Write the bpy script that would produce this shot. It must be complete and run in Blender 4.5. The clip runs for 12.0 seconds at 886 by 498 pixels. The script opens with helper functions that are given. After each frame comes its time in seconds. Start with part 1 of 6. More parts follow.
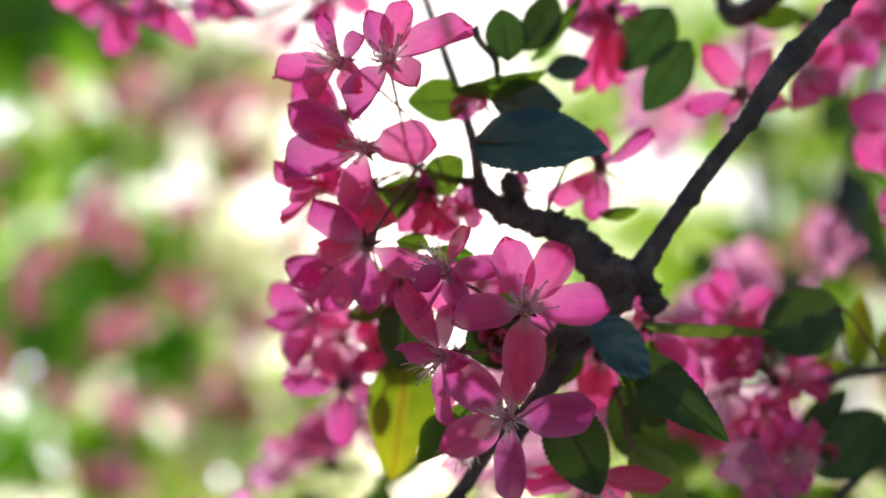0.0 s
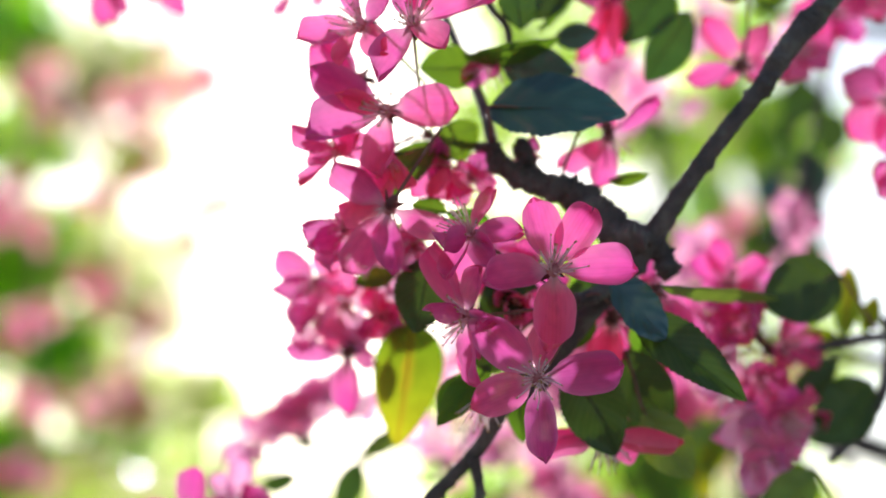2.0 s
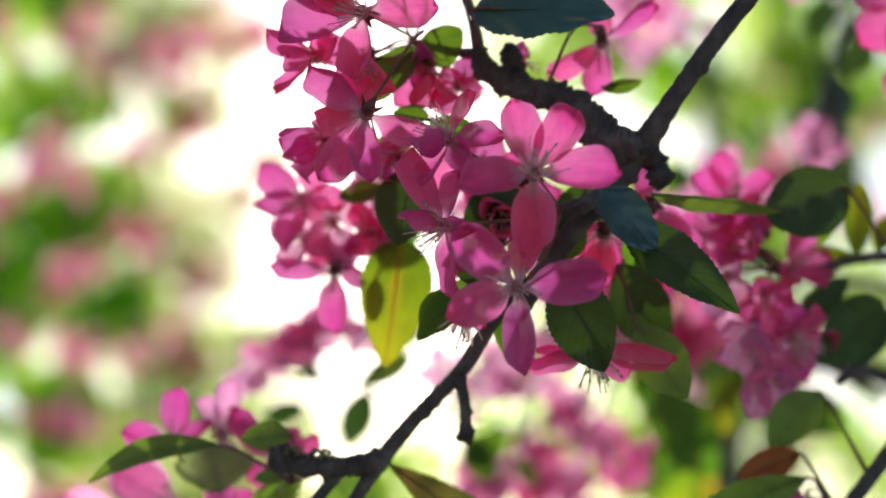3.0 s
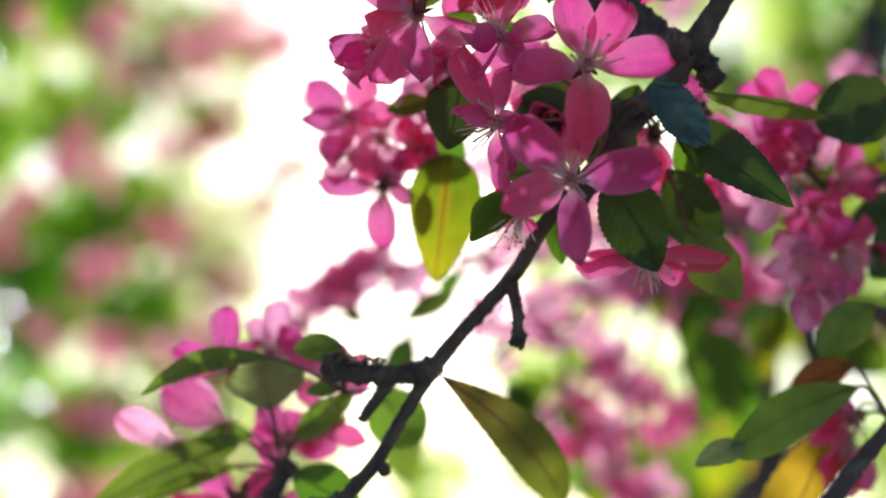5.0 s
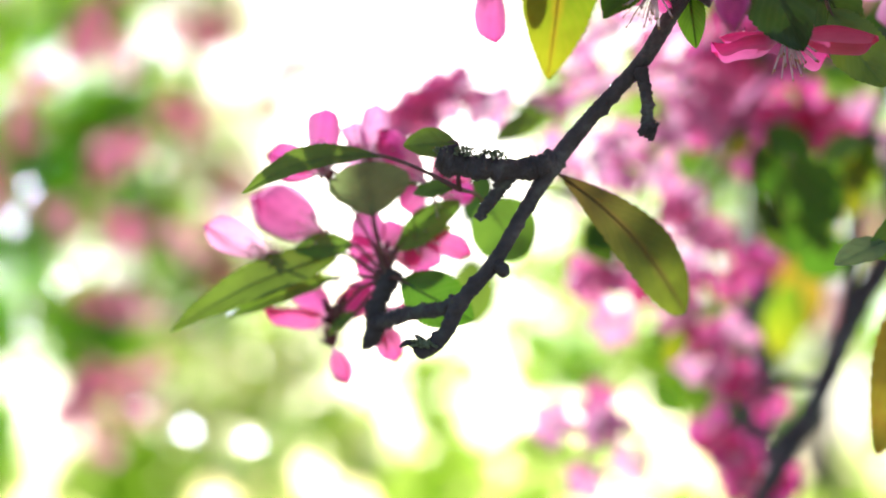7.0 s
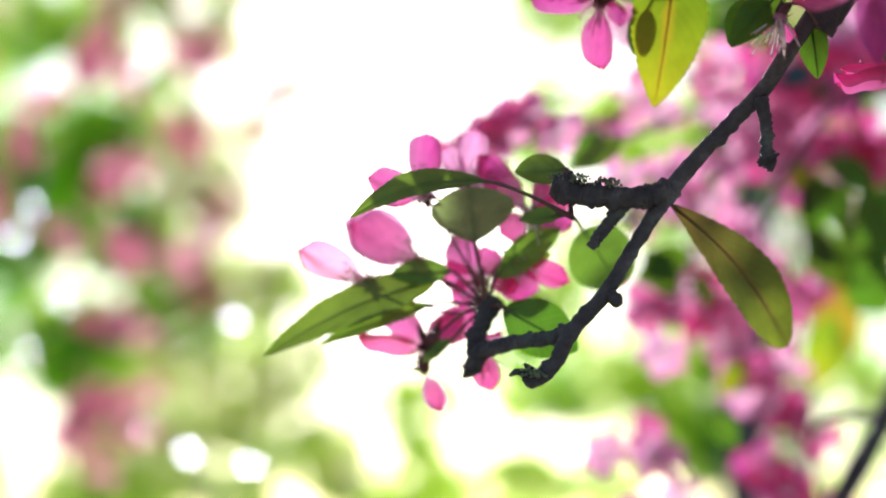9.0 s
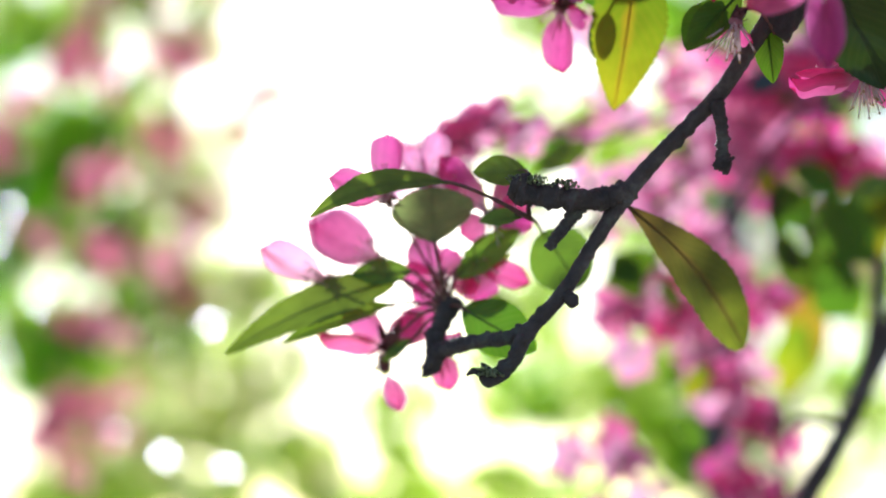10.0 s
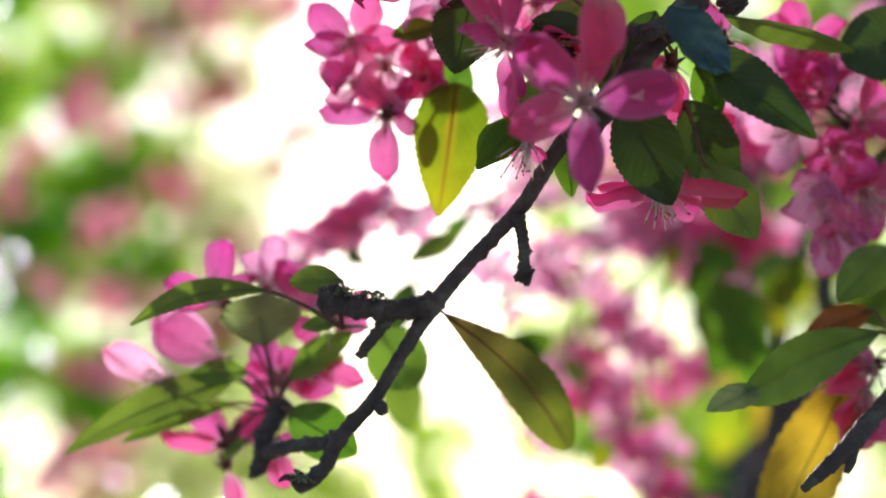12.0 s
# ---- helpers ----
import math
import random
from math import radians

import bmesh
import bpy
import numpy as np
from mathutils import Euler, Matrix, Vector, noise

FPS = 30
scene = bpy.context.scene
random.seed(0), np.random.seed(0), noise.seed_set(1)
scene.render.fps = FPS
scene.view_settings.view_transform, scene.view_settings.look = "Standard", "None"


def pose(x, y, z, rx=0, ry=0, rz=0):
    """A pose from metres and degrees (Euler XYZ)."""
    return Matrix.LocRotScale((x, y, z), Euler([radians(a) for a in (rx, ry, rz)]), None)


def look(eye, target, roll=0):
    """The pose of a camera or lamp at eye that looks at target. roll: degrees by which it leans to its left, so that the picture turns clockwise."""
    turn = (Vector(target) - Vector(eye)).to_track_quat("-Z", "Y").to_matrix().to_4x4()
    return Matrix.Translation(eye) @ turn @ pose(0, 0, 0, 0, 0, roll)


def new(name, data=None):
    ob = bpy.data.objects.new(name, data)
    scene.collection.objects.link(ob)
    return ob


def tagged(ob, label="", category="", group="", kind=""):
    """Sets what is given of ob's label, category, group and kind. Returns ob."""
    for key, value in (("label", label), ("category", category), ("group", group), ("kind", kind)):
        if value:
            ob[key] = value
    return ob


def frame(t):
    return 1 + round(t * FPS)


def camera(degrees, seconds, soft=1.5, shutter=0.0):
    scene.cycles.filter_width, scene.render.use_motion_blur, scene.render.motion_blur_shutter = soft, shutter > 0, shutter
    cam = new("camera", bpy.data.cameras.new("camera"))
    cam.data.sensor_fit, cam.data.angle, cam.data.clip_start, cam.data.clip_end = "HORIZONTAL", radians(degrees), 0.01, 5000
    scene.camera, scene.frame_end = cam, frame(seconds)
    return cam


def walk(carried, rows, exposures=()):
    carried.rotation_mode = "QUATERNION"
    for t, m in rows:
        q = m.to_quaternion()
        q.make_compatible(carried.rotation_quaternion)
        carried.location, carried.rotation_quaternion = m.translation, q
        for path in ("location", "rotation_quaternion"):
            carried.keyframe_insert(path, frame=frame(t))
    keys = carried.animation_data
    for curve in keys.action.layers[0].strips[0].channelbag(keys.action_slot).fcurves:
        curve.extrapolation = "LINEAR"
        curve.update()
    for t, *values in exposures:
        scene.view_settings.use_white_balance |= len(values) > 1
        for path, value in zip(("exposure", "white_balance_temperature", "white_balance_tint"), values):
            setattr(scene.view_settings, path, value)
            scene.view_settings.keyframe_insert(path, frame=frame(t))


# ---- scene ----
cam = camera(30, 12.0, 1.8)
PATH = [
    (0, look((-0.0350, -0.4772, 1.6253), (-0.0195, 0.0063, 1.7518), 0.32)),
    (0.5, look((-0.0541, -0.4825, 1.6254), (-0.0288, -0.0005, 1.7558), -0.28)),
    (1, look((-0.0668, -0.4887, 1.6232), (-0.0365, -0.0075, 1.7557), 0.02)),
    (1.5, look((-0.0743, -0.4839, 1.6167), (-0.0318, -0.0036, 1.7489), -0.22)),
    (2, look((-0.0755, -0.4748, 1.6128), (-0.0273, 0.0065, 1.7396), -0.46)),
    (2.5, look((-0.0636, -0.4601, 1.6086), (-0.0222, 0.0232, 1.7298), -0.36)),
    (3, look((-0.0506, -0.4529, 1.6037), (-0.0189, 0.0329, 1.7177), -0.19)),
    (5, look((-0.0596, -0.4454, 1.5714), (-0.0346, 0.0400, 1.6884), -0.65)),
    (5.5, look((-0.0677, -0.4403, 1.5614), (-0.0451, 0.0464, 1.6740), -0.75)),
    (6, look((-0.0802, -0.4340, 1.5523), (-0.0580, 0.0542, 1.6578), -0.78)),
    (6.5, look((-0.0870, -0.4162, 1.5451), (-0.0634, 0.0752, 1.6343), -0.81)),
    (7, look((-0.0947, -0.4037, 1.5446), (-0.0701, 0.0877, 1.6335), -0.83)),
    (7.5, look((-0.1073, -0.3931, 1.5469), (-0.0801, 0.0964, 1.6450), -0.75)),
    (9.5, look((-0.1357, -0.3960, 1.5467), (-0.1036, 0.0937, 1.6428), 0.29)),
    (10, look((-0.1268, -0.3984, 1.5443), (-0.0910, 0.0905, 1.6424), 0.40)),
    (10.5, look((-0.1108, -0.3996, 1.5478), (-0.0724, 0.0897, 1.6431), 0.46)),
    (11, look((-0.0939, -0.4033, 1.5520), (-0.0602, 0.0859, 1.6498), 0.52)),
    (11.5, look((-0.0701, -0.4103, 1.5579), (-0.0380, 0.0783, 1.6593), 0.59)),
    (12, look((-0.0568, -0.4202, 1.5657), (-0.0343, 0.0676, 1.6731), 0.57)),
]
walk(cam, PATH, ((0, 0.21, 6150, 10), (0.8, 0.21, 6150, 10), (1.2, 0.66, 6150, 10), (1.8, 0.78, 6150, 10), (2.1, 0.66, 6150, 10), (2.5, 0.31, 6150, 10), (5.6, 0.36, 6150, 10), (6.2, 0.81, 5800, 10), (6.8, 0.81, 5800, 10), (7.4, 0.61, 5800, 10), (7.8, 0.56, 5800, 10), (10.8, 0.56, 5800, 10), (11.3, 0.91, 5800, 10), (11.7, 0.46, 6150, 10), (12, 0.44, 6150, 10)))
cam.data.dof.use_dof = True
cam.data.dof.focus_distance = 0.488
cam.data.dof.aperture_fstop = 5.0

# ---- sky and sun ----
SUN_TO = Vector((0.013, 0.947, 0.320)).normalized()
world = bpy.data.worlds.new("sky")
scene.world = world
world.use_nodes = True
wn = world.node_tree
sky = wn.nodes.new("ShaderNodeTexSky")
sky.sky_type = "NISHITA"
sky.sun_disc = False
sky.sun_elevation = math.asin(SUN_TO.z)
sky.sun_rotation = math.atan2(SUN_TO.x, SUN_TO.y)
sky.dust_density = 1.0
sky.ozone_density = 2.0
wn.nodes["Background"].inputs["Strength"].default_value = 0.100
wn.links.new(sky.outputs[0], wn.nodes["Background"].inputs["Color"])
sun_data = bpy.data.lights.new("sun", "SUN")
sun_data.energy, sun_data.angle, sun_data.color = 3.3, radians(2.2), (1.0, 0.96, 0.90)
sun_lamp = new("sun", sun_data)
sun_lamp.matrix_world = look(SUN_TO * 50, (0, 0, 0))


# ---- materials ----
class Mat:
    """A node material in the making."""

    def __init__(self, name):
        self.m = bpy.data.materials.new(name)
        self.m.use_nodes = True
        self.t = self.m.node_tree
        self.t.nodes.clear()

    def n(self, kind, values=None, **props):
        node = self.t.nodes.new("ShaderNode" + kind)
        for key, value in props.items():
            if key == "blend_type":
                node.blend_type = value
            elif key == "data_type":
                node.data_type = value
            elif key == "operation":
                node.operation = value
        for key, value in (values or {}).items():
            sock = node.inputs[key]
            if isinstance(value, bpy.types.NodeSocket):
                self.t.links.new(value, sock)
            else:
                sock.default_value = value
        return node

    def mix(self, fac, a, b, kind="MIX"):
        node = self.n("Mix", data_type="RGBA", blend_type=kind)
        for i, value in ((0, fac), (6, a), (7, b)):
            if isinstance(value, bpy.types.NodeSocket):
                self.t.links.new(value, node.inputs[i])
            else:
                node.inputs[i].default_value = value
        return node.outputs[2]

    def math(self, operation, a, b=0.0):
        return self.n("Math", {0: a, 1: b}, operation=operation).outputs[0]

    def ramp(self, fac, stops):
        node = self.n("ValToRGB", {0: fac})
        els = node.color_ramp.elements
        while len(els) < len(stops):
            els.new(0.5)
        for el, (at, col) in zip(els, stops):
            el.position = at
            el.color = (*col, 1) if len(col) == 3 else col
        return node.outputs[0]

    def noise(self, scale, detail=3.0, rough=0.5, coords="Object"):
        tc = self.n("TexCoord")
        return self.n("TexNoise", {"Vector": tc.outputs[coords], "Scale": scale, "Detail": detail, "Roughness": rough}).outputs[0]

    def out(self, shader, height=None):
        o = self.n("OutputMaterial")
        self.t.links.new(shader, o.inputs[0])
        return self.m


def rgb(r, g, b):
    return (r, g, b, 1.0)


def thin_material(name, stops, glow_stops, share, rough, hue=0.03, veins=0.0, spots=None, rib_glow=(0.75, 0.72, 0.2), flush=None, gloss=0.35):
    """Petal or leaf: colour along its length, a see-through side, veins on its own length and width."""
    k = Mat(name)
    uv = k.n("UVMap")
    sep = k.n("SeparateXYZ", {0: uv.outputs[0]})
    across, along = sep.outputs[0], sep.outputs[1]
    rnd = k.n("ObjectInfo").outputs["Random"]
    front, glow = k.ramp(along, stops), k.ramp(along, glow_stops)
    off = k.math("ABSOLUTE", k.math("SUBTRACT", across, 0.5))
    if veins:
        # side veins slant forward from the midrib
        slant = k.math("SUBTRACT", k.math("MULTIPLY", along, 11.0), k.math("MULTIPLY", off, 7.0))
        line = k.math("POWER", k.math("ABSOLUTE", k.math("SINE", k.math("MULTIPLY", slant, math.pi))), 0.5)
        rib = k.math("LESS_THAN", off, 0.018)
        vein = k.math("MAXIMUM", k.math("MULTIPLY", k.math("SUBTRACT", 1.0, line), 0.75), rib)
    else:
        # fine veins fan out lengthwise
        wob = k.math("ADD", across, k.math("MULTIPLY", k.noise(2.5), 0.10))
        vein = k.math("POWER", k.math("ABSOLUTE", k.math("SINE", k.math("MULTIPLY", wob, 34.0))), 6.0)
    patch = k.noise(160.0, 4.0) if veins else k.noise(7.0, 3.0)
    wide = k.noise(35.0, 2.0) if veins else k.noise(1.8, 2.0)
    shade = k.ramp(wide, [(0.3, (0.74, 0.74, 0.74)), (0.7, (1.12, 1.12, 1.12))]) if veins else k.ramp(wide, [(0.3, (0.86, 0.80, 0.84)), (0.7, (1.10, 1.14, 1.12))])
    low = 0.86 if veins else 0.96
    fine = k.ramp(patch, [(0.3, (low, low, low)), (0.7, (1.06, 1.06, 1.06))])
    tint = k.n("HueSaturation", {"Hue": k.math("ADD", 0.5 - hue / 2, k.math("MULTIPLY", rnd, hue)), "Saturation": 1.0,
                                 "Value": k.math("ADD", 0.82, k.math("MULTIPLY", rnd, 0.36)), "Color": front}).outputs[0]
    tint2 = k.n("HueSaturation", {"Hue": k.math("ADD", 0.5 - hue / 2, k.math("MULTIPLY", rnd, hue)), "Saturation": 1.0,
                                  "Value": k.math("ADD", 0.82, k.math("MULTIPLY", rnd, 0.36)), "Color": glow}).outputs[0]
    a = k.mix(1.0, k.mix(1.0, tint, shade, "MULTIPLY"), fine, "MULTIPLY")
    b = k.mix(1.0, k.mix(1.0, tint2, shade, "MULTIPLY"), fine, "MULTIPLY")
    amount = k.math("MULTIPLY", vein, abs(veins) if veins else 0.22)
    if veins:
        a = k.mix(amount, a, rgb(0.16, 0.22, 0.07))
        b = k.mix(amount, b, k.mix(0.35, rgb(*rib_glow), glow))
    else:
        b = k.mix(amount, b, k.mix(1.0, b, rgb(0.75, 0.45, 0.55), "MULTIPLY"))
        # paler towards the rim: the glow of thin backlit edges is put into the colour
        rim = k.math("POWER", k.math("MULTIPLY", off, 2.0), 3.0)
        a = k.mix(k.math("MULTIPLY", rim, 0.20), a, rgb(0.95, 0.42, 0.52))
        b = k.mix(k.math("MULTIPLY", rim, 0.30), b, rgb(0.98, 0.52, 0.74))
    if flush:
        # warm flush beside the midrib, uneven
        near = k.math("SUBTRACT", 1.0, k.math("MULTIPLY", off, 5.0))
        zone = k.ramp(k.math("ADD", k.math("MULTIPLY", near, 0.6), k.math("MULTIPLY", k.noise(75.0, 3.0, 0.6), 0.5)), [(0.52, (0, 0, 0)), (0.85, (0.6, 0.6, 0.6))])
        a, b = k.mix(k.math("MULTIPLY", zone, 0.6), a, rgb(*flush)), k.mix(zone, b, rgb(*flush))
    if spots:
        blot = k.ramp(k.noise(70.0, 3.0, 0.65), [(0.56, (0, 0, 0)), (0.64, (1, 1, 1))])
        a, b = k.mix(blot, a, rgb(*spots)), k.mix(blot, b, rgb(*spots))
    bump = k.n("Bump", {"Strength": 0.22 if veins else 0.12, "Distance": 0.0006, "Height": k.math("ADD", k.math("MULTIPLY", vein, -1.6 * veins if veins else -0.25), k.math("MULTIPLY", patch, 1.0 if veins else 0.3))})
    face = k.n("BsdfPrincipled", {"Base Color": a, "Roughness": rough, "Specular IOR Level": gloss, "Normal": bump.outputs[0]})
    back = k.n("BsdfTranslucent", {"Color": b, "Normal": bump.outputs[0]})
    both = k.n("MixShader", {0: share, 1: face.outputs[0], 2: back.outputs[0]})
    if not veins:
        # petals are thin enough to let a little light straight through
        both = k.n("MixShader", {0: 0.025, 1: both.outputs[0], 2: k.n("BsdfTransparent", {"Color": rgb(1.0, 0.82, 0.88)}).outputs[0]})
    return k.out(both.outputs[0])


PETAL = thin_material("petal", [(0.0, (0.84, 0.60, 0.62)), (0.12, (0.84, 0.42, 0.46)), (0.27, (0.88, 0.12, 0.17)), (0.85, (0.88, 0.085, 0.150)), (1.0, (0.90, 0.12, 0.19))],
                      [(0.0, (0.94, 0.68, 0.76)), (0.09, (0.92, 0.44, 0.62)), (0.24, (0.91, 0.16, 0.54)), (1.0, (0.90, 0.085, 0.48))], 0.52, 0.6, 0.03)
# lighter copy of the petal: sunlight on the blossoms is put into its colour
PETAL_PALE = thin_material("pale_petal", [(0.0, (0.82, 0.54, 0.64)), (1.0, (0.78, 0.18, 0.38))],
                           [(0.0, (0.95, 0.76, 0.84)), (0.3, (0.95, 0.46, 0.68)), (1.0, (0.95, 0.35, 0.62))], 0.76, 0.6, 0.03)
PETAL_SALMON = thin_material("salmon_petal", [(0.0, (0.82, 0.52, 0.56)), (1.0, (0.72, 0.17, 0.30))],
                             [(0.0, (0.96, 0.80, 0.76)), (0.3, (0.96, 0.40, 0.50)), (1.0, (0.95, 0.24, 0.40))], 0.84, 0.6, 0.02)
# young leaf, lightened further so its colour carries the sky's fill light
LEAF_YOUNG = thin_material("young_leaf", [(0.0, (0.20, 0.29, 0.06)), (1.0, (0.18, 0.29, 0.05))],
                           [(0.0, (0.34, 0.54, 0.04)), (1.0, (0.34, 0.56, 0.03))], 0.34, 0.42, 0.03, 0.16)
LEAF_UNDER = thin_material("pale_leaf_underside", [(0.0, (0.30, 0.38, 0.18)), (1.0, (0.28, 0.38, 0.16))],
                           [(0.0, (0.44, 0.58, 0.19)), (1.0, (0.42, 0.58, 0.16))], 0.48, 0.6, 0.02, 0.14, rib_glow=(0.42, 0.30, 0.16))
LEAF = thin_material("leaf", [(0.0, (0.07, 0.13, 0.025)), (1.0, (0.055, 0.125, 0.02))],
                     [(0.0, (0.19, 0.38, 0.015)), (1.0, (0.18, 0.39, 0.01))], 0.45, 0.42, 0.03, 0.15)
# shade and blue sky sheen are put into the colour, bluer towards the tip
LEAF_DARK = thin_material("dark_sheen_leaf", [(0.0, (0.028, 0.075, 0.045)), (1.0, (0.032, 0.10, 0.095))],
                          [(0.0, (0.04, 0.09, 0.03)), (1.0, (0.04, 0.09, 0.035))], 0.10, 0.32, 0.02, 0.05, gloss=1.0)
# darker copy of the leaf: the shade it hangs in is put into the colour
LEAF_SHADED = thin_material("shaded_leaf", [(0.0, (0.070, 0.105, 0.022)), (1.0, (0.062, 0.105, 0.022))],
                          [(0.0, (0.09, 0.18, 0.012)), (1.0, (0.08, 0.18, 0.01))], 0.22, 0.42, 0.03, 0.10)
LEAF_YELLOW = thin_material("yellowing_leaf", [(0.0, (0.16, 0.22, 0.03)), (1.0, (0.24, 0.26, 0.03))],
                            [(0.0, (0.22, 0.48, 0.012)), (0.5, (0.42, 0.58, 0.012)), (1.0, (0.66, 0.64, 0.012))], 0.60, 0.45, 0.01, 0.22, rib_glow=(0.70, 0.26, 0.03), flush=(0.66, 0.40, 0.02))
LEAF_AMBER = thin_material("amber_leaf", [(0.0, (0.36, 0.18, 0.03)), (1.0, (0.46, 0.33, 0.05))],
                           [(0.0, (0.80, 0.46, 0.02)), (1.0, (0.92, 0.72, 0.03))], 0.58, 0.45, 0.01, 0.3, (0.60, 0.36, 0.03))
LEAF_RED = thin_material("reddened_leaf", [(0.0, (0.20, 0.07, 0.03)), (1.0, (0.24, 0.08, 0.04))],
                         [(0.0, (0.45, 0.14, 0.02)), (1.0, (0.55, 0.12, 0.03))], 0.42, 0.42, 0.02, 0.2, rib_glow=(0.5, 0.2, 0.03))
# glossy leaf for the added sun glints
LEAF_GLINT = thin_material("glint_leaf", [(0.0, (0.06, 0.12, 0.02)), (1.0, (0.06, 0.12, 0.02))],
                          [(0.0, (0.20, 0.40, 0.02)), (1.0, (0.20, 0.40, 0.02))], 0.05, 0.30, 0.02, 0.02)
# bronze leaf; the sunlit tip is put into the colour as lime
LEAF_BRONZE = thin_material("bronze_leaf", [(0.0, (0.19, 0.13, 0.05)), (0.6, (0.12, 0.15, 0.04)), (1.0, (0.18, 0.27, 0.05))],
                            [(0.0, (0.34, 0.22, 0.045)), (0.6, (0.26, 0.33, 0.035)), (0.85, (0.52, 0.66, 0.04)), (1.0, (0.60, 0.76, 0.04))], 0.46, 0.42, 0.02, 0.20, rib_glow=(0.42, 0.16, 0.05), flush=(0.30, 0.17, 0.04))



def bark_material():
    k = Mat("bark")
    big, small = k.noise(90.0, 5.0, 0.6), k.noise(600.0, 4.0, 0.7)
    base = k.ramp(big, [(0.3, (0.050, 0.036, 0.032)), (0.55, (0.125, 0.092, 0.078)), (0.75, (0.28, 0.23, 0.20))])
    moss = k.ramp(k.noise(45.0, 4.0, 0.7), [(0.57, (0, 0, 0)), (0.66, (1, 1, 1))])
    col = k.mix(k.math("MULTIPLY", moss, 0.55), base, rgb(0.13, 0.15, 0.09))
    bump = k.n("Bump", {"Strength": 1.0, "Distance": 0.0022, "Height": k.math("ADD", big, k.math("MULTIPLY", small, 0.5))})
    return k.out(k.n("BsdfPrincipled", {"Base Color": col, "Roughness": 0.58, "Normal": bump.outputs[0]}).outputs[0])


def plain_material(name, low, high, rough, scale=300.0, see=0.0):
    k = Mat(name)
    grain = k.noise(scale, 4.0)
    col = k.ramp(grain, [(0.3, low), (0.7, high)])
    bump = k.n("Bump", {"Strength": 0.3, "Distance": 0.0004, "Height": grain})
    sh = k.n("BsdfPrincipled", {"Base Color": col, "Roughness": rough, "Normal": bump.outputs[0]}).outputs[0]
    if see:
        sh = k.n("MixShader", {0: see, 1: sh, 2: k.n("BsdfTranslucent", {"Color": col}).outputs[0]}).outputs[0]
    return k.out(sh)


BARK = bark_material()
STEM = plain_material("stem", (0.26, 0.10, 0.09), (0.38, 0.22, 0.14), 0.45, 300.0, 0.45)
CALYX = plain_material("calyx", (0.12, 0.03, 0.03), (0.24, 0.09, 0.07), 0.6)
FILAMENT = plain_material("filament", (0.95, 0.76, 0.76), (0.98, 0.92, 0.88), 0.5, 500.0, 0.6)
DISC = plain_material("flower_disc", (0.50, 0.16, 0.18), (0.72, 0.36, 0.34), 0.6, 600.0, 0.3)
ANTHER = plain_material("anther", (0.42, 0.22, 0.08), (0.82, 0.62, 0.30), 0.7, 900.0, 0.4)
LICHEN = plain_material("lichen", (0.30, 0.33, 0.16), (0.58, 0.60, 0.38), 0.9, 500.0, 0.65)


def far_leaf_material(name, low, high, glow_low, glow_high):
    k = Mat(name)
    isl = k.n("NewGeometry").outputs["Random Per Island"]
    face = k.n("BsdfPrincipled", {"Base Color": k.ramp(isl, [(0.0, low), (1.0, high)]), "Roughness": 0.7, "Specular IOR Level": 0.1}).outputs[0]
    back = k.n("BsdfTranslucent", {"Color": k.ramp(isl, [(0.0, glow_low), (1.0, glow_high)])}).outputs[0]
    return k.out(k.n("MixShader", {0: 0.88, 1: face, 2: back}).outputs[0])


FAR_GREEN = far_leaf_material("far_leaves", (0.035, 0.085, 0.02), (0.08, 0.14, 0.03), (0.34, 0.70, 0.030), (0.64, 0.88, 0.09))
FAR_LIME = far_leaf_material("far_young_leaves", (0.07, 0.12, 0.03), (0.12, 0.16, 0.04), (0.60, 0.80, 0.07), (0.82, 0.90, 0.24))
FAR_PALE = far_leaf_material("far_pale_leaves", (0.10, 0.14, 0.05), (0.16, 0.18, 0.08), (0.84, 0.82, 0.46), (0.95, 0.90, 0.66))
FAR_PINK = far_leaf_material("far_petals", (0.55, 0.12, 0.26), (0.68, 0.26, 0.36), (0.95, 0.42, 0.54), (0.97, 0.68, 0.68))


def ground_material():
    """Unseen ground, kept pale to bounce fill light upwards, with patches of short grass."""
    k = Mat("bounce_ground_and_grass")
    bounce_tone = k.ramp(k.noise(55.0, 5.0, 0.7), [(0.3, (0.30, 0.27, 0.22)), (0.7, (0.52, 0.47, 0.39))])
    turf = k.ramp(k.noise(9.0, 6.0, 0.7), [(0.3, (0.07, 0.12, 0.03)), (0.7, (0.17, 0.21, 0.07))])
    where = k.ramp(k.noise(0.5, 5.0, 0.65), [(0.56, (0, 0, 0)), (0.64, (1, 1, 1))])
    return k.out(k.n("BsdfPrincipled", {"Base Color": k.mix(where, bounce_tone, turf), "Roughness": 0.9}).outputs[0])


BOUNCE_GROUND = ground_material()


# ---- building blocks ----
def mesh_of(name, verts, faces, mats, uvs=None, slots=None, smooth=True):
    me = bpy.data.meshes.new(name)
    me.from_pydata([tuple(v) for v in verts], [], faces)
    for m in mats:
        me.materials.append(m)
    if uvs is not None:
        layer = me.uv_layers.new(name="UVMap")
        flat = np.array([uvs[i] for f in faces for i in f], dtype=np.float32).ravel()
        layer.data.foreach_set("uv", flat)
    if slots is not None:
        me.polygons.foreach_set("material_index", slots)
    if smooth:
        me.polygons.foreach_set("use_smooth", [True] * len(me.polygons))
    me.update()
    return me


def part(name, me, parent, m=None, label=""):
    """One mesh under a thing or a part. m is its place in the world."""
    ob = new(name, me)
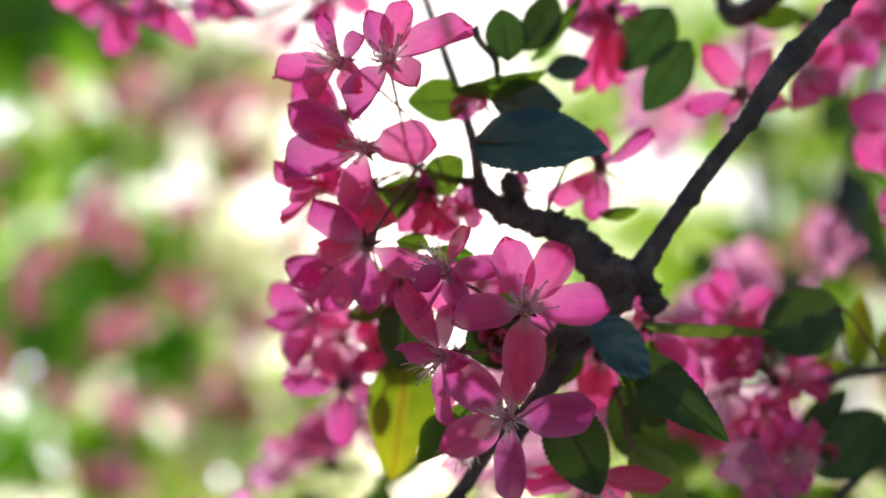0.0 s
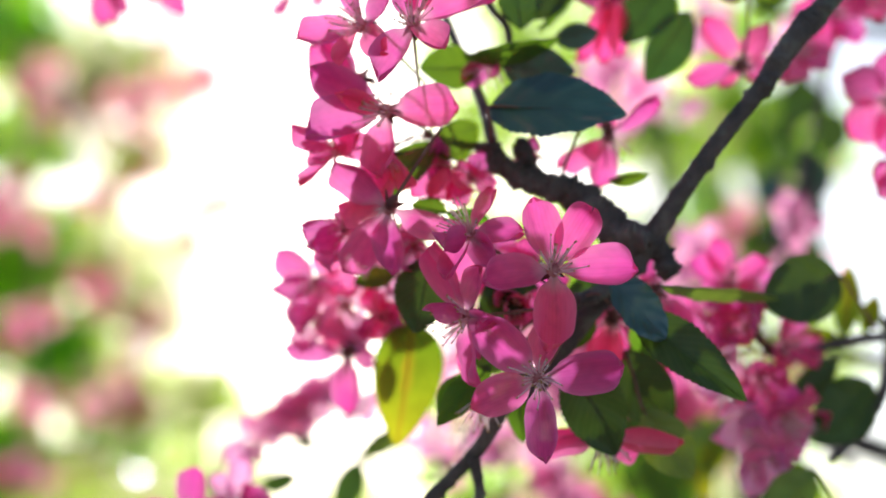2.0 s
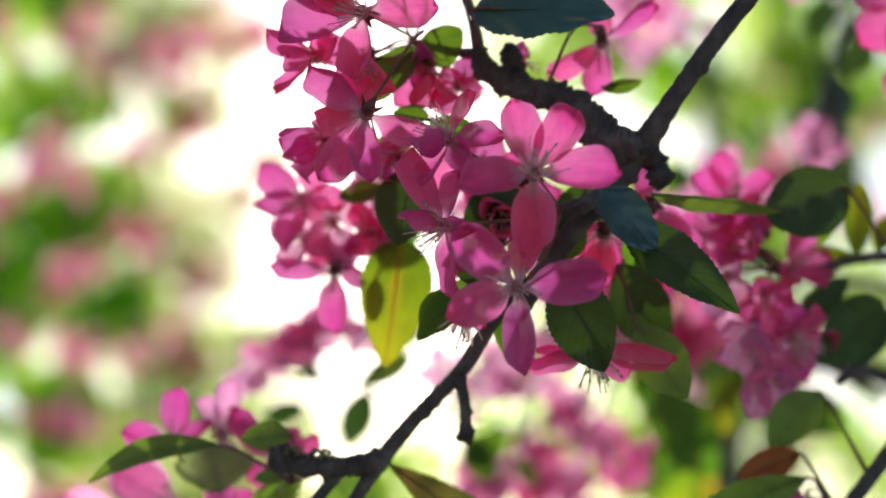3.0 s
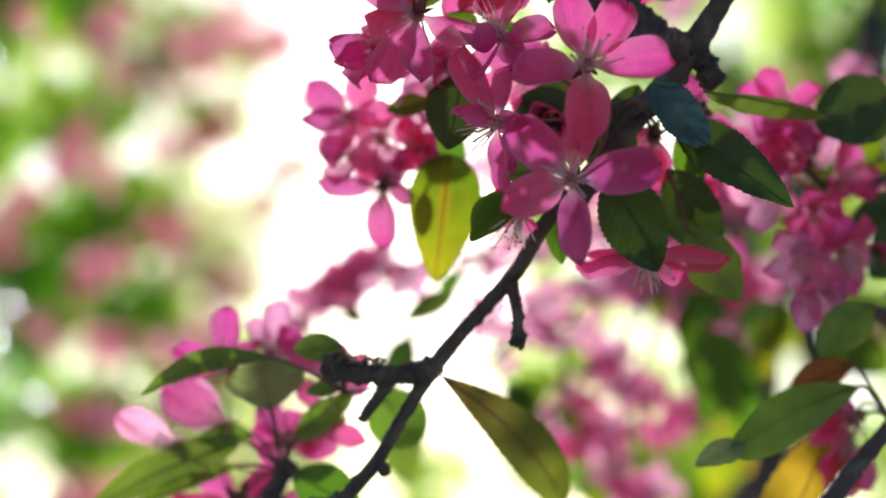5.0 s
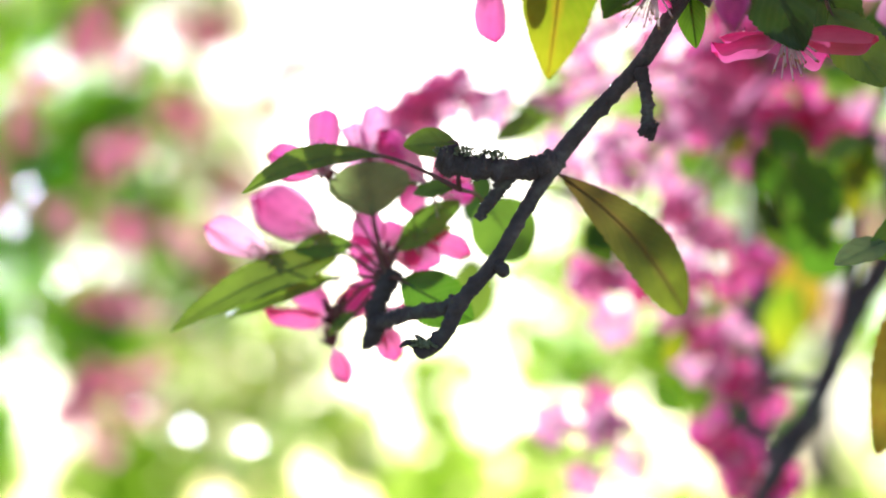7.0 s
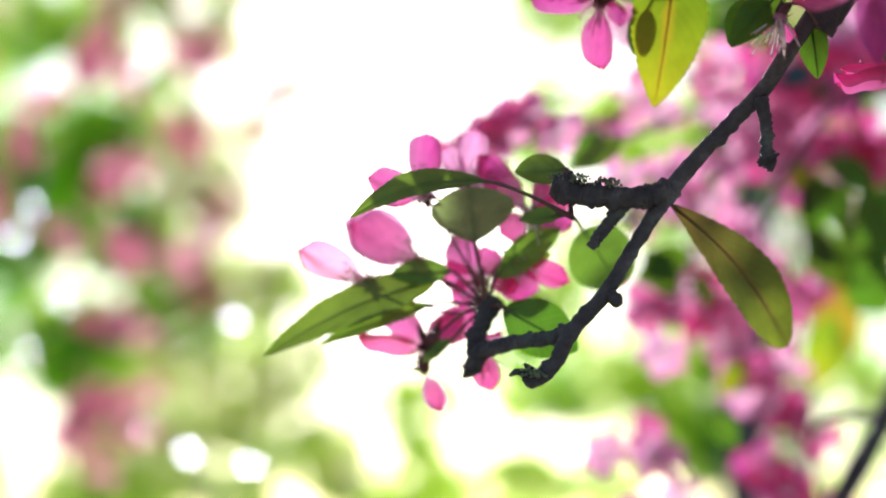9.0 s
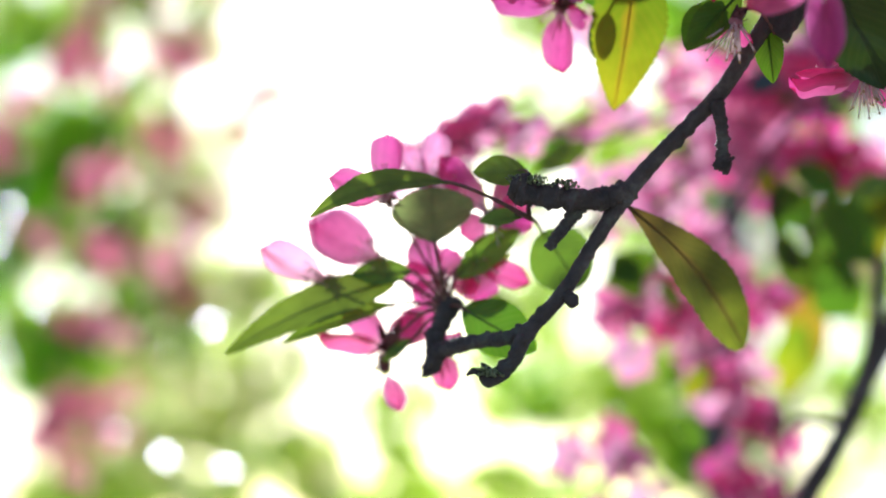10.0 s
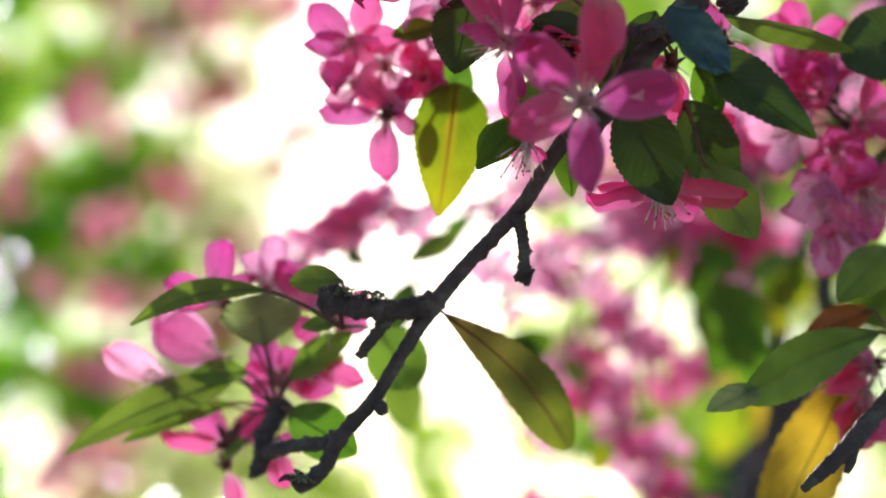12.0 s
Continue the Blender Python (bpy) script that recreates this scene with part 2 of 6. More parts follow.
    ob.parent = parent
    ob.matrix_parent_inverse = parent.matrix_basis.inverted()
    ob.matrix_basis = m or Matrix.Identity(4)
    return tagged(ob, label)


def thing(name, at, label, category, group="", kind=""):
    ob = new(name)
    ob.empty_display_size = 0.01
    ob.matrix_basis = Matrix.Translation(at)
    return tagged(ob, label, category, group, kind)


def spline(points, steps):
    """Points on a smooth line through the given ones (x, y, z, radius)."""
    p = [Vector(q) for q in points]
    p = [p[0] * 2 - p[1]] + p + [p[-1] * 2 - p[-2]]
    out = []
    for i in range(1, len(p) - 2):
        for s in range(steps):
            u = s / steps
            a, b, c, d = p[i - 1], p[i], p[i + 1], p[i + 2]
            out.append(0.5 * (2 * b + (c - a) * u + (2 * a - 5 * b + 4 * c - d) * u * u + (3 * b - a - 3 * c + d) * u**3))
    out.append(p[-2].copy())
    return out


def tube(points, steps=6, sides=8, rough=0.0, seed=0, cap=True, knobs=0):
    """A tapered tube along points of (x, y, z, radius), with bumps of that share of the radius; knobs: swellings where buds and twigs have been."""
    line = spline([Vector(q) for q in points], steps)
    rng, lumps = random.Random(seed + 500), []
    for _ in range(knobs):
        k = rng.randrange(1, len(line) - 1)
        d = Vector((rng.gauss(0, 1), rng.gauss(0, 1), rng.gauss(0, 1))).normalized()
        lumps.append((line[k].xyz + d * line[k].w, line[k].w * rng.uniform(0.35, 0.75), line[k].w * rng.uniform(0.25, 0.6)))
    verts, faces = [], []
    side = None
    for i, q in enumerate(line):
        a, b = line[max(i - 1, 0)], line[min(i + 1, len(line) - 1)]
        t = (b.xyz - a.xyz).normalized()
        if side is None:
            side = t.orthogonal().normalized()
        side = (side - t * side.dot(t)).normalized()
        up = t.cross(side)
        r0 = max(q.w, 1e-5)
        for j in range(sides):
            ang = 2 * math.pi * j / sides
            d = side * math.cos(ang) + up * math.sin(ang)
            r = r0
            if rough:
                at = q.xyz + d * r0
                r *= 1 + rough * (noise.noise(at / (r0 * 1.1) + Vector((seed, 0, 0))) + 0.6 * noise.noise(at / (r0 * 0.35) + Vector((0, seed, 0))) + 0.5 * max(noise.noise(at / (r0 * 0.5) + Vector((seed, seed, 0))) - 0.25, 0) + 0.2 * noise.noise(at / (r0 * 0.16)))
            here = q.xyz + d * r0
            for c, wide, high in lumps:
                far = (here - c).length_squared / (wide * wide)
                if far < 6:
                    r += high * math.exp(-far * 1.4)
            verts.append(q.xyz + d * r)
    n = len(line)
    for i in range(n - 1):
        for j in range(sides):
            k = (j + 1) % sides
            faces.append((i * sides + j, i * sides + k, (i + 1) * sides + k, (i + 1) * sides + j))
    if cap:
        faces.append(tuple(range(sides))[::-1])
        faces.append(tuple((n - 1) * sides + j for j in range(sides)))
    return verts, faces


def wood(name, parent, points, rough=0.22, seed=0, label="", sides=14, steps=12, mat=None, knobs=0):
    v, f = tube(points, steps, sides, rough, seed, knobs=knobs)
    return part(name, mesh_of(name, v, f, [mat or BARK]), parent, None, label)


# ---- petals, leaves, flowers ----
def petal_mesh(seed, cup, curl, ruffle, notch, mat):
    """A petal of length and width 1, from its claw at the origin along +y, hollow towards +z."""
    rng = random.Random(seed)
    cols, rows = 9, 16
    verts, uvs, faces = [], [], []
    skew = rng.uniform(-0.06, 0.06)
    for i in range(rows):
        v = 1 - (1 - i / (rows - 1)) ** 1.7
        # a narrow claw, then a rounded blade that is widest past its middle
        blade = max(1 - (((0.60 - v) / 0.51) ** 2.1 if v < 0.60 else ((v - 0.60) / 0.401) ** 2.9), 0) ** 0.5
        h = max(0.5 * blade, 0.055 * (v < 0.5))
        h *= 1 - 0.025 * math.sin(9 * v + seed)
        for j in range(cols):
            u = j / (cols - 1) * 2 - 1
            x = u * h + skew * 0.6 * math.sin(math.pi * v)
            round_tip = (1 - abs(u) ** 2.2 * 0.10 * v) - notch * math.exp(-(u * 3) ** 2) * v**6
            y = v * round_tip
            z = cup * (u * u * h * 0.9 - 0.12 * math.sin(math.pi * v)) + curl * v * v
            z += ruffle * (noise.noise(Vector((u * 1.6 + seed, v * 2.2, 0.3))) * 0.16 * v + 0.05 * math.sin(u * 7 + seed) * abs(u) * v)
            z -= 0.035 * math.exp(-(u * 5) ** 2) * math.sin(math.pi * v)
            verts.append((x, y, z))
            uvs.append((j / (cols - 1), v))
    for i in range(rows - 1):
        for j in range(cols - 1):
            a = i * cols + j
            faces.append((a, a + 1, a + cols + 1, a + cols))
    return mesh_of("petal", verts, faces, [mat], uvs)


SHAPES = ((1, 0.45, 0.10, 0.6, 0.02), (2, 0.60, 0.16, 0.8, 0.05), (3, 0.30, -0.06, 1.0, 0.0), (4, 0.75, 0.22, 0.5, 0.03),
          (5, 0.40, 0.04, 1.3, 0.07), (6, 0.90, 0.12, 0.7, 0.0), (7, 0.20, -0.16, 0.9, 0.04), (8, 0.65, 0.06, 1.1, 0.02), (9, 0.50, -0.10, 1.4, 0.06))
PETALS = [petal_mesh(*s, PETAL) for s in SHAPES]
PALE_PETALS = [petal_mesh(*s, PETAL_PALE) for s in SHAPES]
SALMON_PETALS = [petal_mesh(*s, PETAL_SALMON) for s in SHAPES]


def frame_of(y_axis, z_hint):
    y = y_axis.normalized()
    z = z_hint - y * z_hint.dot(y)
    if z.length < 1e-6:
        z = y.orthogonal()
    z.normalize()
    return Matrix((y.cross(z), y, z)).transposed()


def stamen_mesh(rng, count, length, spread):
    """Filaments with anthers, in a spray along +z from the origin."""
    verts, faces, slots = [], [], []
    for _ in range(count):
        ang, lean = rng.uniform(0, 2 * math.pi), rng.uniform(0.05, spread)
        ln = length * rng.uniform(0.65, 1.1)
        d = Vector((math.cos(ang) * math.sin(lean), math.sin(ang) * math.sin(lean), math.cos(lean)))
        foot = Vector((math.cos(ang), math.sin(ang), 0)) * 0.0011
        bend = Vector((-d.y, d.x, 0)) * rng.uniform(-0.1, 0.1) * ln
        pts = [(*foot, 0.00030), (*(foot + d * ln * 0.55 + bend), 0.00026), (*(foot + d * ln + bend * 0.6), 0.00020)]
        v, f = tube(pts, 3, 4)
        b = len(verts)
        verts += v
        faces += [tuple(b + q for q in g) for g in f]
        slots += [0] * len(f)
        top, r, b = Vector(pts[-1][:3]), 0.00042 * rng.uniform(0.8, 1.2), len(verts)
        verts += [top + Vector(o) * r for o in ((1, 0, 0), (-1, 0, 0), (0, 1, 0), (0, -1, 0), (0, 0, 1.5), (0, 0, -1.2))]
        for t in ((0, 2, 4), (2, 1, 4), (1, 3, 4), (3, 0, 4), (2, 0, 5), (1, 2, 5), (3, 1, 5), (0, 3, 5)):
            faces.append(tuple(b + q for q in t))
            slots.append(1)
    dome, fd = tube([(0, 0, -0.0004, 0.0024), (0, 0, 0.0010, 0.0023), (0, 0, 0.0018, 0.0016), (0, 0, 0.0022, 0.0005)], 2, 9)
    b = len(verts)
    verts += dome
    faces += [tuple(b + q for q in g) for g in fd]
    slots += [2] * len(fd)
    return mesh_of("stamen_tuft", verts, faces, [FILAMENT, ANTHER, DISC], slots=slots)


def calyx_mesh(rng):
    """The cup behind the petals, with five pointed sepals; +z is the flower's front."""
    pts = [(0, 0, -0.0062, 0.0007), (0, 0, -0.0048, 0.0014), (0, 0, -0.0025, 0.0019), (0, 0, -0.0004, 0.0017), (0, 0, 0.0006, 0.0009)]
    verts, faces = tube(pts, 3, 9)
    for k in range(5):
        ang = 2 * math.pi * k / 5 + rng.uniform(-0.2, 0.2)
        d, s = Vector((math.cos(ang), math.sin(ang), 0)), Vector((-math.sin(ang), math.cos(ang), 0))
        b, drop = len(verts), rng.uniform(0.9, 1.6)
        for q, w in ((0.0012, 0.0011), (0.0024, 0.0010), (0.0040, 0.0002)):
            c = d * q + Vector((0, 0, -0.0012 - drop * (q - 0.0012)))
            verts += [c - s * w, c + s * w, c + Vector((0, 0, -0.0003))]
        for i in (0, 3):
            faces += [(b + i, b + i + 1, b + i + 4, b + i + 3), (b + i + 1, b + i + 2, b + i + 5, b + i + 4), (b + i + 2, b + i, b + i + 3, b + i + 5)]
    return mesh_of("flower", verts, faces, [CALYX])


CALYXES = [calyx_mesh(random.Random(s)) for s in range(4)]
STAMENS = [stamen_mesh(random.Random(40 + s), 28, 0.0115, 0.75) for s in range(5)]


def pedicel(parent, start, end, leave, r=0.00065):
    """The thin stalk from a spur to the back of a flower."""
    a, b, d = Vector(start), Vector(end), Vector(leave)
    mid = (a + b) / 2 + d * (a - b).length * 0.28
    v, f = tube([(*a, r * 1.2), (*mid, r), (*b, r * 1.15)], 7, 6)
    part("pedicel", mesh_of("pedicel", v, f, [STEM]), parent)


def flower(parent, c, axis, petals, stem=None, label="", stamens=True, seed=None, kinds=PETALS, cup=1.0):
    """A blossom at c that faces along axis. petals: tips from c, and the widths; cup: the size of its calyx."""
    c, ax = Vector(c), Vector(axis).normalized()
    rng = random.Random(round(c.x * 9e4) + round(c.z * 7e4) if seed is None else seed)
    turn = frame_of(ax.orthogonal(), ax)
    m = Matrix.Translation(c) @ turn.to_4x4()
    fl = part("flower", rng.choice(CALYXES), parent, m @ Matrix.Scale(cup, 4), label)
    for px, py, pz, w in petals:
        d = Vector((px, py, pz))
        pm = Matrix.Translation(c + d.normalized() * 0.0012) @ frame_of(d, ax).to_4x4() @ Matrix.Diagonal((w * 1.05, d.length, d.length * 0.9, 1))
        part("petal", rng.choice(kinds), fl, pm)
    if stamens:
        part("stamen_tuft", rng.choice(STAMENS), fl, m @ Matrix.Rotation(rng.uniform(0, 6), 4, "Z"), "pale pink filaments with brown anthers")
    if stem is not None:
        pedicel(fl, stem, c - ax * 0.006, -ax, 0.0005)
    return fl


def open_flower(parent, c, axis, size=0.02, opening=1.1, stem=None, rng=random, stamens=True, kinds=PETALS):
    """A whole blossom of five petals round its axis."""
    ax = Vector(axis).normalized()
    u = ax.orthogonal().normalized()
    v = ax.cross(u)
    start, petals = rng.uniform(0, 6.28), []
    for k in range(5):
        ang = start + k * 2 * math.pi / 5 + rng.uniform(-0.22, 0.22)
        lean = opening * rng.uniform(0.75, 1.2)
        d = ((u * math.cos(ang) + v * math.sin(ang)) * math.sin(lean) + ax * math.cos(lean)) * size * rng.uniform(0.88, 1.1)
        petals.append((*d, size * rng.uniform(0.55, 0.74)))
    return flower(parent, c, axis, petals, stem, stamens=stamens, seed=rng.randint(0, 99999), kinds=kinds)


def cluster(parent, c, spread, count, face, seed, size=0.02, stem=None, stamens=False, kinds=PALE_PETALS):
    """Several blossoms crowded round a spur."""
    rng = random.Random(seed)
    c, face = Vector(c), Vector(face)
    for _ in range(count):
        o = Vector((rng.uniform(-1, 1) * spread[0], rng.uniform(-1, 1) * spread[1], rng.uniform(-1, 1) * spread[2]))
        ax = face + Vector((rng.gauss(0, 0.4), rng.gauss(0, 0.4), rng.gauss(0, 0.4))) + o.normalized() * 0.4
        open_flower(parent, c + o, ax, size * rng.uniform(0.85, 1.1), rng.uniform(1.0, 1.55), stem or tuple(c), rng, stamens, kinds)


def leaf(parent, base, tip, width, mat=None, face=(0, -1, 0), bend=0.0, sway=(0, 0, 0), fold=0.25, stalk=None, label="", full=0.5, curl=0.0, seed=0, blunt=0.74):
    """A leaf from base to tip with a toothed edge. bend: how far its middle rises along its face; sway: how far the middle is moved;
    fold: how much the halves rise; full: where it is widest; curl: how much the tip rolls; blunt: below 0.7 the ends are rounder."""
    b, t = Vector(base), Vector(tip)
    fr = frame_of(t - b, Vector(face))
    x_ax, n_ax = fr.col[0], fr.col[2]
    sw = Vector(sway)
    rows, half = 54, 6
    cols = half * 2 + 1
    verts, uvs, faces, slots = [], [], [], []
    rng = random.Random(seed + round(b.x * 1e5))
    ph = rng.uniform(0, 9)
    e = math.log(0.5) / math.log(full)
    for i in range(rows):
        v = i / (rows - 1)
        s = math.sin(math.pi * v)
        spine = b + (t - b) * v + n_ax * (bend * s + curl * v**4) + sw * s
        w = 0.57 * width * max(math.sin(math.pi * v**e), 0) ** blunt * (1 - 0.12 * v)
        tooth = 1 + (0.035, 0.005, -0.025)[i % 3] * (0.15 < v < 0.98)
        for j in range(cols):
            u = (j - half) / half
            k = tooth if abs(j - half) == half else 1
            lift = fold * abs(u) * w + 0.05 * width * noise.noise(Vector((u * 1.3 + ph, v * 4, ph))) + 0.018 * width * math.sin(v * 26 - abs(u) * 8) * abs(u)
            verts.append(spine + x_ax * u * w * k + n_ax * lift)
            uvs.append((j / (cols - 1), v))
    for i in range(rows - 1):
        for j in range(cols - 1):
            a = i * cols + j
            faces.append((a, a + 1, a + cols + 1, a + cols))
            slots.append(0)
    rib = [b + (t - b) * v + n_ax * (bend * math.sin(math.pi * v) + curl * v**4 - 0.0003) + sw * math.sin(math.pi * v) for v in (0, 0.25, 0.5, 0.75, 0.95)]
    pieces = [([(*q, 0.0005 * (1 - k * 0.19)) for k, q in enumerate(rib)], 0)]
    if stalk is not None:
        q = Vector(stalk)
        pieces.append(([(*q, 0.0009), (*((q + b) / 2 + Vector((0, 0, 0.001))), 0.0006), (*b, 0.0006), (*rib[1], 0.0003)], 1))
    for line, slot in pieces:
        v2, f2 = tube(line, 5, 5)
        o = len(verts)
        verts += v2
        uvs += [(0.5, 0.3)] * len(v2)
        faces += [tuple(o + q for q in g) for g in f2]
        slots += [slot] * len(f2)
    return part("leaf", mesh_of("leaf", verts, faces, [mat or LEAF, STEM], uvs, slots), parent, None, label)


def tufts(parent, points, count, length, seed, label=""):
    """Crusty lichen: short blunt lobes all round a line of (x, y, z, radius)."""
    rng = random.Random(seed)
    line = spline([Vector(p) for p in points], 12)
    verts, faces = [], []
    for _ in range(count):
        q = rng.choice(line)
        if noise.noise(q.xyz * 260 + Vector((seed, 0, 0))) < -0.05:
            continue
        d = Vector((rng.gauss(0, 0.6), rng.gauss(-0.2, 0.6), abs(rng.gauss(0.5, 0.6)))).normalized()
        a = q.xyz + d * q.w * 0.8
        ln = length * rng.uniform(0.4, 1.3)
        e = d + Vector((rng.gauss(0, 0.5), rng.gauss(0, 0.5), rng.gauss(0, 0.5)))
        v, f = tube([(*a, ln * 0.42), (*(a + e * ln * 0.4), ln * 0.46), (*(a + e * ln * 0.75), ln * 0.22)], 2, 5, 0.5, rng.random() * 50)
        b = len(verts)
        verts += v
        faces += [tuple(b + q for q in g) for g in f]
    return part("lichen", mesh_of("lichen", verts, faces, [LICHEN]), parent, None, label)


# ---- ground, far trees and the second crabapple ----
def ground():
    n, size = 60, 400.0
    verts, faces = [], []
    for i in range(n + 1):
        for j in range(n + 1):
            x, y = ((k / n * 2 - 1) for k in (i, j))
            x, y = size * abs(x) ** 2 * x, size * abs(y) ** 2 * y
            verts.append((x, y, 0.05 * noise.noise(Vector((x * 0.3, y * 0.3, 0)))))
    for i in range(n):
        for j in range(n):
            a = i * (n + 1) + j
            # pale colour added as a reflector for the petals above
            faces.append((a, a + n + 1, a + n + 2, a + 1))
    ob = new("ground", mesh_of("ground", verts, faces, [BOUNCE_GROUND]))
    tagged(ob, "unseen ground made pale to bounce light, with patches of short grass", "ground", kind="structure")


ground()


def crown_mesh(name, lobes, count, size, mats, seed, gap=5.0, thin=-0.12, turn=0.06, holes=(), flat=1.0):
    """Small bent leaves turned to the light, thick in some places and thin in others, round the given lobes (x, y, z, radius); holes: slanting gaps (x, y, z, radius) where light comes through."""
    rng = random.Random(seed)
    weights = [l[3] ** 2 for l in lobes]
    verts, faces, slots = [], [], []
    while len(faces) < count * 2:
        x, y, z, r = rng.choices(lobes, weights)[0]
        d = Vector((rng.gauss(0, 1), rng.gauss(0, 1), rng.gauss(0, 1))).normalized()
        d.y *= flat
        at = Vector((x, y, z)) + d * r * rng.uniform(0.25, 1.0) ** 0.6
        if noise.noise(at * gap + Vector((seed, 0, 0))) < thin:
            continue
        if any((at.x - hx + 0.15 * (at.y - hy)) ** 2 + (at.z - hz - 0.2 * (at.y - hy)) ** 2 < hr * hr for hx, hy, hz, hr in holes):
            continue
        s = size * rng.uniform(0.6, 1.3)
        n = (SUN_TO + Vector((rng.gauss(0, 0.4), rng.gauss(0, 0.3), rng.gauss(0, 0.4)))).normalized()
        u = n.orthogonal().normalized()
        u.rotate(Matrix.Rotation(rng.uniform(0, 6.28), 3, n))
        w = n.cross(u)
        nn = u.cross(w) * s * 0.12
        b = len(verts)
        verts += [at, at + u * s * 0.5 + w * s * 0.3 + nn, at + u * s, at + u * s * 0.5 - w * s * 0.3 + nn, at + u * s * 0.45]
        faces += [(b, b + 1, b + 2, b + 4), (b, b + 4, b + 2, b + 3)]
        k = 1 if noise.noise(at * 1.7 + Vector((0, seed, 0))) + rng.gauss(0, 0.1) > turn else 0
        slots += [k, k]
    return mesh_of(name, verts, faces, mats, slots=slots, smooth=False)


def far_tree(at, lobes, count, size, mats, seed, label, gap=5.0, thin=-0.12, turn=0.06, group="trees behind", holes=()):
    x, y = at
    t = thing("tree", (x, y, 0), label, "tree", group)
    top = max(l[2] for l in lobes)
    wood("trunk", t, [(x, y, -0.1, 0.16), (x + 0.03, y, 0.8, 0.12), (x - 0.02, y, 1.8, 0.10), (x + 0.05, y, top * 0.7, 0.07), (x, y, top, 0.02)], 0.2, seed, sides=10, steps=5)
    for k, (lx, ly, lz, r) in enumerate(lobes[::5]):
        wood("limb", t, [(x, y, min(1.5, lz * 0.6), 0.05), ((x + lx) / 2, y + 0.6, lz * 0.7, 0.02), (lx, ly + 0.3, lz, 0.008), (lx + r * 0.4, ly, lz + r * 0.4, 0.003)], 0.2, seed + k, sides=6, steps=4)
    part("crown", crown_mesh("crown", lobes, count, size, mats, seed, gap, thin, turn, holes, 0.5), t, None, "loose crown of many small leaves")

far_tree((-7.6, 14.4), [(-4.00, 13.20, 7.50, 0.57), (-3.22, 14.00, 7.86, 0.63), (-2.99, 14.80, 8.37, 0.67), (-4.05, 13.60, 6.70, 0.43), (-3.52, 14.40, 7.36, 0.56), (-2.39, 13.20, 7.02, 0.44), (-4.29, 14.00, 5.96, 0.59), (-3.72, 14.80, 6.27, 0.47), (-2.41, 13.60, 6.24, 0.40), (-4.08, 14.40, 5.56, 0.48), (-2.91, 13.20, 4.92, 0.46), (-2.27, 14.00, 5.28, 0.57), (-4.45, 14.80, 4.39, 0.61), (-2.96, 13.60, 4.19, 0.47), (-2.61, 14.40, 4.71, 0.46), (-4.03, 13.20, 3.61, 0.52), (-3.48, 14.00, 3.55, 0.49), (-2.66, 14.80, 3.58, 0.56), (-3.97, 13.60, 2.81, 0.56), (-3.50, 14.40, 2.63, 0.43), (-3.82, 14.00, 2.11, 0.55), (-3.60, 14.80, 2.29, 0.48), (-3.80, 14.40, 1.07, 0.51), (-3.03, 13.20, 1.28, 0.56), (-2.93, 13.40, 6.17, 0.40), (-3.27, 13.40, 4.63, 0.45), (-2.24, 13.40, 5.10, 0.42), (-1.42, 13.40, 3.60, 0.40), (-3.26, 13.40, 7.20, 0.45), (-1.92, 13.40, 4.26, 0.42), (-2.36, 13.40, 3.40, 0.42)], 15600, 0.15, [FAR_GREEN, FAR_LIME], 11, "leafy green tree lit from behind", 2.6, -0.62, 0.02, holes=[(-3.20, 14.0, 6.53, 0.15), (-2.64, 14.0, 6.55, 0.11), (-3.23, 14.0, 3.90, 0.14), (-2.81, 14.0, 3.31, 0.12), (-2.97, 14.0, 2.90, 0.16), (-1.75, 14.0, 5.65, 0.10), (-1.92, 14.0, 2.77, 0.18), (-1.81, 14.0, 2.26, 0.15), (-2.83, 14.0, 3.42, 0.06), (-2.16, 14.0, 3.90, 0.08), (-2.69, 14.0, 5.02, 0.07), (-2.11, 14.0, 6.77, 0.09)])
far_tree((-5.2, 16.2), [(-2.21, 15.20, 3.42, 0.24), (-2.17, 14.60, 2.59, 0.40), (-2.12, 14.80, 2.15, 0.50), (-2.54, 14.60, 1.15, 0.50), (-1.95, 16.00, 3.36, 0.28), (-1.65, 16.80, 3.19, 0.29), (-1.16, 15.60, 2.89, 0.27), (-0.81, 16.40, 2.73, 0.29), (-0.39, 15.20, 2.39, 0.27), (-1.56, 16.00, 2.37, 0.34), (-1.11, 16.80, 2.35, 0.35), (-2.07, 15.60, 2.72, 0.27), (-2.64, 16.40, 3.28, 0.29), (0.03, 15.20, 2.24, 0.27), (-0.61, 16.00, 1.99, 0.34), (-3.05, 16.80, 2.28, 0.35), (-2.30, 15.60, 2.02, 0.33), (-1.74, 16.40, 1.83, 0.34), (-1.00, 15.20, 1.76, 0.32), (-2.01, 16.00, 1.39, 0.39), (-2.90, 16.80, 1.61, 0.41), (-1.22, 15.60, 1.30, 0.38), (-0.39, 16.40, 1.40, 0.40), (0.25, 15.20, 1.82, 0.32), (0.60, 15.60, 2.05, 0.34), (-0.10, 16.00, 2.65, 0.30), (0.95, 16.20, 2.30, 0.30)], 4900, 0.15, [FAR_GREEN, FAR_LIME], 12, "low yellow-green shrubby tree in full sun", 2.2, -0.25, -0.6, holes=[(-1.62, 16.0, 2.70, 0.17), (-2.07, 16.0, 2.97, 0.20), (-0.51, 16.0, 2.16, 0.22)])
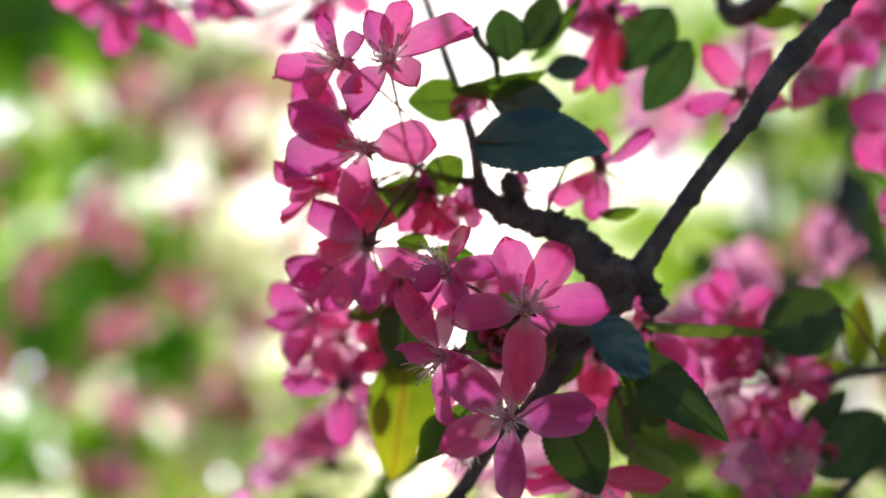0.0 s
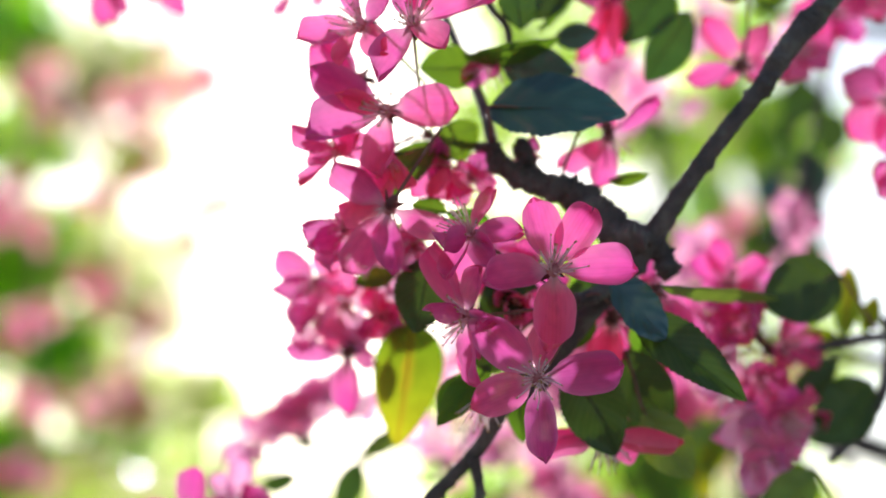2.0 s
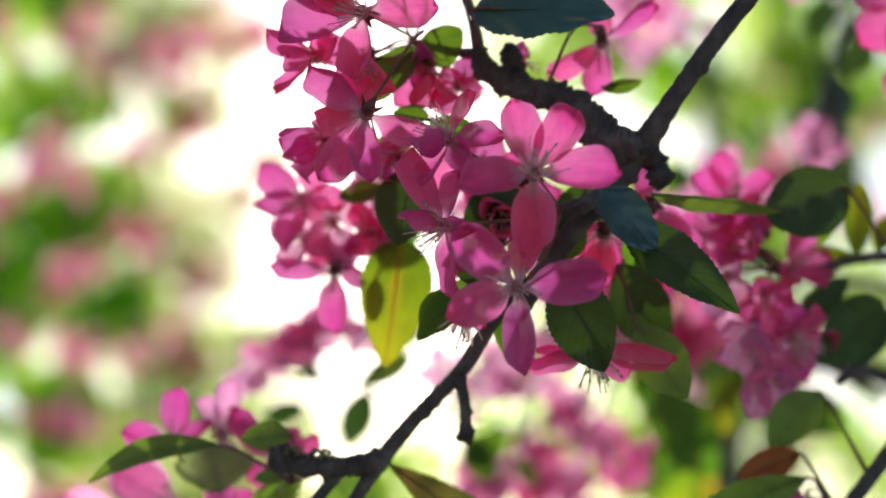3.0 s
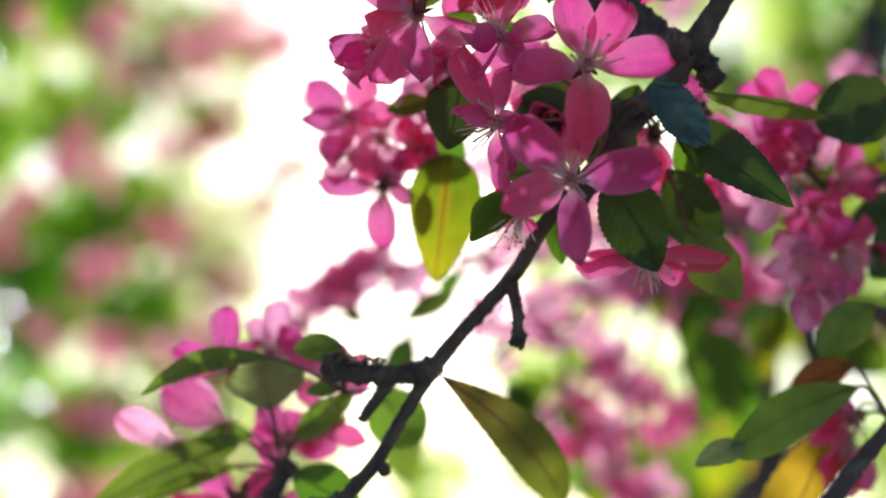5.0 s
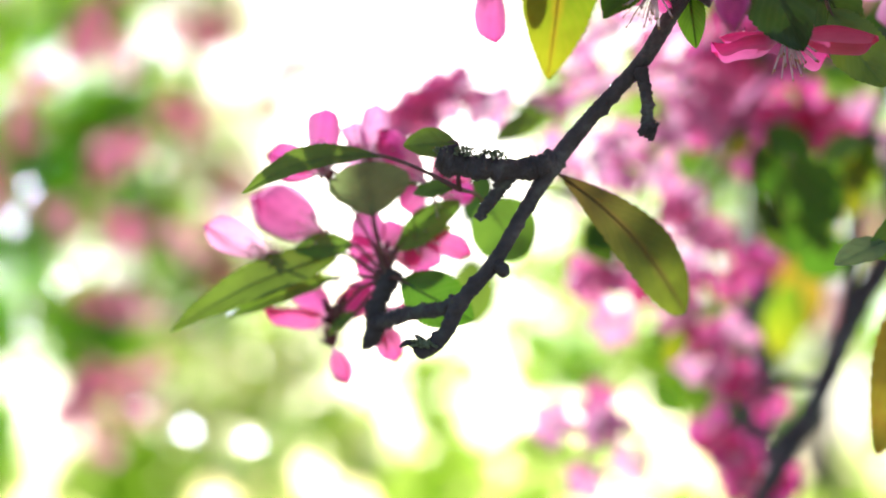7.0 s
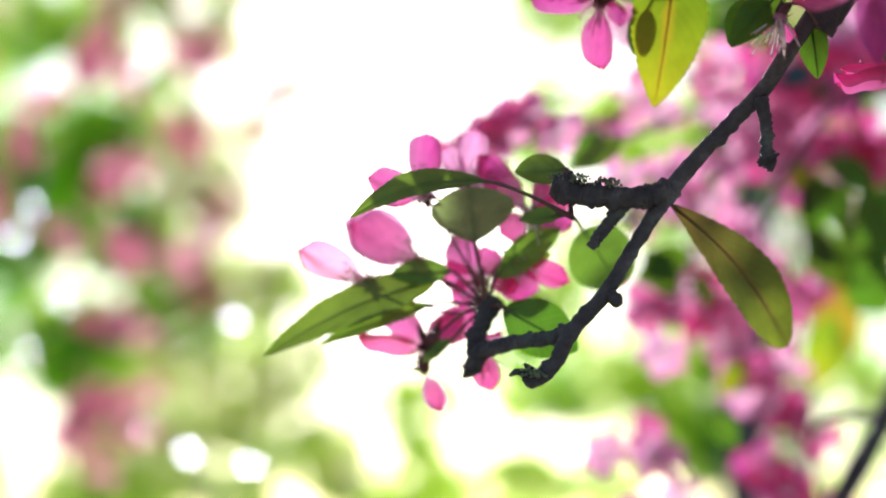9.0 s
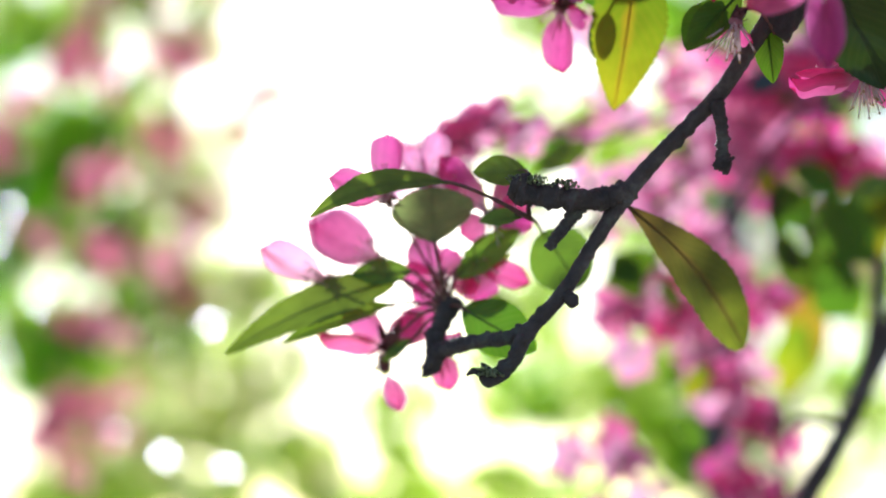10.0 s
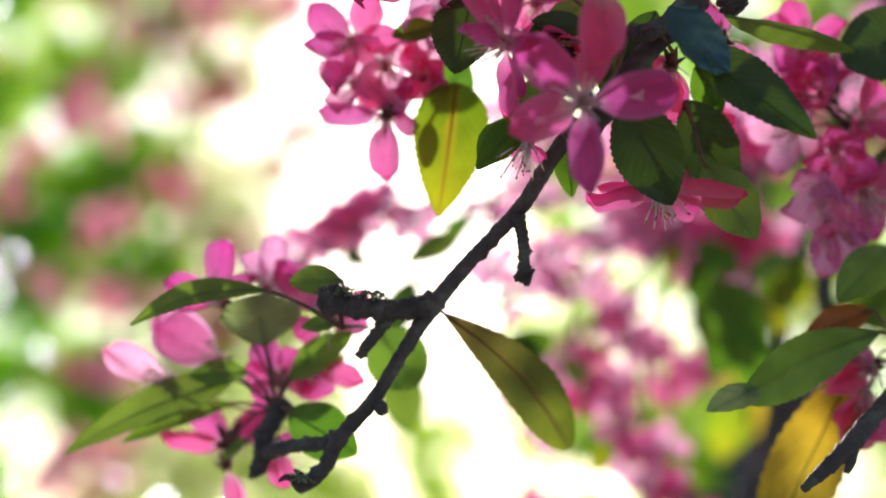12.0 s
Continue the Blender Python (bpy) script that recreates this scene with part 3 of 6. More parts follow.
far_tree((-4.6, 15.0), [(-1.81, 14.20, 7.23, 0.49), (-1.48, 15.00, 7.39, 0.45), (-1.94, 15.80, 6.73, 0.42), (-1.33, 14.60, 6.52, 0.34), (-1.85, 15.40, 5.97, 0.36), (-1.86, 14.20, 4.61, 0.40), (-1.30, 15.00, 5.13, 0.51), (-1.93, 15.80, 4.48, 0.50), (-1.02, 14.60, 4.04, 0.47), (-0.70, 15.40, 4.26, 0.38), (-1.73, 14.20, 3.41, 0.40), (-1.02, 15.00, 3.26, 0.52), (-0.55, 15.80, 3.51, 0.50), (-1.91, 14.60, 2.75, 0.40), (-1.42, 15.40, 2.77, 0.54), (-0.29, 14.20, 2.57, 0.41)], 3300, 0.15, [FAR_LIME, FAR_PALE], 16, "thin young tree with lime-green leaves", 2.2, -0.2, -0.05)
far_tree((4.05, 14.2), [(2.51, 14.00, 6.81, 0.34), (3.08, 14.00, 6.48, 0.30), (2.09, 14.00, 7.19, 0.30), (4.26, 14.00, 6.55, 0.40), (4.67, 14.00, 5.90, 0.36), (3.79, 14.00, 6.75, 0.34), (1.60, 13.20, 7.22, 0.61), (2.76, 14.00, 7.56, 0.62), (4.22, 14.80, 7.98, 0.65), (4.68, 13.60, 7.45, 0.49), (1.98, 14.40, 6.95, 0.68), (2.73, 13.20, 6.35, 0.41), (3.85, 14.00, 6.84, 0.60), (5.06, 14.80, 6.75, 0.63), (1.80, 13.60, 5.39, 0.62), (2.74, 14.40, 5.54, 0.66), (3.63, 13.20, 5.14, 0.63), (4.76, 14.00, 5.62, 0.47), (1.83, 14.80, 4.70, 0.64), (2.78, 13.60, 4.74, 0.61), (3.84, 14.40, 4.62, 0.55), (4.47, 13.20, 4.31, 0.56), (1.52, 14.00, 3.71, 0.59), (2.65, 14.80, 3.67, 0.62), (3.27, 13.60, 3.62, 0.48), (4.48, 14.40, 3.93, 0.53), (0.54, 13.20, 2.84, 0.42), (1.67, 14.00, 2.80, 0.58), (2.84, 14.80, 2.94, 0.69), (3.20, 13.60, 2.74, 0.49), (4.62, 14.40, 2.96, 0.66), (0.63, 13.20, 2.05, 0.55), (1.44, 14.00, 1.80, 0.52), (2.77, 14.80, 1.56, 0.67), (3.37, 13.60, 1.62, 0.57), (4.52, 14.40, 1.99, 0.60), (1.83, 13.60, 2.75, 0.36), (2.56, 13.60, 3.05, 0.40), (3.04, 13.60, 2.47, 0.40), (2.07, 13.60, 2.32, 0.36), (1.35, 13.60, 2.46, 0.30), (3.31, 13.60, 3.35, 0.36)], 7900, 0.17, [FAR_LIME, FAR_GREEN], 13, "sparse pale green tree in the light", 1.7, -0.12, 0.3)
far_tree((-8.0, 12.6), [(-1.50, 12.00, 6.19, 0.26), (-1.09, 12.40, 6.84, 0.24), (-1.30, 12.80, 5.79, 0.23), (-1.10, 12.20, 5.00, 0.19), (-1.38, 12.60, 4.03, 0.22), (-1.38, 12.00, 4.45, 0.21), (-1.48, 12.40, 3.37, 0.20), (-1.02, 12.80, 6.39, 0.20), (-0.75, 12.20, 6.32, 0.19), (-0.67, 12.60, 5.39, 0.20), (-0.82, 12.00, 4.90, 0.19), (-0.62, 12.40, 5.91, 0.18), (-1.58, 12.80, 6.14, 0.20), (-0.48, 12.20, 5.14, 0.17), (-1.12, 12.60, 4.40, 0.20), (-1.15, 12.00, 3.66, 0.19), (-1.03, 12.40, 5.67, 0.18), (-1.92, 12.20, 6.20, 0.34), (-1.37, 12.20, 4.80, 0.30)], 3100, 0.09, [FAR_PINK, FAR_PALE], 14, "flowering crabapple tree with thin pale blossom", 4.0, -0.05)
far_tree((5.0, 11.8), [(3.01, 11.20, 4.08, 0.24), (3.59, 11.60, 4.83, 0.29), (2.98, 12.00, 5.54, 0.21), (3.71, 11.40, 3.78, 0.28), (3.49, 11.80, 5.85, 0.25), (3.95, 11.20, 5.51, 0.32), (3.39, 11.60, 3.23, 0.25)], 1300, 0.07, [FAR_PINK, FAR_GREEN], 15, "flowering crabapple tree with thin pale blossom", 4.0, 0.0)
far_tree((1.46, 6.0), [(1.62, 6.00, 3.83, 0.12), (1.73, 6.20, 3.67, 0.13), (1.57, 6.40, 3.99, 0.11), (1.76, 6.00, 3.44, 0.11), (2.01, 6.20, 3.85, 0.15), (1.45, 6.40, 3.50, 0.09), (1.92, 6.00, 3.39, 0.13), (1.87, 6.20, 4.05, 0.11), (2.18, 6.40, 3.30, 0.13), (1.64, 6.00, 3.25, 0.09)], 900, 0.08, [FAR_LIME, FAR_GREEN], 17, "slender tree with lime-green leaves on a dark trunk", 3.0, -0.15, 0.1)

second_tree = thing("crabapple_tree", (-1.55, 2.55, 0.0), "crabapple tree with hanging pink blossom clusters", "tree")
wood("trunk", second_tree, [(-1.58, 2.55, -0.05, 0.09), (-1.55, 2.55, 0.9, 0.07), (-1.50, 2.52, 1.8, 0.055), (-1.42, 2.5, 2.6, 0.035), (-1.3, 2.45, 3.2, 0.012)], 0.2, 41)
part("crown", crown_mesh("crown", [(-1.75, 2.6, 2.5, 0.45), (-2.2, 2.3, 2.8, 0.5), (-1.7, 3.2, 2.9, 0.5), (-1.6, 2.7, 3.4, 0.5), (-2.4, 2.9, 2.4, 0.5), (-2.5, 2.5, 3.3, 0.5), (-2.1, 3.4, 3.5, 0.5), (-1.0, 2.5, 3.7, 0.45), (-0.6, 2.9, 3.9, 0.45), (-1.4, 2.2, 4.0, 0.5), (-1.9, 2.8, 4.1, 0.5), (-2.8, 2.2, 2.6, 0.4), (-1.3, 3.3, 3.9, 0.45)], 13000, 0.055, [FAR_GREEN, FAR_PINK], 51, 3.0, -0.1, 0.0), second_tree, None, "leaves and pink blossom")
for k, (x, y, z) in enumerate([(-2.2, 2.3, 2.8), (-2.4, 2.9, 2.4), (-2.5, 2.5, 3.3), (-1.7, 3.2, 2.9), (-2.1, 3.4, 3.5), (-0.8, 2.6, 3.8), (-1.4, 2.2, 4.0), (-1.9, 2.8, 4.1)]):
    foot = 1.5 + 0.17 * k
    wood("limb", second_tree, [(-1.52 + 0.02 * k, 2.53, foot, 0.03), ((x - 1.5) / 2, (y + 2.53) / 2, (z + foot) / 2 + 0.08, 0.018), (x, y, z, 0.008), (x + (x + 1.5) * 0.3, y + (y - 2.5) * 0.3, z + 0.2, 0.003)], 0.2, 70 + k, sides=8, steps=6)
wood("limb", second_tree, [(-1.4500, 2.5100, 2.2500, 0.0220), (-1.1000, 2.4500, 2.6500, 0.0150), (-0.6765, 2.4000, 2.8258, 0.00777), (-0.5726, 2.3500, 2.7281, 0.00668), (-0.5283, 2.3500, 2.6000, 0.00572), (-0.5267, 2.4000, 2.4694, 0.00485), (-0.5149, 2.4500, 2.3368, 0.00494), (-0.5129, 2.5000, 2.2024, 0.00502), (-0.4985, 2.5000, 2.0577, 0.00402), (-0.5190, 2.5000, 1.9163, 0.00301)], 0.20, 42)
wood("limb", second_tree, [(-0.5297, 2.3500, 2.6425, 0.00477), (-0.4651, 2.4000, 2.5973, 0.00437), (-0.3960, 2.4500, 2.4320, 0.00395), (-0.3829, 2.4500, 2.2947, 0.00296)], 0.20, 43)
wood("limb", second_tree, [(-0.6765, 2.4000, 2.8258, 0.00582), (-0.7304, 2.5000, 2.6552, 0.00502), (-0.7216, 2.5500, 2.4620, 0.00460), (-0.6928, 2.5500, 2.2777, 0.00409), (-0.6643, 2.5500, 2.0878, 0.00307)], 0.20, 44)
cluster(second_tree, (-0.5412, 2.3500, 2.3967), (0.040, 0.025, 0.040), 9, (0, -1.1, -0.35), 400, 0.026, kinds=SALMON_PETALS)
cluster(second_tree, (-0.5549, 2.4500, 2.4800), (0.040, 0.025, 0.025), 5, (0, -1.1, -0.35), 401, 0.026, kinds=SALMON_PETALS)
cluster(second_tree, (-0.5321, 2.5500, 2.2559), (0.056, 0.025, 0.031), 11, (0, -1.1, -0.35), 402, 0.026, kinds=SALMON_PETALS)
cluster(second_tree, (-0.7207, 2.6500, 2.3405), (0.030, 0.025, 0.037), 6, (0, -1.1, -0.35), 403, 0.026, kinds=SALMON_PETALS)
cluster(second_tree, (-0.4878, 2.3500, 2.0909), (0.031, 0.025, 0.029), 6, (0, -1.1, -0.35), 404, 0.026, kinds=SALMON_PETALS)
cluster(second_tree, (-0.4034, 2.4500, 2.3104), (0.040, 0.025, 0.035), 8, (0, -1.1, -0.35), 405, 0.026, kinds=SALMON_PETALS)
cluster(second_tree, (-0.5644, 2.5500, 1.9942), (0.046, 0.025, 0.031), 8, (0, -1.1, -0.35), 406, 0.026, kinds=SALMON_PETALS)
cluster(second_tree, (-0.5630, 2.6500, 2.7647), (0.044, 0.025, 0.037), 8, (0, -1.1, -0.35), 407, 0.026, kinds=SALMON_PETALS)
cluster(second_tree, (-0.6022, 2.3500, 2.0914), (0.024, 0.025, 0.029), 3, (0, -1.1, -0.35), 408, 0.026, kinds=SALMON_PETALS)
cluster(second_tree, (-0.6677, 2.4500, 2.3895), (0.025, 0.025, 0.030), 3, (0, -1.1, -0.35), 409, 0.026, kinds=SALMON_PETALS)
cluster(second_tree, (-0.3532, 2.5500, 2.6752), (0.051, 0.025, 0.036), 8, (0, -1.1, -0.35), 410, 0.026, kinds=SALMON_PETALS)
cluster(second_tree, (-0.3246, 2.6500, 2.7479), (0.032, 0.025, 0.032), 5, (0, -1.1, -0.35), 411, 0.026, kinds=SALMON_PETALS)
cluster(second_tree, (-0.5392, 2.3500, 1.7951), (0.057, 0.025, 0.024), 6, (0, -1.1, -0.35), 412, 0.026, kinds=SALMON_PETALS)
cluster(second_tree, (-0.7780, 2.4500, 2.1924), (0.040, 0.025, 0.049), 8, (0, -1.1, -0.35), 413, 0.026, kinds=SALMON_PETALS)
cluster(second_tree, (-0.7973, 2.5500, 2.5170), (0.041, 0.025, 0.051), 6, (0, -1.1, -0.35), 414, 0.026, kinds=SALMON_PETALS)
cluster(second_tree, (-0.5126, 2.6500, 1.9976), (0.032, 0.025, 0.032), 5, (0, -1.1, -0.35), 415, 0.026, kinds=SALMON_PETALS)
cluster(second_tree, (-0.6242, 2.3500, 2.6421), (0.029, 0.025, 0.029), 3, (0, -1.1, -0.35), 416, 0.026, kinds=SALMON_PETALS)
cluster(second_tree, (-0.3889, 2.4500, 2.1093), (0.030, 0.025, 0.030), 3, (0, -1.1, -0.35), 417, 0.026, kinds=SALMON_PETALS)
cluster(second_tree, (-0.4294, 2.5500, 2.5063), (0.031, 0.025, 0.031), 3, (0, -1.1, -0.35), 418, 0.026, kinds=SALMON_PETALS)
cluster(second_tree, (-0.5261, 2.4500, 1.7431), (0.034, 0.025, 0.036), 5, (0, -1.1, -0.35), 430, 0.026, kinds=SALMON_PETALS)
cluster(second_tree, (-0.5948, 2.4500, 1.7898), (0.034, 0.025, 0.036), 5, (0, -1.1, -0.35), 431, 0.026, kinds=SALMON_PETALS)
cluster(second_tree, (-0.4731, 2.4500, 1.8204), (0.034, 0.025, 0.036), 5, (0, -1.1, -0.35), 432, 0.026, kinds=SALMON_PETALS)
cluster(second_tree, (-0.5610, 2.4500, 1.8624), (0.034, 0.025, 0.036), 5, (0, -1.1, -0.35), 433, 0.026, kinds=SALMON_PETALS)
leaf(second_tree, (-0.6118, 2.4500, 2.5067), (-0.6447, 2.4500, 2.4425), 0.0460, LEAF_YOUNG, (-0.17, -0.98, 0.09))
leaf(second_tree, (-0.4671, 2.4500, 2.4319), (-0.4634, 2.4500, 2.3683), 0.0460, LEAF_YOUNG, (-0.32, -0.95, -0.02))
leaf(second_tree, (-0.5700, 2.4500, 2.1917), (-0.5985, 2.4500, 2.1306), 0.0460, LEAF_YOUNG, (-0.19, -0.98, 0.09))
leaf(second_tree, (-0.4495, 2.4500, 2.1503), (-0.4419, 2.4500, 2.0893), 0.0460, LEAF_YOUNG, (-0.33, -0.94, -0.04))
leaf(second_tree, (-0.6245, 2.4500, 2.3160), (-0.6490, 2.4500, 2.2537), 0.0460, LEAF_YOUNG, (-0.20, -0.98, 0.08))
leaf(second_tree, (-0.7093, 2.4500, 2.2024), (-0.6966, 2.4500, 2.1411), 0.0460, LEAF_YOUNG, (-0.34, -0.94, -0.07))
leaf(second_tree, (-0.3476, 2.4500, 2.5722), (-0.3700, 2.4500, 2.5071), 0.0460, LEAF_YOUNG, (-0.22, -0.97, 0.07))
leaf(second_tree, (-0.4758, 2.4500, 2.0291), (-0.4603, 2.4500, 1.9692), 0.0460, LEAF_YOUNG, (-0.34, -0.93, -0.09))
leaf(second_tree, (-0.5600, 2.4500, 1.9107), (-0.5763, 2.4500, 1.8522), 0.0460, LEAF_YOUNG, (-0.23, -0.97, 0.06))
leaf(second_tree, (-0.6507, 2.4500, 1.9903), (-0.6307, 2.4500, 1.9308), 0.0460, LEAF_YOUNG, (-0.35, -0.93, -0.12))
leaf(second_tree, (-0.3948, 2.4500, 2.3788), (-0.4085, 2.4500, 2.3157), 0.0460, LEAF_YOUNG, (-0.25, -0.97, 0.05))
leaf(second_tree, (-0.4812, 2.4500, 2.5719), (-0.4569, 2.4500, 2.5069), 0.0460, LEAF_YOUNG, (-0.35, -0.93, -0.13))

# small glossy leaves added for glints, each turned to mirror the sun at the viewpoint
for k, (x, z) in enumerate([(-0.446, 1.767), (-0.367, 1.729), (-0.648, 2.063), (-0.621, 1.884), (-0.619, 1.764), (-0.682, 2.544), (-0.609, 2.591), (-0.625, 2.117), (-0.573, 1.961), (-0.214, 2.342), (-0.271, 1.712), (-0.301, 1.937)]):
    rng = random.Random(1200 + k)
    for _ in range(6):
        foot = Vector((x + rng.gauss(0, 0.003), 2.2 + rng.gauss(0, 0.01), z + rng.gauss(0, 0.003)))
        away = (foot - Vector((-0.08, -0.44, 1.58))).normalized()
        shine = (SUN_TO - away).normalized() + Vector((rng.gauss(0, 0.02), rng.gauss(0, 0.02), rng.gauss(0, 0.02)))
        side = away.cross(shine).normalized() * 0.014
        leaf(second_tree, foot - side, foot + side, 0.020, LEAF_GLINT, shine, fold=0.0)


# ---- the crabapple that the branch grows on: trunk and limbs, to the side of the view ----
tree = thing("crabapple_tree", (0.86, 0.42, 0.0), "dark-barked crabapple trunk with spreading limbs on pale ground", "tree")
wood("trunk", tree, [(0.88, 0.44, -0.05, 0.085), (0.86, 0.42, 0.6, 0.065), (0.84, 0.40, 1.3, 0.058), (0.80, 0.38, 2.0, 0.05), (0.74, 0.36, 2.7, 0.035), (0.70, 0.38, 3.3, 0.015)], 0.2, 3)
wood("limb", tree, [(0.80, 0.38, 2.0, 0.03), (0.55, 0.28, 2.22, 0.02), (0.20, 0.22, 2.26, 0.014), (-0.20, 0.20, 2.18, 0.010), (-0.45, 0.22, 2.06, 0.005)], 0.2, 5)
wood("limb", tree, [(0.83, 0.40, 1.5, 0.03), (0.62, 0.50, 1.62, 0.018), (0.45, 0.55, 1.78, 0.012), (0.36, 0.56, 1.98, 0.006)], 0.2, 6)
for k, (x, y, z) in enumerate([(1.25, 0.3, 2.2), (1.6, 0.5, 2.2), (1.35, 0.6, 2.8), (1.15, 0.0, 2.7), (0.8, -0.4, 2.9), (0.3, 0.3, 3.1), (1.7, 0.7, 3.1), (0.6, 0.9, 3.5), (1.2, 0.3, 3.7)]):
    foot = 1.55 + 0.14 * k
    wood("limb", tree, [(0.82 - 0.012 * k, 0.39, foot, 0.028), ((x + 0.82) / 2, (y + 0.39) / 2, (z + foot) / 2 + 0.07, 0.016), (x, y, z, 0.008), (x + (x - 0.8) * 0.3, y + (y - 0.4) * 0.3, z + 0.2, 0.003)], 0.2, 80 + k, sides=8, steps=6)

part("crown", crown_mesh("crown", [(1.05, 0.5, 2.6, 0.4), (1.25, 0.3, 2.2, 0.38), (1.0, 0.8, 3.0, 0.42), (1.35, 0.6, 2.8, 0.42), (1.15, 0.1, 2.7, 0.38), (0.9, 0.5, 3.4, 0.4), (0.45, 0.5, 3.2, 0.38), (0.1, 0.3, 3.1, 0.35), (0.5, -0.1, 3.2, 0.38), (0.8, -0.4, 2.9, 0.38), (1.3, -0.3, 3.2, 0.42), (1.6, 0.2, 2.6, 0.4), (1.7, 0.7, 3.1, 0.42), (0.6, 0.9, 3.6, 0.4), (1.2, 0.3, 3.7, 0.45), (1.6, 0.5, 2.1, 0.35)], 15000, 0.05, [FAR_GREEN, FAR_PINK], 52, 3.0, -0.1, 0.0), tree, None, "leaves and pink blossom")

# ---- the branch in front: old wood, spurs, leaves and blossoms ----
main = thing("blossoming_branch", (0.5500, 0.2660, 2.2300), "dark crabapple branch with pink blossoms and green leaves", "branch")
wood("branch", main, [(0.5500, 0.2660, 2.2300, 0.0070), (0.3600, 0.1400, 2.0800, 0.0050), (0.1320, 0.0000, 1.8622, 0.00326), (0.1068, 0.0020, 1.8335, 0.00328), (0.0965, 0.0040, 1.8224, 0.00329), (0.0929, 0.0060, 1.8182, 0.00396), (0.0870, 0.0080, 1.8120, 0.00381), (0.0805, 0.0120, 1.8028, 0.00351), (0.0761, 0.0140, 1.7963, 0.00285), (0.0637, 0.0220, 1.7810, 0.00290), (0.0519, 0.0300, 1.7644, 0.00312), (0.0430, 0.0370, 1.7511, 0.00422), (0.0320, 0.0420, 1.7376, 0.00355), (0.0190, 0.0500, 1.7223, 0.00342), (0.0048, 0.0580, 1.7021, 0.00366)], 0.13, 1, "dark grey-brown bark with knots", sides=22, steps=16, knobs=60)
wood("branch", main, [(0.0052, 0.0550, 1.7113, 0.00254), (-0.0022, 0.0600, 1.6998, 0.00249), (-0.0115, 0.0680, 1.6856, 0.00238), (-0.0236, 0.0760, 1.6736, 0.00226), (-0.0350, 0.0840, 1.6605, 0.00262), (-0.0449, 0.0880, 1.6455, 0.00215), (-0.0541, 0.0910, 1.6303, 0.00225), (-0.0648, 0.0950, 1.6179, 0.00243), (-0.0689, 0.0970, 1.6095, 0.00219), (-0.0748, 0.0980, 1.6040, 0.00203), (-0.0789, 0.0990, 1.6048, 0.00118)], 0.15, 2, "dark lower branch with a broken end", sides=22, steps=16, knobs=50)
wood("spur", main, [(-0.0333, 0.0840, 1.6606, 0.00268), (-0.0420, 0.0840, 1.6578, 0.00324), (-0.0524, 0.0830, 1.6570, 0.00295), (-0.0611, 0.0820, 1.6578, 0.00316), (-0.0680, 0.0810, 1.6592, 0.00294), (-0.0718, 0.0810, 1.6603, 0.00178)], 0.34, 4, "thick lichen-crusted spur", sides=30, steps=16, knobs=40)
wood("twig", main, [(-0.0487, 0.0850, 1.6570, 0.00246), (-0.0536, 0.0870, 1.6504, 0.00194), (-0.0569, 0.0880, 1.6462, 0.00183), (-0.0595, 0.0890, 1.6428, 0.00129)], 0.30, 7, knobs=6, sides=22, steps=16)
wood("twig", main, [(-0.0117, 0.0660, 1.6841, 0.00200), (-0.0100, 0.0680, 1.6768, 0.00172), (-0.0095, 0.0700, 1.6710, 0.00170), (-0.0094, 0.0700, 1.6672, 0.00215), (-0.0084, 0.0700, 1.6652, 0.00225), (-0.0072, 0.0700, 1.6648, 0.0011)], 0.36, 8, "short stub with a blunt knob", knobs=14, sides=22, steps=16)
wood("knot", main, [(-0.0535, 0.0900, 1.6295, 0.0018), (-0.0518, 0.0890, 1.6268, 0.0021), (-0.0508, 0.0885, 1.6256, 0.0012)], 0.4, 91, "small round knot", sides=16, steps=8, knobs=6)
wood("splinter", main, [(-0.0770, 0.0980, 1.6045, 0.0012), (-0.0808, 0.0975, 1.6062, 0.0010), (-0.0832, 0.0975, 1.6050, 0.0004)], 0.5, 92, sides=9, steps=6)
wood("splinter", main, [(-0.0740, 0.0985, 1.6050, 0.0012), (-0.0772, 0.0990, 1.6078, 0.0009), (-0.0786, 0.0990, 1.6090, 0.0004)], 0.5, 94, sides=9, steps=6)
wood("spur", main, [(-0.0637, 0.0960, 1.6184, 0.00251), (-0.0721, 0.1050, 1.6174, 0.00222), (-0.0815, 0.1150, 1.6173, 0.00228), (-0.0886, 0.1250, 1.6160, 0.00267), (-0.0918, 0.1300, 1.6115, 0.00281), (-0.0912, 0.1300, 1.6093, 0.00176)], 0.34, 9, knobs=16, sides=22, steps=16)
wood("spur", main, [(-0.0904, 0.1290, 1.6132, 0.00224), (-0.0908, 0.1310, 1.6189, 0.00259), (-0.0884, 0.1330, 1.6257, 0.00271), (-0.0858, 0.1350, 1.6311, 0.00295), (-0.0829, 0.1360, 1.6346, 0.00194)], 0.42, 10, knobs=18, sides=22, steps=16)
wood("spur", main, [(0.0463, 0.0370, 1.7534, 0.00417), (0.0364, 0.0380, 1.7526, 0.00519), (0.0285, 0.0400, 1.7596, 0.00554), (0.0214, 0.0410, 1.7670, 0.00488), (0.0122, 0.0410, 1.7706, 0.00387), (0.0021, 0.0420, 1.7735, 0.00337), (-0.0047, 0.0430, 1.7800, 0.00304), (-0.0069, 0.0430, 1.7852, 0.00254)], 0.34, 11, "gnarled dark spur", sides=30, steps=16, knobs=50)
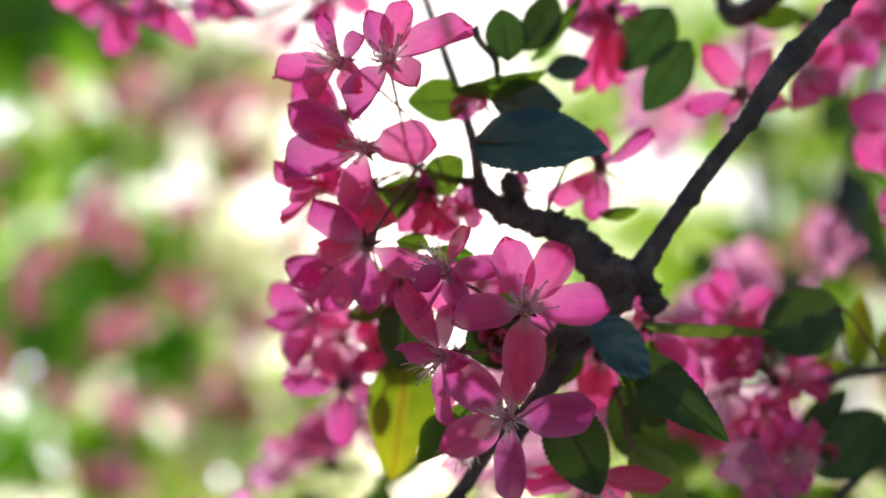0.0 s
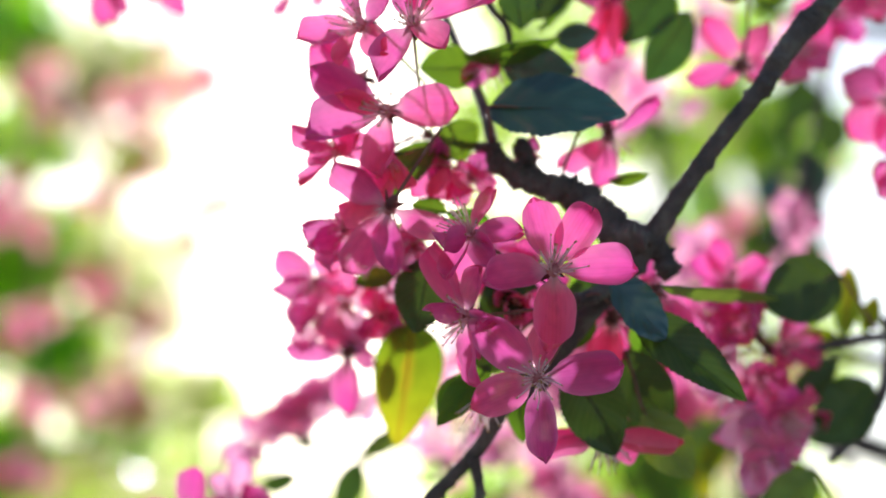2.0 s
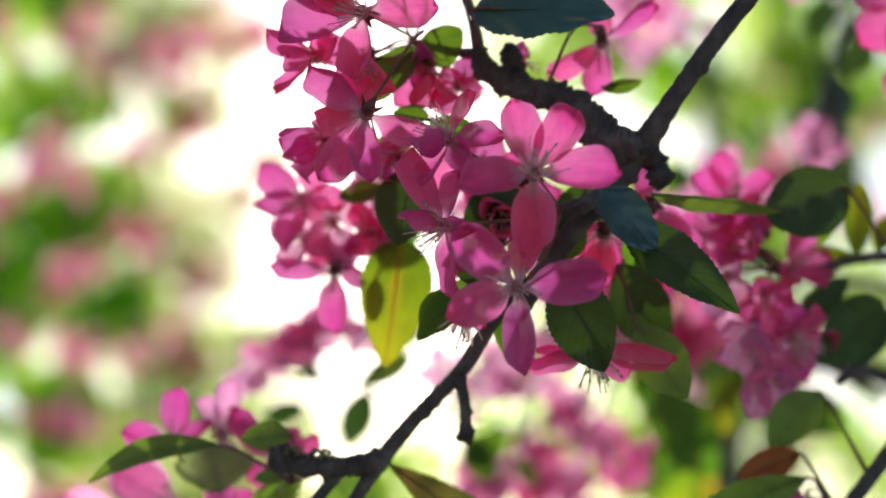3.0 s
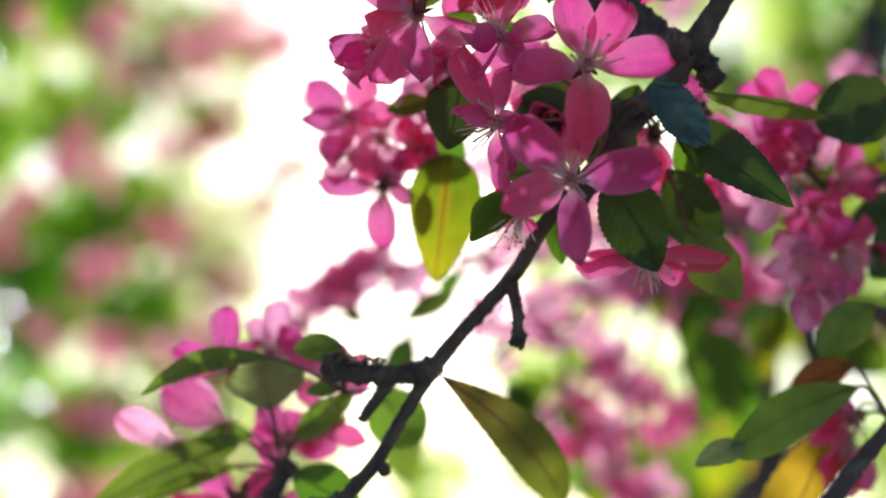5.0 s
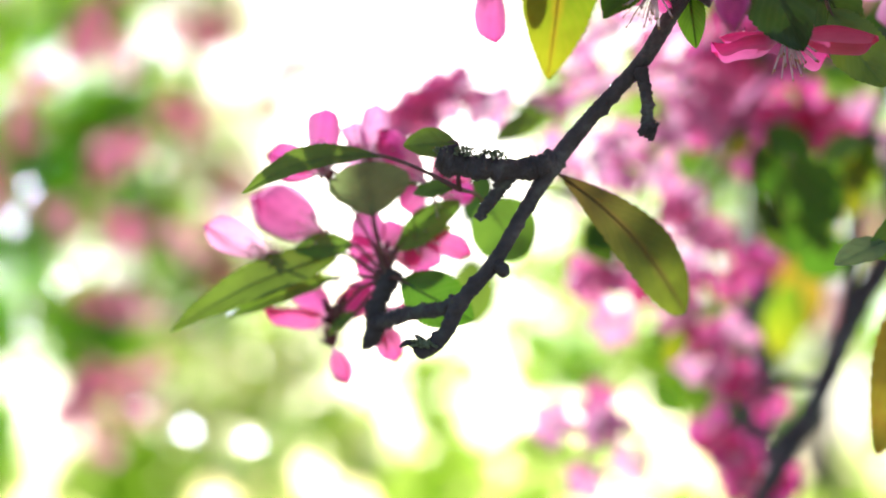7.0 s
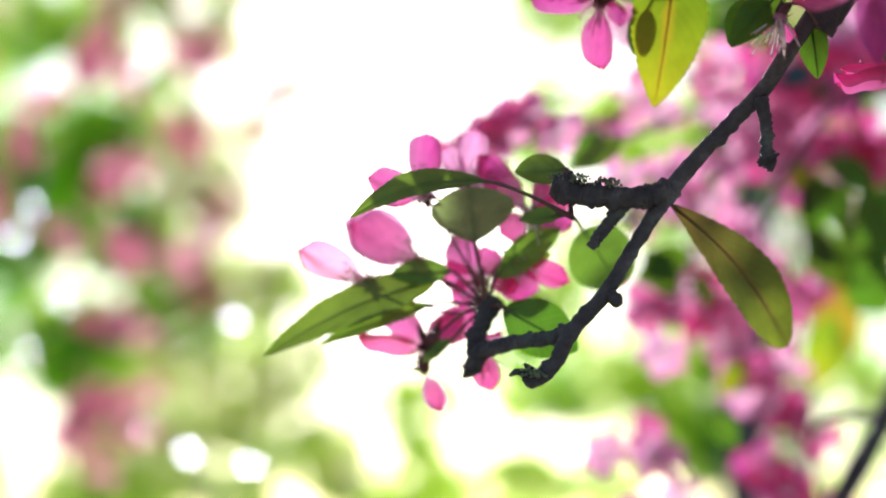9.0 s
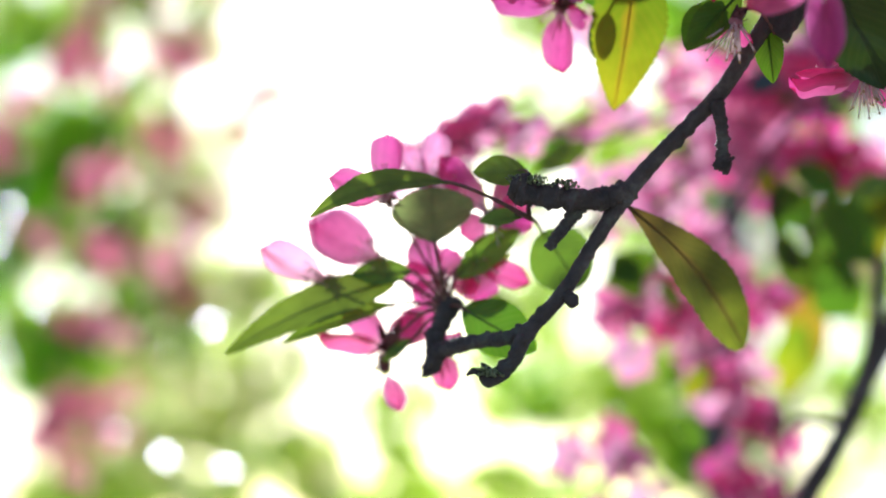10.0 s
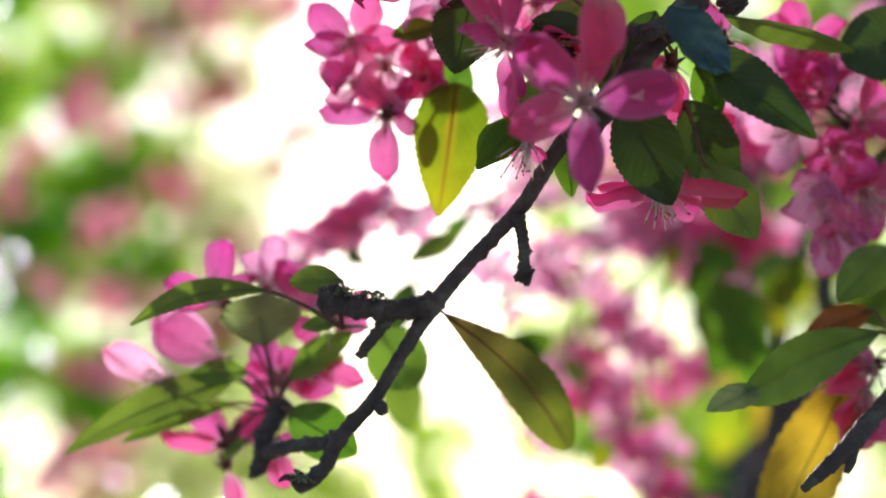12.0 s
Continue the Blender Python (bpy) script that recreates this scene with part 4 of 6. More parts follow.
wood("twig", main, [(0.0100, 0.0420, 1.7709, 0.00289), (0.0061, 0.0460, 1.7772, 0.00290), (0.0045, 0.0480, 1.7846, 0.00269), (0.0037, 0.0500, 1.7895, 0.00158)], 0.42, 12, knobs=12, sides=22, steps=16)
wood("twig", main, [(0.0444, 0.0370, 1.7515, 0.00445), (0.0483, 0.0390, 1.7464, 0.00324), (0.0499, 0.0390, 1.7412, 0.00305), (0.0508, 0.0390, 1.7398, 0.00162)], 0.42, 13, knobs=14, sides=22, steps=16)
wood("twig", main, [(-0.0062, 0.0430, 1.7819, 0.00213), (-0.0078, 0.0550, 1.8015, 0.00185), (-0.0113, 0.0720, 1.8226, 0.00175), (-0.0170, 0.0900, 1.8486, 0.0017), (-0.0234, 0.1050, 1.8749, 0.0016), (-0.0285, 0.1150, 1.8955, 0.0014)], 0.12, 14)
wood("twig", main, [(-0.0003, 0.0450, 1.8192, 0.00107), (-0.0011, 0.0450, 1.8283, 0.00134), (-0.0061, 0.0440, 1.8339, 0.00134), (-0.0084, 0.0430, 1.8390, 0.00178)], 0.20, 15)
wood("spur", main, [(0.0320, 0.0420, 1.7376, 0.00302), (0.0240, 0.0360, 1.7325, 0.00263), (0.0172, 0.0310, 1.7300, 0.00208)], 0.30, 16)
wood("twig", main, [(0.1152, 0.0600, 1.8715, 0.00275), (0.1031, 0.0700, 1.8659, 0.00318), (0.0972, 0.0850, 1.8656, 0.00423), (0.0908, 0.0900, 1.8646, 0.00407), (0.0868, 0.0900, 1.8682, 0.00291), (0.0854, 0.0900, 1.8776, 0.00213)], 0.30, 17)
tufts(main, [(-0.0440, 0.0815, 1.6590, 0.0034), (-0.0548, 0.0805, 1.6590, 0.0036), (-0.0634, 0.0800, 1.6598, 0.0036), (-0.0701, 0.0800, 1.6607, 0.0030)], 420, 0.0008, 3, "grey-green lichen crust")
tufts(main, [(-0.0733, 0.0960, 1.6038, 0.00219), (-0.0790, 0.0980, 1.6057, 0.00186)], 120, 0.0010, 4, "grey-green lichen crust")
tufts(main, [(-0.0054, 0.0550, 1.6972, 0.00231), (-0.0083, 0.0570, 1.6927, 0.00217)], 160, 0.0007, 6, "grey-green lichen crust")
wood("twig", main, [(-0.0069, 0.0430, 1.7844, 0.00160), (-0.0150, 0.0550, 1.7888, 0.00146), (-0.0263, 0.0650, 1.7953, 0.00111)], 0.25, 18)

# upper blossoms
flower(main, (-0.0367, 0.0000, 1.8100), (-0.10, -0.94, 0.32), [(0.0252, 0.0000, 0.0090, 0.0104), (0.0057, -0.0025, 0.0173, 0.0094), (-0.0067, -0.0082, 0.0121, 0.0091), (-0.0100, 0.0000, -0.0196, 0.0101), (0.0086, -0.0107, -0.0159, 0.0097)], stem=(-0.0263, 0.0650, 1.7953))
flower(main, (-0.0520, 0.0120, 1.8133), (-0.72, -0.69, -0.01), [(-0.0054, -0.0074, 0.0134, 0.0083), (-0.0200, 0.0000, -0.0060, 0.0107), (-0.0092, -0.0110, -0.0147, 0.0076), (0.0072, -0.0135, -0.0139, 0.0092), (0.0086, -0.0133, 0.0028, 0.0086)], stem=(-0.0263, 0.0650, 1.7953))
flower(main, (-0.0440, 0.0180, 1.7874), (-0.58, -0.81, -0.08), [(-0.0232, 0.0000, 0.0135, 0.0122), (-0.0240, 0.0000, -0.0102, 0.0139), (0.0222, 0.0000, 0.0004, 0.0132), (-0.0005, 0.0000, -0.0218, 0.0118), (-0.0147, -0.0096, 0.0016, 0.0067)], stem=(-0.0263, 0.0650, 1.7953))
flower(main, (-0.0517, 0.0340, 1.8035), (-0.47, -0.80, -0.37), [(-0.0159, -0.0029, 0.0094, 0.0115), (-0.0163, -0.0078, -0.0063, 0.0125), (-0.0004, -0.0136, -0.0155, 0.0100), (-0.0086, -0.0046, 0.0147, 0.0087)], stem=(-0.0263, 0.0650, 1.7953))
flower(main, (-0.0423, 0.0400, 1.7795), (-0.31, -0.71, -0.63), [(-0.0099, -0.0112, -0.0132, 0.0115), (-0.0175, -0.0031, 0.0065, 0.0106), (-0.0075, 0.0000, -0.0214, 0.0131), (0.0066, -0.0132, -0.0135, 0.0098)], stem=(-0.0263, 0.0650, 1.7953))
flower(main, (-0.0225, 0.0580, 1.7812), (-0.02, -0.75, -0.66), [(-0.0065, -0.0130, -0.0139, 0.0094), (0.0071, -0.0136, -0.0119, 0.0090), (-0.0026, -0.0141, 0.0055, 0.0072)], stem=(-0.0263, 0.0650, 1.7953))
flower(main, (-0.0620, 0.1180, 1.7411), (-0.33, -0.79, -0.52), [(-0.0100, -0.0133, 0.0014, 0.0113), (-0.0042, -0.0111, -0.0155, 0.0121), (0.0088, -0.0129, -0.0112, 0.0121), (0.0032, -0.0115, 0.0113, 0.0109)], kinds=PALE_PETALS)
flower(main, (-0.0354, 0.1000, 1.7595), (-0.18, -0.82, -0.54), [(-0.0080, -0.0133, 0.0049, 0.0117), (-0.0098, -0.0135, -0.0083, 0.0117), (0.0022, -0.0119, -0.0159, 0.0109)], kinds=PALE_PETALS)
flower(main, (-0.0578, 0.0450, 1.7827), (-0.72, -0.63, -0.29), [(-0.0126, -0.0057, -0.0145, 0.0050), (-0.0146, -0.0070, 0.0069, 0.0078), (-0.0087, -0.0144, -0.0045, 0.0088), (0.0056, -0.0152, 0.0012, 0.0088)], stem=(-0.0263, 0.0650, 1.7953))
flower(main, (-0.0426, 0.0220, 1.7568), (-0.33, 0.86, -0.40), [(-0.0162, 0.0000, 0.0161, 0.0126), (-0.0152, 0.0075, 0.0034, 0.0083), (0.0239, 0.0000, -0.0095, 0.0133), (0.0000, 0.0000, -0.0218, 0.0109), (-0.0132, 0.0000, -0.0202, 0.0113)], stem=(-0.0251, 0.0300, 1.7863), label="pink blossom seen from behind with drooping stamens")
flower(main, (-0.0546, 0.0550, 1.7588), (-0.45, -0.74, -0.50), [(-0.0155, -0.0093, -0.0010, 0.0105), (-0.0118, -0.0115, -0.0091, 0.0090), (-0.0044, -0.0099, -0.0170, 0.0126), (0.0101, -0.0116, -0.0125, 0.0108), (0.0026, -0.0152, 0.0034, 0.0090)], stem=(-0.0263, 0.0650, 1.7953))
flower(main, (-0.0186, 0.0120, 1.7460), (-0.62, -0.76, 0.16), [(0.0068, -0.0097, 0.0114, 0.0066), (0.0160, -0.0087, -0.0025, 0.0080), (-0.0081, -0.0140, -0.0101, 0.0073), (-0.0074, -0.0078, -0.0173, 0.0080), (0.0075, -0.0118, -0.0137, 0.0083)], stem=(0.0172, 0.0310, 1.7300))
flower(main, (0.0043, -0.0060, 1.7306), (0.04, -0.98, 0.21), [(-0.0062, 0.0000, 0.0208, 0.0116), (0.0125, 0.0000, 0.0195, 0.0113), (0.0237, 0.0000, -0.0021, 0.0129), (-0.0211, 0.0000, -0.0053, 0.0116), (-0.0021, 0.0000, -0.0244, 0.0122)], stem=(0.0172, 0.0310, 1.7300), label="open pink blossom with long cream stamens")
flower(main, (-0.0002, 0.0000, 1.6990), (-0.30, -0.93, -0.20), [(-0.0163, 0.0020, 0.0172, 0.0124), (-0.0192, -0.0030, -0.0084, 0.0112), (0.0247, 0.0000, 0.0035, 0.0124), (0.0024, 0.0020, -0.0242, 0.0094), (0.0071, 0.0120, 0.0250, 0.0100)], stem=(0.0172, 0.0310, 1.7300), label="wide open pink blossom with five separate petals")
flower(main, (-0.0197, 0.0150, 1.7206), (-0.78, -0.60, -0.17), [(-0.0074, 0.0000, 0.0228, 0.0077), (0.0030, -0.0093, 0.0137, 0.0080), (-0.0101, -0.0135, 0.0027, 0.0080), (0.0025, 0.0000, -0.0213, 0.0067), (0.0095, -0.0140, -0.0043, 0.0066)], stem=(0.0172, 0.0310, 1.7300))
flower(main, (-0.0629, 0.1080, 1.7526), (-0.47, -0.80, -0.37), [(-0.0137, -0.0046, 0.0113, 0.0124), (-0.0153, -0.0092, -0.0047, 0.0087), (-0.0068, -0.0036, -0.0184, 0.0120), (0.0071, -0.0091, 0.0126, 0.0123), (0.0155, -0.0103, -0.0020, 0.0099)])
flower(main, (-0.0526, 0.1120, 1.7457), (0.13, -0.83, -0.54), [(0.0103, -0.0124, 0.0054, 0.0124), (0.0052, -0.0094, -0.0170, 0.0116), (-0.0094, -0.0108, -0.0129, 0.0112), (-0.0088, -0.0129, 0.0050, 0.0100)], kinds=PALE_PETALS)
flower(main, (-0.0516, 0.1100, 1.7279), (-0.25, 0.95, -0.20), [(-0.0229, 0.0000, 0.0018, 0.0084), (0.0108, 0.0136, 0.0008, 0.0097), (0.0012, 0.0000, -0.0215, 0.0108), (-0.0080, 0.0081, 0.0168, 0.0125), (0.0065, 0.0111, 0.0151, 0.0105)])
flower(main, (-0.0398, 0.1150, 1.7481), (0.12, -0.66, -0.74), [(0.0031, -0.0116, -0.0157, 0.0104), (0.0065, -0.0146, 0.0032, 0.0100), (-0.0037, -0.0136, 0.0075, 0.0100)], kinds=PALE_PETALS)
flower(main, (-0.0109, 0.0460, 1.7010), (-0.30, -0.35, -0.89), [(0.0058, 0.0060, -0.0015, 0.0038), (-0.0041, 0.0080, 0.0012, 0.0030)], stem=(0.0037, 0.0560, 1.7018), label="blossom that has lost its petals, pale stamens left")
flower(main, (0.0339, 0.0550, 1.7290), (0.03, 0.94, -0.33), [(-0.0009, 0.0054, -0.0175, 0.0110), (-0.0071, 0.0115, -0.0094, 0.0092), (0.0100, 0.0116, -0.0091, 0.0103), (-0.0031, 0.0153, 0.0088, 0.0092)], stem=(0.0172, 0.0310, 1.7300))
flower(main, (0.0530, 0.0700, 1.7429), (0.19, 0.89, 0.40), [(-0.0019, 0.0128, 0.0172, 0.0091), (0.0111, 0.0127, -0.0093, 0.0110), (-0.0061, 0.0161, 0.0072, 0.0083), (0.0162, 0.0000, -0.0225, 0.0101)])
flower(main, (0.0469, 0.0780, 1.7219), (0.56, 0.82, -0.05), [(0.0160, 0.0096, -0.0053, 0.0126), (0.0147, 0.0127, 0.0023, 0.0088), (-0.0052, 0.0131, -0.0077, 0.0115)])
flower(main, (0.0357, 0.0600, 1.7951), (0.10, 0.70, -0.60), [(0.0172, -0.0040, 0.0136, 0.0084), (0.0011, 0.0060, 0.0176, 0.0081), (-0.0095, 0.0020, -0.0043, 0.0088), (-0.0186, -0.0030, -0.0120, 0.0114), (-0.0040, 0.0040, -0.0163, 0.0103)], stem=(0.0141, 0.0420, 1.7710), label="pink blossom with a dark calyx and long stamens")
flower(main, (0.0890, 0.0760, 1.8289), (0.19, 0.86, 0.47), [(-0.0128, 0.0000, 0.0179, 0.0106), (0.0121, 0.0000, 0.0162, 0.0098), (-0.0197, 0.0000, -0.0067, 0.0083), (-0.0052, 0.0126, -0.0055, 0.0065), (0.0186, 0.0076, -0.0021, 0.0095)], stem=(0.0960, 0.0850, 1.8622), label="pink blossom seen from its dark calyx")
flower(main, (0.1228, 0.1150, 1.8520), (0.13, -0.91, -0.40), [(0.0065, 0.0000, 0.0199, 0.0134), (-0.0094, -0.0086, -0.0181, 0.0129), (0.0151, -0.0057, 0.0050, 0.0133), (0.0087, -0.0094, -0.0147, 0.0120)])
flower(main, (0.1445, 0.1300, 1.8747), (0.13, -0.91, -0.40), [(-0.0133, -0.0096, 0.0077, 0.0136), (0.0049, -0.0111, -0.0161, 0.0136), (-0.0082, -0.0102, -0.0184, 0.0123), (0.0110, -0.0096, 0.0034, 0.0124), (0.0034, 0.0000, 0.0194, 0.0125)])
flower(main, (0.1638, 0.1400, 1.8889), (-0.18, -0.82, -0.54), [(-0.0148, -0.0102, -0.0142, 0.0138), (0.0032, -0.0096, -0.0184, 0.0138), (-0.0066, -0.0105, 0.0100, 0.0125), (0.0082, -0.0120, -0.0001, 0.0125)])
flower(main, (0.0429, 0.0750, 1.8575), (0.05, 0.80, -0.45), [(-0.0043, 0.0040, -0.0274, 0.0098), (0.0042, 0.0080, -0.0233, 0.0106), (-0.0125, 0.0060, -0.0270, 0.0083), (-0.0100, 0.0060, -0.0004, 0.0094), (0.0108, 0.0060, 0.0067, 0.0094)], stem=(0.0960, 0.0850, 1.8622), label="pink blossom hanging from a dark calyx")
flower(main, (0.0370, 0.0800, 1.8590), (0.13, -0.83, -0.54), [(-0.0119, -0.0137, -0.0092, 0.0094), (0.0047, -0.0124, 0.0057, 0.0113), (-0.0094, -0.0119, 0.0057, 0.0113), (0.0082, -0.0137, -0.0098, 0.0113)])
flower(main, (-0.0055, 0.0550, 1.8192), (-0.18, -0.82, -0.54), [(-0.0092, -0.0029, -0.0081, 0.0087), (0.0025, -0.0094, -0.0070, 0.0072), (-0.0051, -0.0089, 0.0003, 0.0072)])
flower(main, (-0.0225, 0.0600, 1.7888), (-0.14, -0.57, -0.81), [(-0.0109, 0.0000, -0.0167, 0.0099), (-0.0030, -0.0113, -0.0171, 0.0084), (-0.0152, -0.0099, -0.0062, 0.0091)])
flower(main, (-0.0118, 0.0620, 1.7801), (-0.18, -0.82, -0.54), [(-0.0096, -0.0120, -0.0129, 0.0098), (0.0037, -0.0146, 0.0037, 0.0087), (-0.0053, -0.0151, 0.0018, 0.0084), (0.0044, -0.0156, -0.0079, 0.0080)])
flower(main, (0.0067, 0.0600, 1.7886), (-0.03, -0.84, -0.55), [(0.0037, -0.0083, -0.0078, 0.0073), (-0.0049, -0.0094, -0.0010, 0.0066), (0.0018, -0.0087, 0.0029, 0.0066)])
for k, (x, z) in enumerate([(-0.0035, 1.7606), (0.0085, 1.7465)]):
    open_flower(main, (x, 0.088, z), (-0.2 + 0.1 * (k % 4), -0.8, -0.5 + 0.25 * (k % 3)), 0.019, 1.2, (0.0172, 0.0310, 1.7300), random.Random(900 + k))

# upper leaves
leaf(main, (-0.0094, 0.0300, 1.7938), (0.0318, 0.0120, 1.7866), 0.0255, LEAF_DARK, (-0.25, -0.85, 0.40), sway=(0.0000, -0.0002, 0.0007), fold=0.12, stalk=(-0.0069, 0.0430, 1.7852), full=0.42, label="dark blue-green leaf")
leaf(main, (-0.0027, 0.0500, 1.8154), (0.0209, 0.0400, 1.8108), 0.0160, LEAF_DARK, (-0.42, -0.75, -0.52), fold=0.10)
leaf(main, (-0.0159, 0.0450, 1.8170), (0.0156, 0.0360, 1.8210), 0.0105, LEAF, (0.02, -0.34, -0.94), bend=0.0011, fold=0.30)
leaf(main, (-0.0094, 0.0550, 1.8166), (-0.0306, 0.0500, 1.8145), 0.0147, LEAF, (0.23, -0.97, -0.06))
leaf(main, (0.0168, 0.0550, 1.8284), (0.0322, 0.0530, 1.8306), 0.0089, LEAF_DARK, (-0.02, -0.82, -0.57))
leaf(main, (0.0031, 0.0400, 1.8255), (0.0006, 0.0360, 1.8430), 0.0142, LEAF_SHADED, (0.22, -0.96, -0.19))
leaf(main, (0.0087, 0.0500, 1.8335), (0.0206, 0.0500, 1.8545), 0.0139, LEAF_SHADED, (0.45, -0.86, -0.25))
leaf(main, (0.0120, 0.0550, 1.8314), (0.0316, 0.0600, 1.8601), 0.0074, LEAF, (0.74, -0.54, -0.41))
leaf(main, (0.0658, 0.0850, 1.8661), (0.0468, 0.0800, 1.8378), 0.0198, LEAF_SHADED, (-0.03, -0.98, 0.20), fold=0.15)
leaf(main, (0.0722, 0.0800, 1.8509), (0.0539, 0.0780, 1.8222), 0.0162, LEAF_SHADED, (0.27, -0.96, -0.11), fold=0.20, label="deep green leaf")
leaf(main, (0.0959, 0.0850, 1.8611), (0.1136, 0.0800, 1.8622), 0.0097, LEAF, (-0.15, -0.68, -0.72))
leaf(main, (-0.0256, 0.0500, 1.7883), (-0.0456, 0.0450, 1.7655), 0.0131, LEAF, (-0.10, -0.95, 0.30), fold=0.30)
leaf(main, (-0.0209, 0.0520, 1.7957), (-0.0152, 0.0500, 1.7819), 0.0168, LEAF, (-0.40, -0.91, -0.03))
leaf(main, (-0.0228, 0.0400, 1.7607), (-0.0338, 0.0450, 1.7648), 0.0083, LEAF, (-0.20, -0.84, 0.51))
leaf(main, (-0.0228, 0.0400, 1.7607), (-0.0079, 0.0450, 1.7600), 0.0079, LEAF, (0.14, -0.54, -0.83))
leaf(main, (-0.0271, 0.0500, 1.7490), (-0.0323, 0.0480, 1.7223), 0.0179, LEAF_SHADED, (-0.14, -0.99, 0.10), fold=0.12, label="dark green leaf in the shade")
leaf(main, (-0.0354, 0.0900, 1.7521), (-0.0507, 0.0900, 1.7485), 0.0090, LEAF, (-0.06, -0.96, 0.27))
# unseen leaf added behind to shade the top of the yellow-green leaf
leaf(main, (-0.0217, 0.1550, 1.7634), (-0.0351, 0.1600, 1.7463), 0.0183, LEAF, (-0.10, -0.97, -0.20))
leaf(main, (-0.0287, 0.1000, 1.7366), (-0.0337, 0.1150, 1.6943), 0.0229, LEAF_YELLOW, (0.06, -0.94, -0.34), bend=0.0008, fold=0.12, full=0.36, label="yellow-green leaf with a reddish midrib, lit from behind")
# unseen small leaf added close behind it to cast a dark blotch
leaf(main, (-0.0374, 0.1183, 1.7286), (-0.0382, 0.1223, 1.7139), 0.0066, LEAF_SHADED, (0.06, -0.94, -0.34), stalk=(-0.0287, 0.1020, 1.7366), blunt=0.55)
leaf(main, (-0.0080, 0.0500, 1.7124), (-0.0261, 0.0420, 1.6912), 0.0099, LEAF, (0.03, -0.94, 0.33))
leaf(main, (0.0271, 0.0200, 1.7346), (0.0443, 0.0240, 1.7164), 0.0159, LEAF_DARK, (0.09, -0.92, 0.35), fold=0.12, blunt=0.5, label="rounded blue-green leaf")
leaf(main, (0.0370, 0.0300, 1.7246), (0.0679, 0.0190, 1.6960), 0.0157, LEAF_SHADED, (-0.10, -0.96, 0.26), full=0.38, label="pointed dark leaf")
leaf(main, (0.0171, 0.0400, 1.7135), (0.0313, 0.0440, 1.6822), 0.0191, LEAF_SHADED, (-0.15, -0.94, -0.32), fold=0.15)
# three dark leaves in the gaps, added to keep the sun off the blossom
leaf(main, (0.0010, 0.0560, 1.7241), (-0.0070, 0.0560, 1.7420), 0.0156, LEAF_SHADED, (0.07, -1.00, 0.03), stalk=(0.0172, 0.0310, 1.7300))
leaf(main, (0.0140, 0.0560, 1.7177), (0.0256, 0.0580, 1.7381), 0.0167, LEAF_SHADED, (-0.02, -0.99, 0.11), stalk=(0.0172, 0.0310, 1.7300))
leaf(main, (-0.0003, 0.0500, 1.7165), (-0.0149, 0.0500, 1.7145), 0.0115, LEAF_SHADED, (-0.01, -1.00, 0.10), stalk=(0.0172, 0.0310, 1.7300))
leaf(main, (0.0387, 0.0620, 1.7201), (0.0585, 0.0800, 1.6970), 0.0190, LEAF_SHADED, (0.29, -0.86, -0.42), sway=(-0.0009, 0.0002, -0.0005), fold=0.16, full=0.50)
leaf(main, (0.0442, 0.0600, 1.7002), (0.0612, 0.0640, 1.6775), 0.0180, LEAF_YOUNG, (0.10, -0.97, 0.20), sway=(-0.0007, 0.0002, -0.0007), fold=0.18, stalk=(0.0395, 0.0620, 1.7194), full=0.50, label="bright green leaf with toothed edge")
leaf(main, (0.0021, 0.0600, 1.7083), (0.0043, 0.0620, 1.6886), 0.0081, LEAF, (-0.39, -0.91, -0.14))
leaf(main, (0.0423, 0.0600, 1.7301), (0.0521, 0.0700, 1.7180), 0.0096, LEAF, (-0.03, -0.76, -0.65))
leaf(main, (0.0467, 0.0700, 1.7205), (0.0556, 0.0750, 1.7390), 0.0100, LEAF, (0.48, -0.88, 0.01))
leaf(main, (0.0432, 0.0200, 1.7319), (0.0965, 0.0730, 1.7411), 0.0099, LEAF_YOUNG, (0.25, -0.09, -0.96), bend=-0.0011, fold=0.35, label="narrow leaf seen edge on")
leaf(main, (0.1234, 0.0850, 1.7530), (0.0933, 0.0780, 1.7405), 0.0233, LEAF_SHADED, (0.22, -0.98, 0.02), fold=0.10, stalk=(0.1408, 0.1000, 1.7369), full=0.50, blunt=0.5, label="broad rounded green leaf")
leaf(main, (0.0344, 0.0550, 1.7772), (0.0473, 0.0520, 1.7789), 0.0068, LEAF, (0.02, -0.42, -0.91))
flower(main, (0.0300, 0.0550, 1.6896), (0.10, -0.28, -0.95), [(-0.0211, 0.0040, -0.0004, 0.0040), (-0.0166, 0.0100, 0.0050, 0.0036), (0.0240, -0.0040, 0.0033, 0.0075), (0.0127, 0.0080, -0.0011, 0.0075), (-0.0061, 0.0250, 0.0110, 0.0080)], stem=(0.0171, 0.0550, 1.7069), label="dark pink blossom seen from the side with stamens hanging down")
flower(main, (0.0008, 0.0600, 1.7357), (-0.04, -0.85, -0.52), [(-0.0066, -0.0105, 0.0029, 0.0078), (0.0039, -0.0114, -0.0002, 0.0078), (-0.0044, -0.0107, -0.0112, 0.0085), (0.0065, -0.0100, -0.0081, 0.0078)])
flower(main, (-0.0392, 0.1120, 1.7412), (-0.20, -0.83, -0.51), [(-0.0055, -0.0080, 0.0091, 0.0094), (0.0048, -0.0112, 0.0035, 0.0105), (0.0007, -0.0113, -0.0124, 0.0097), (-0.0078, -0.0115, -0.0078, 0.0086), (0.0081, -0.0112, -0.0057, 0.0075)])
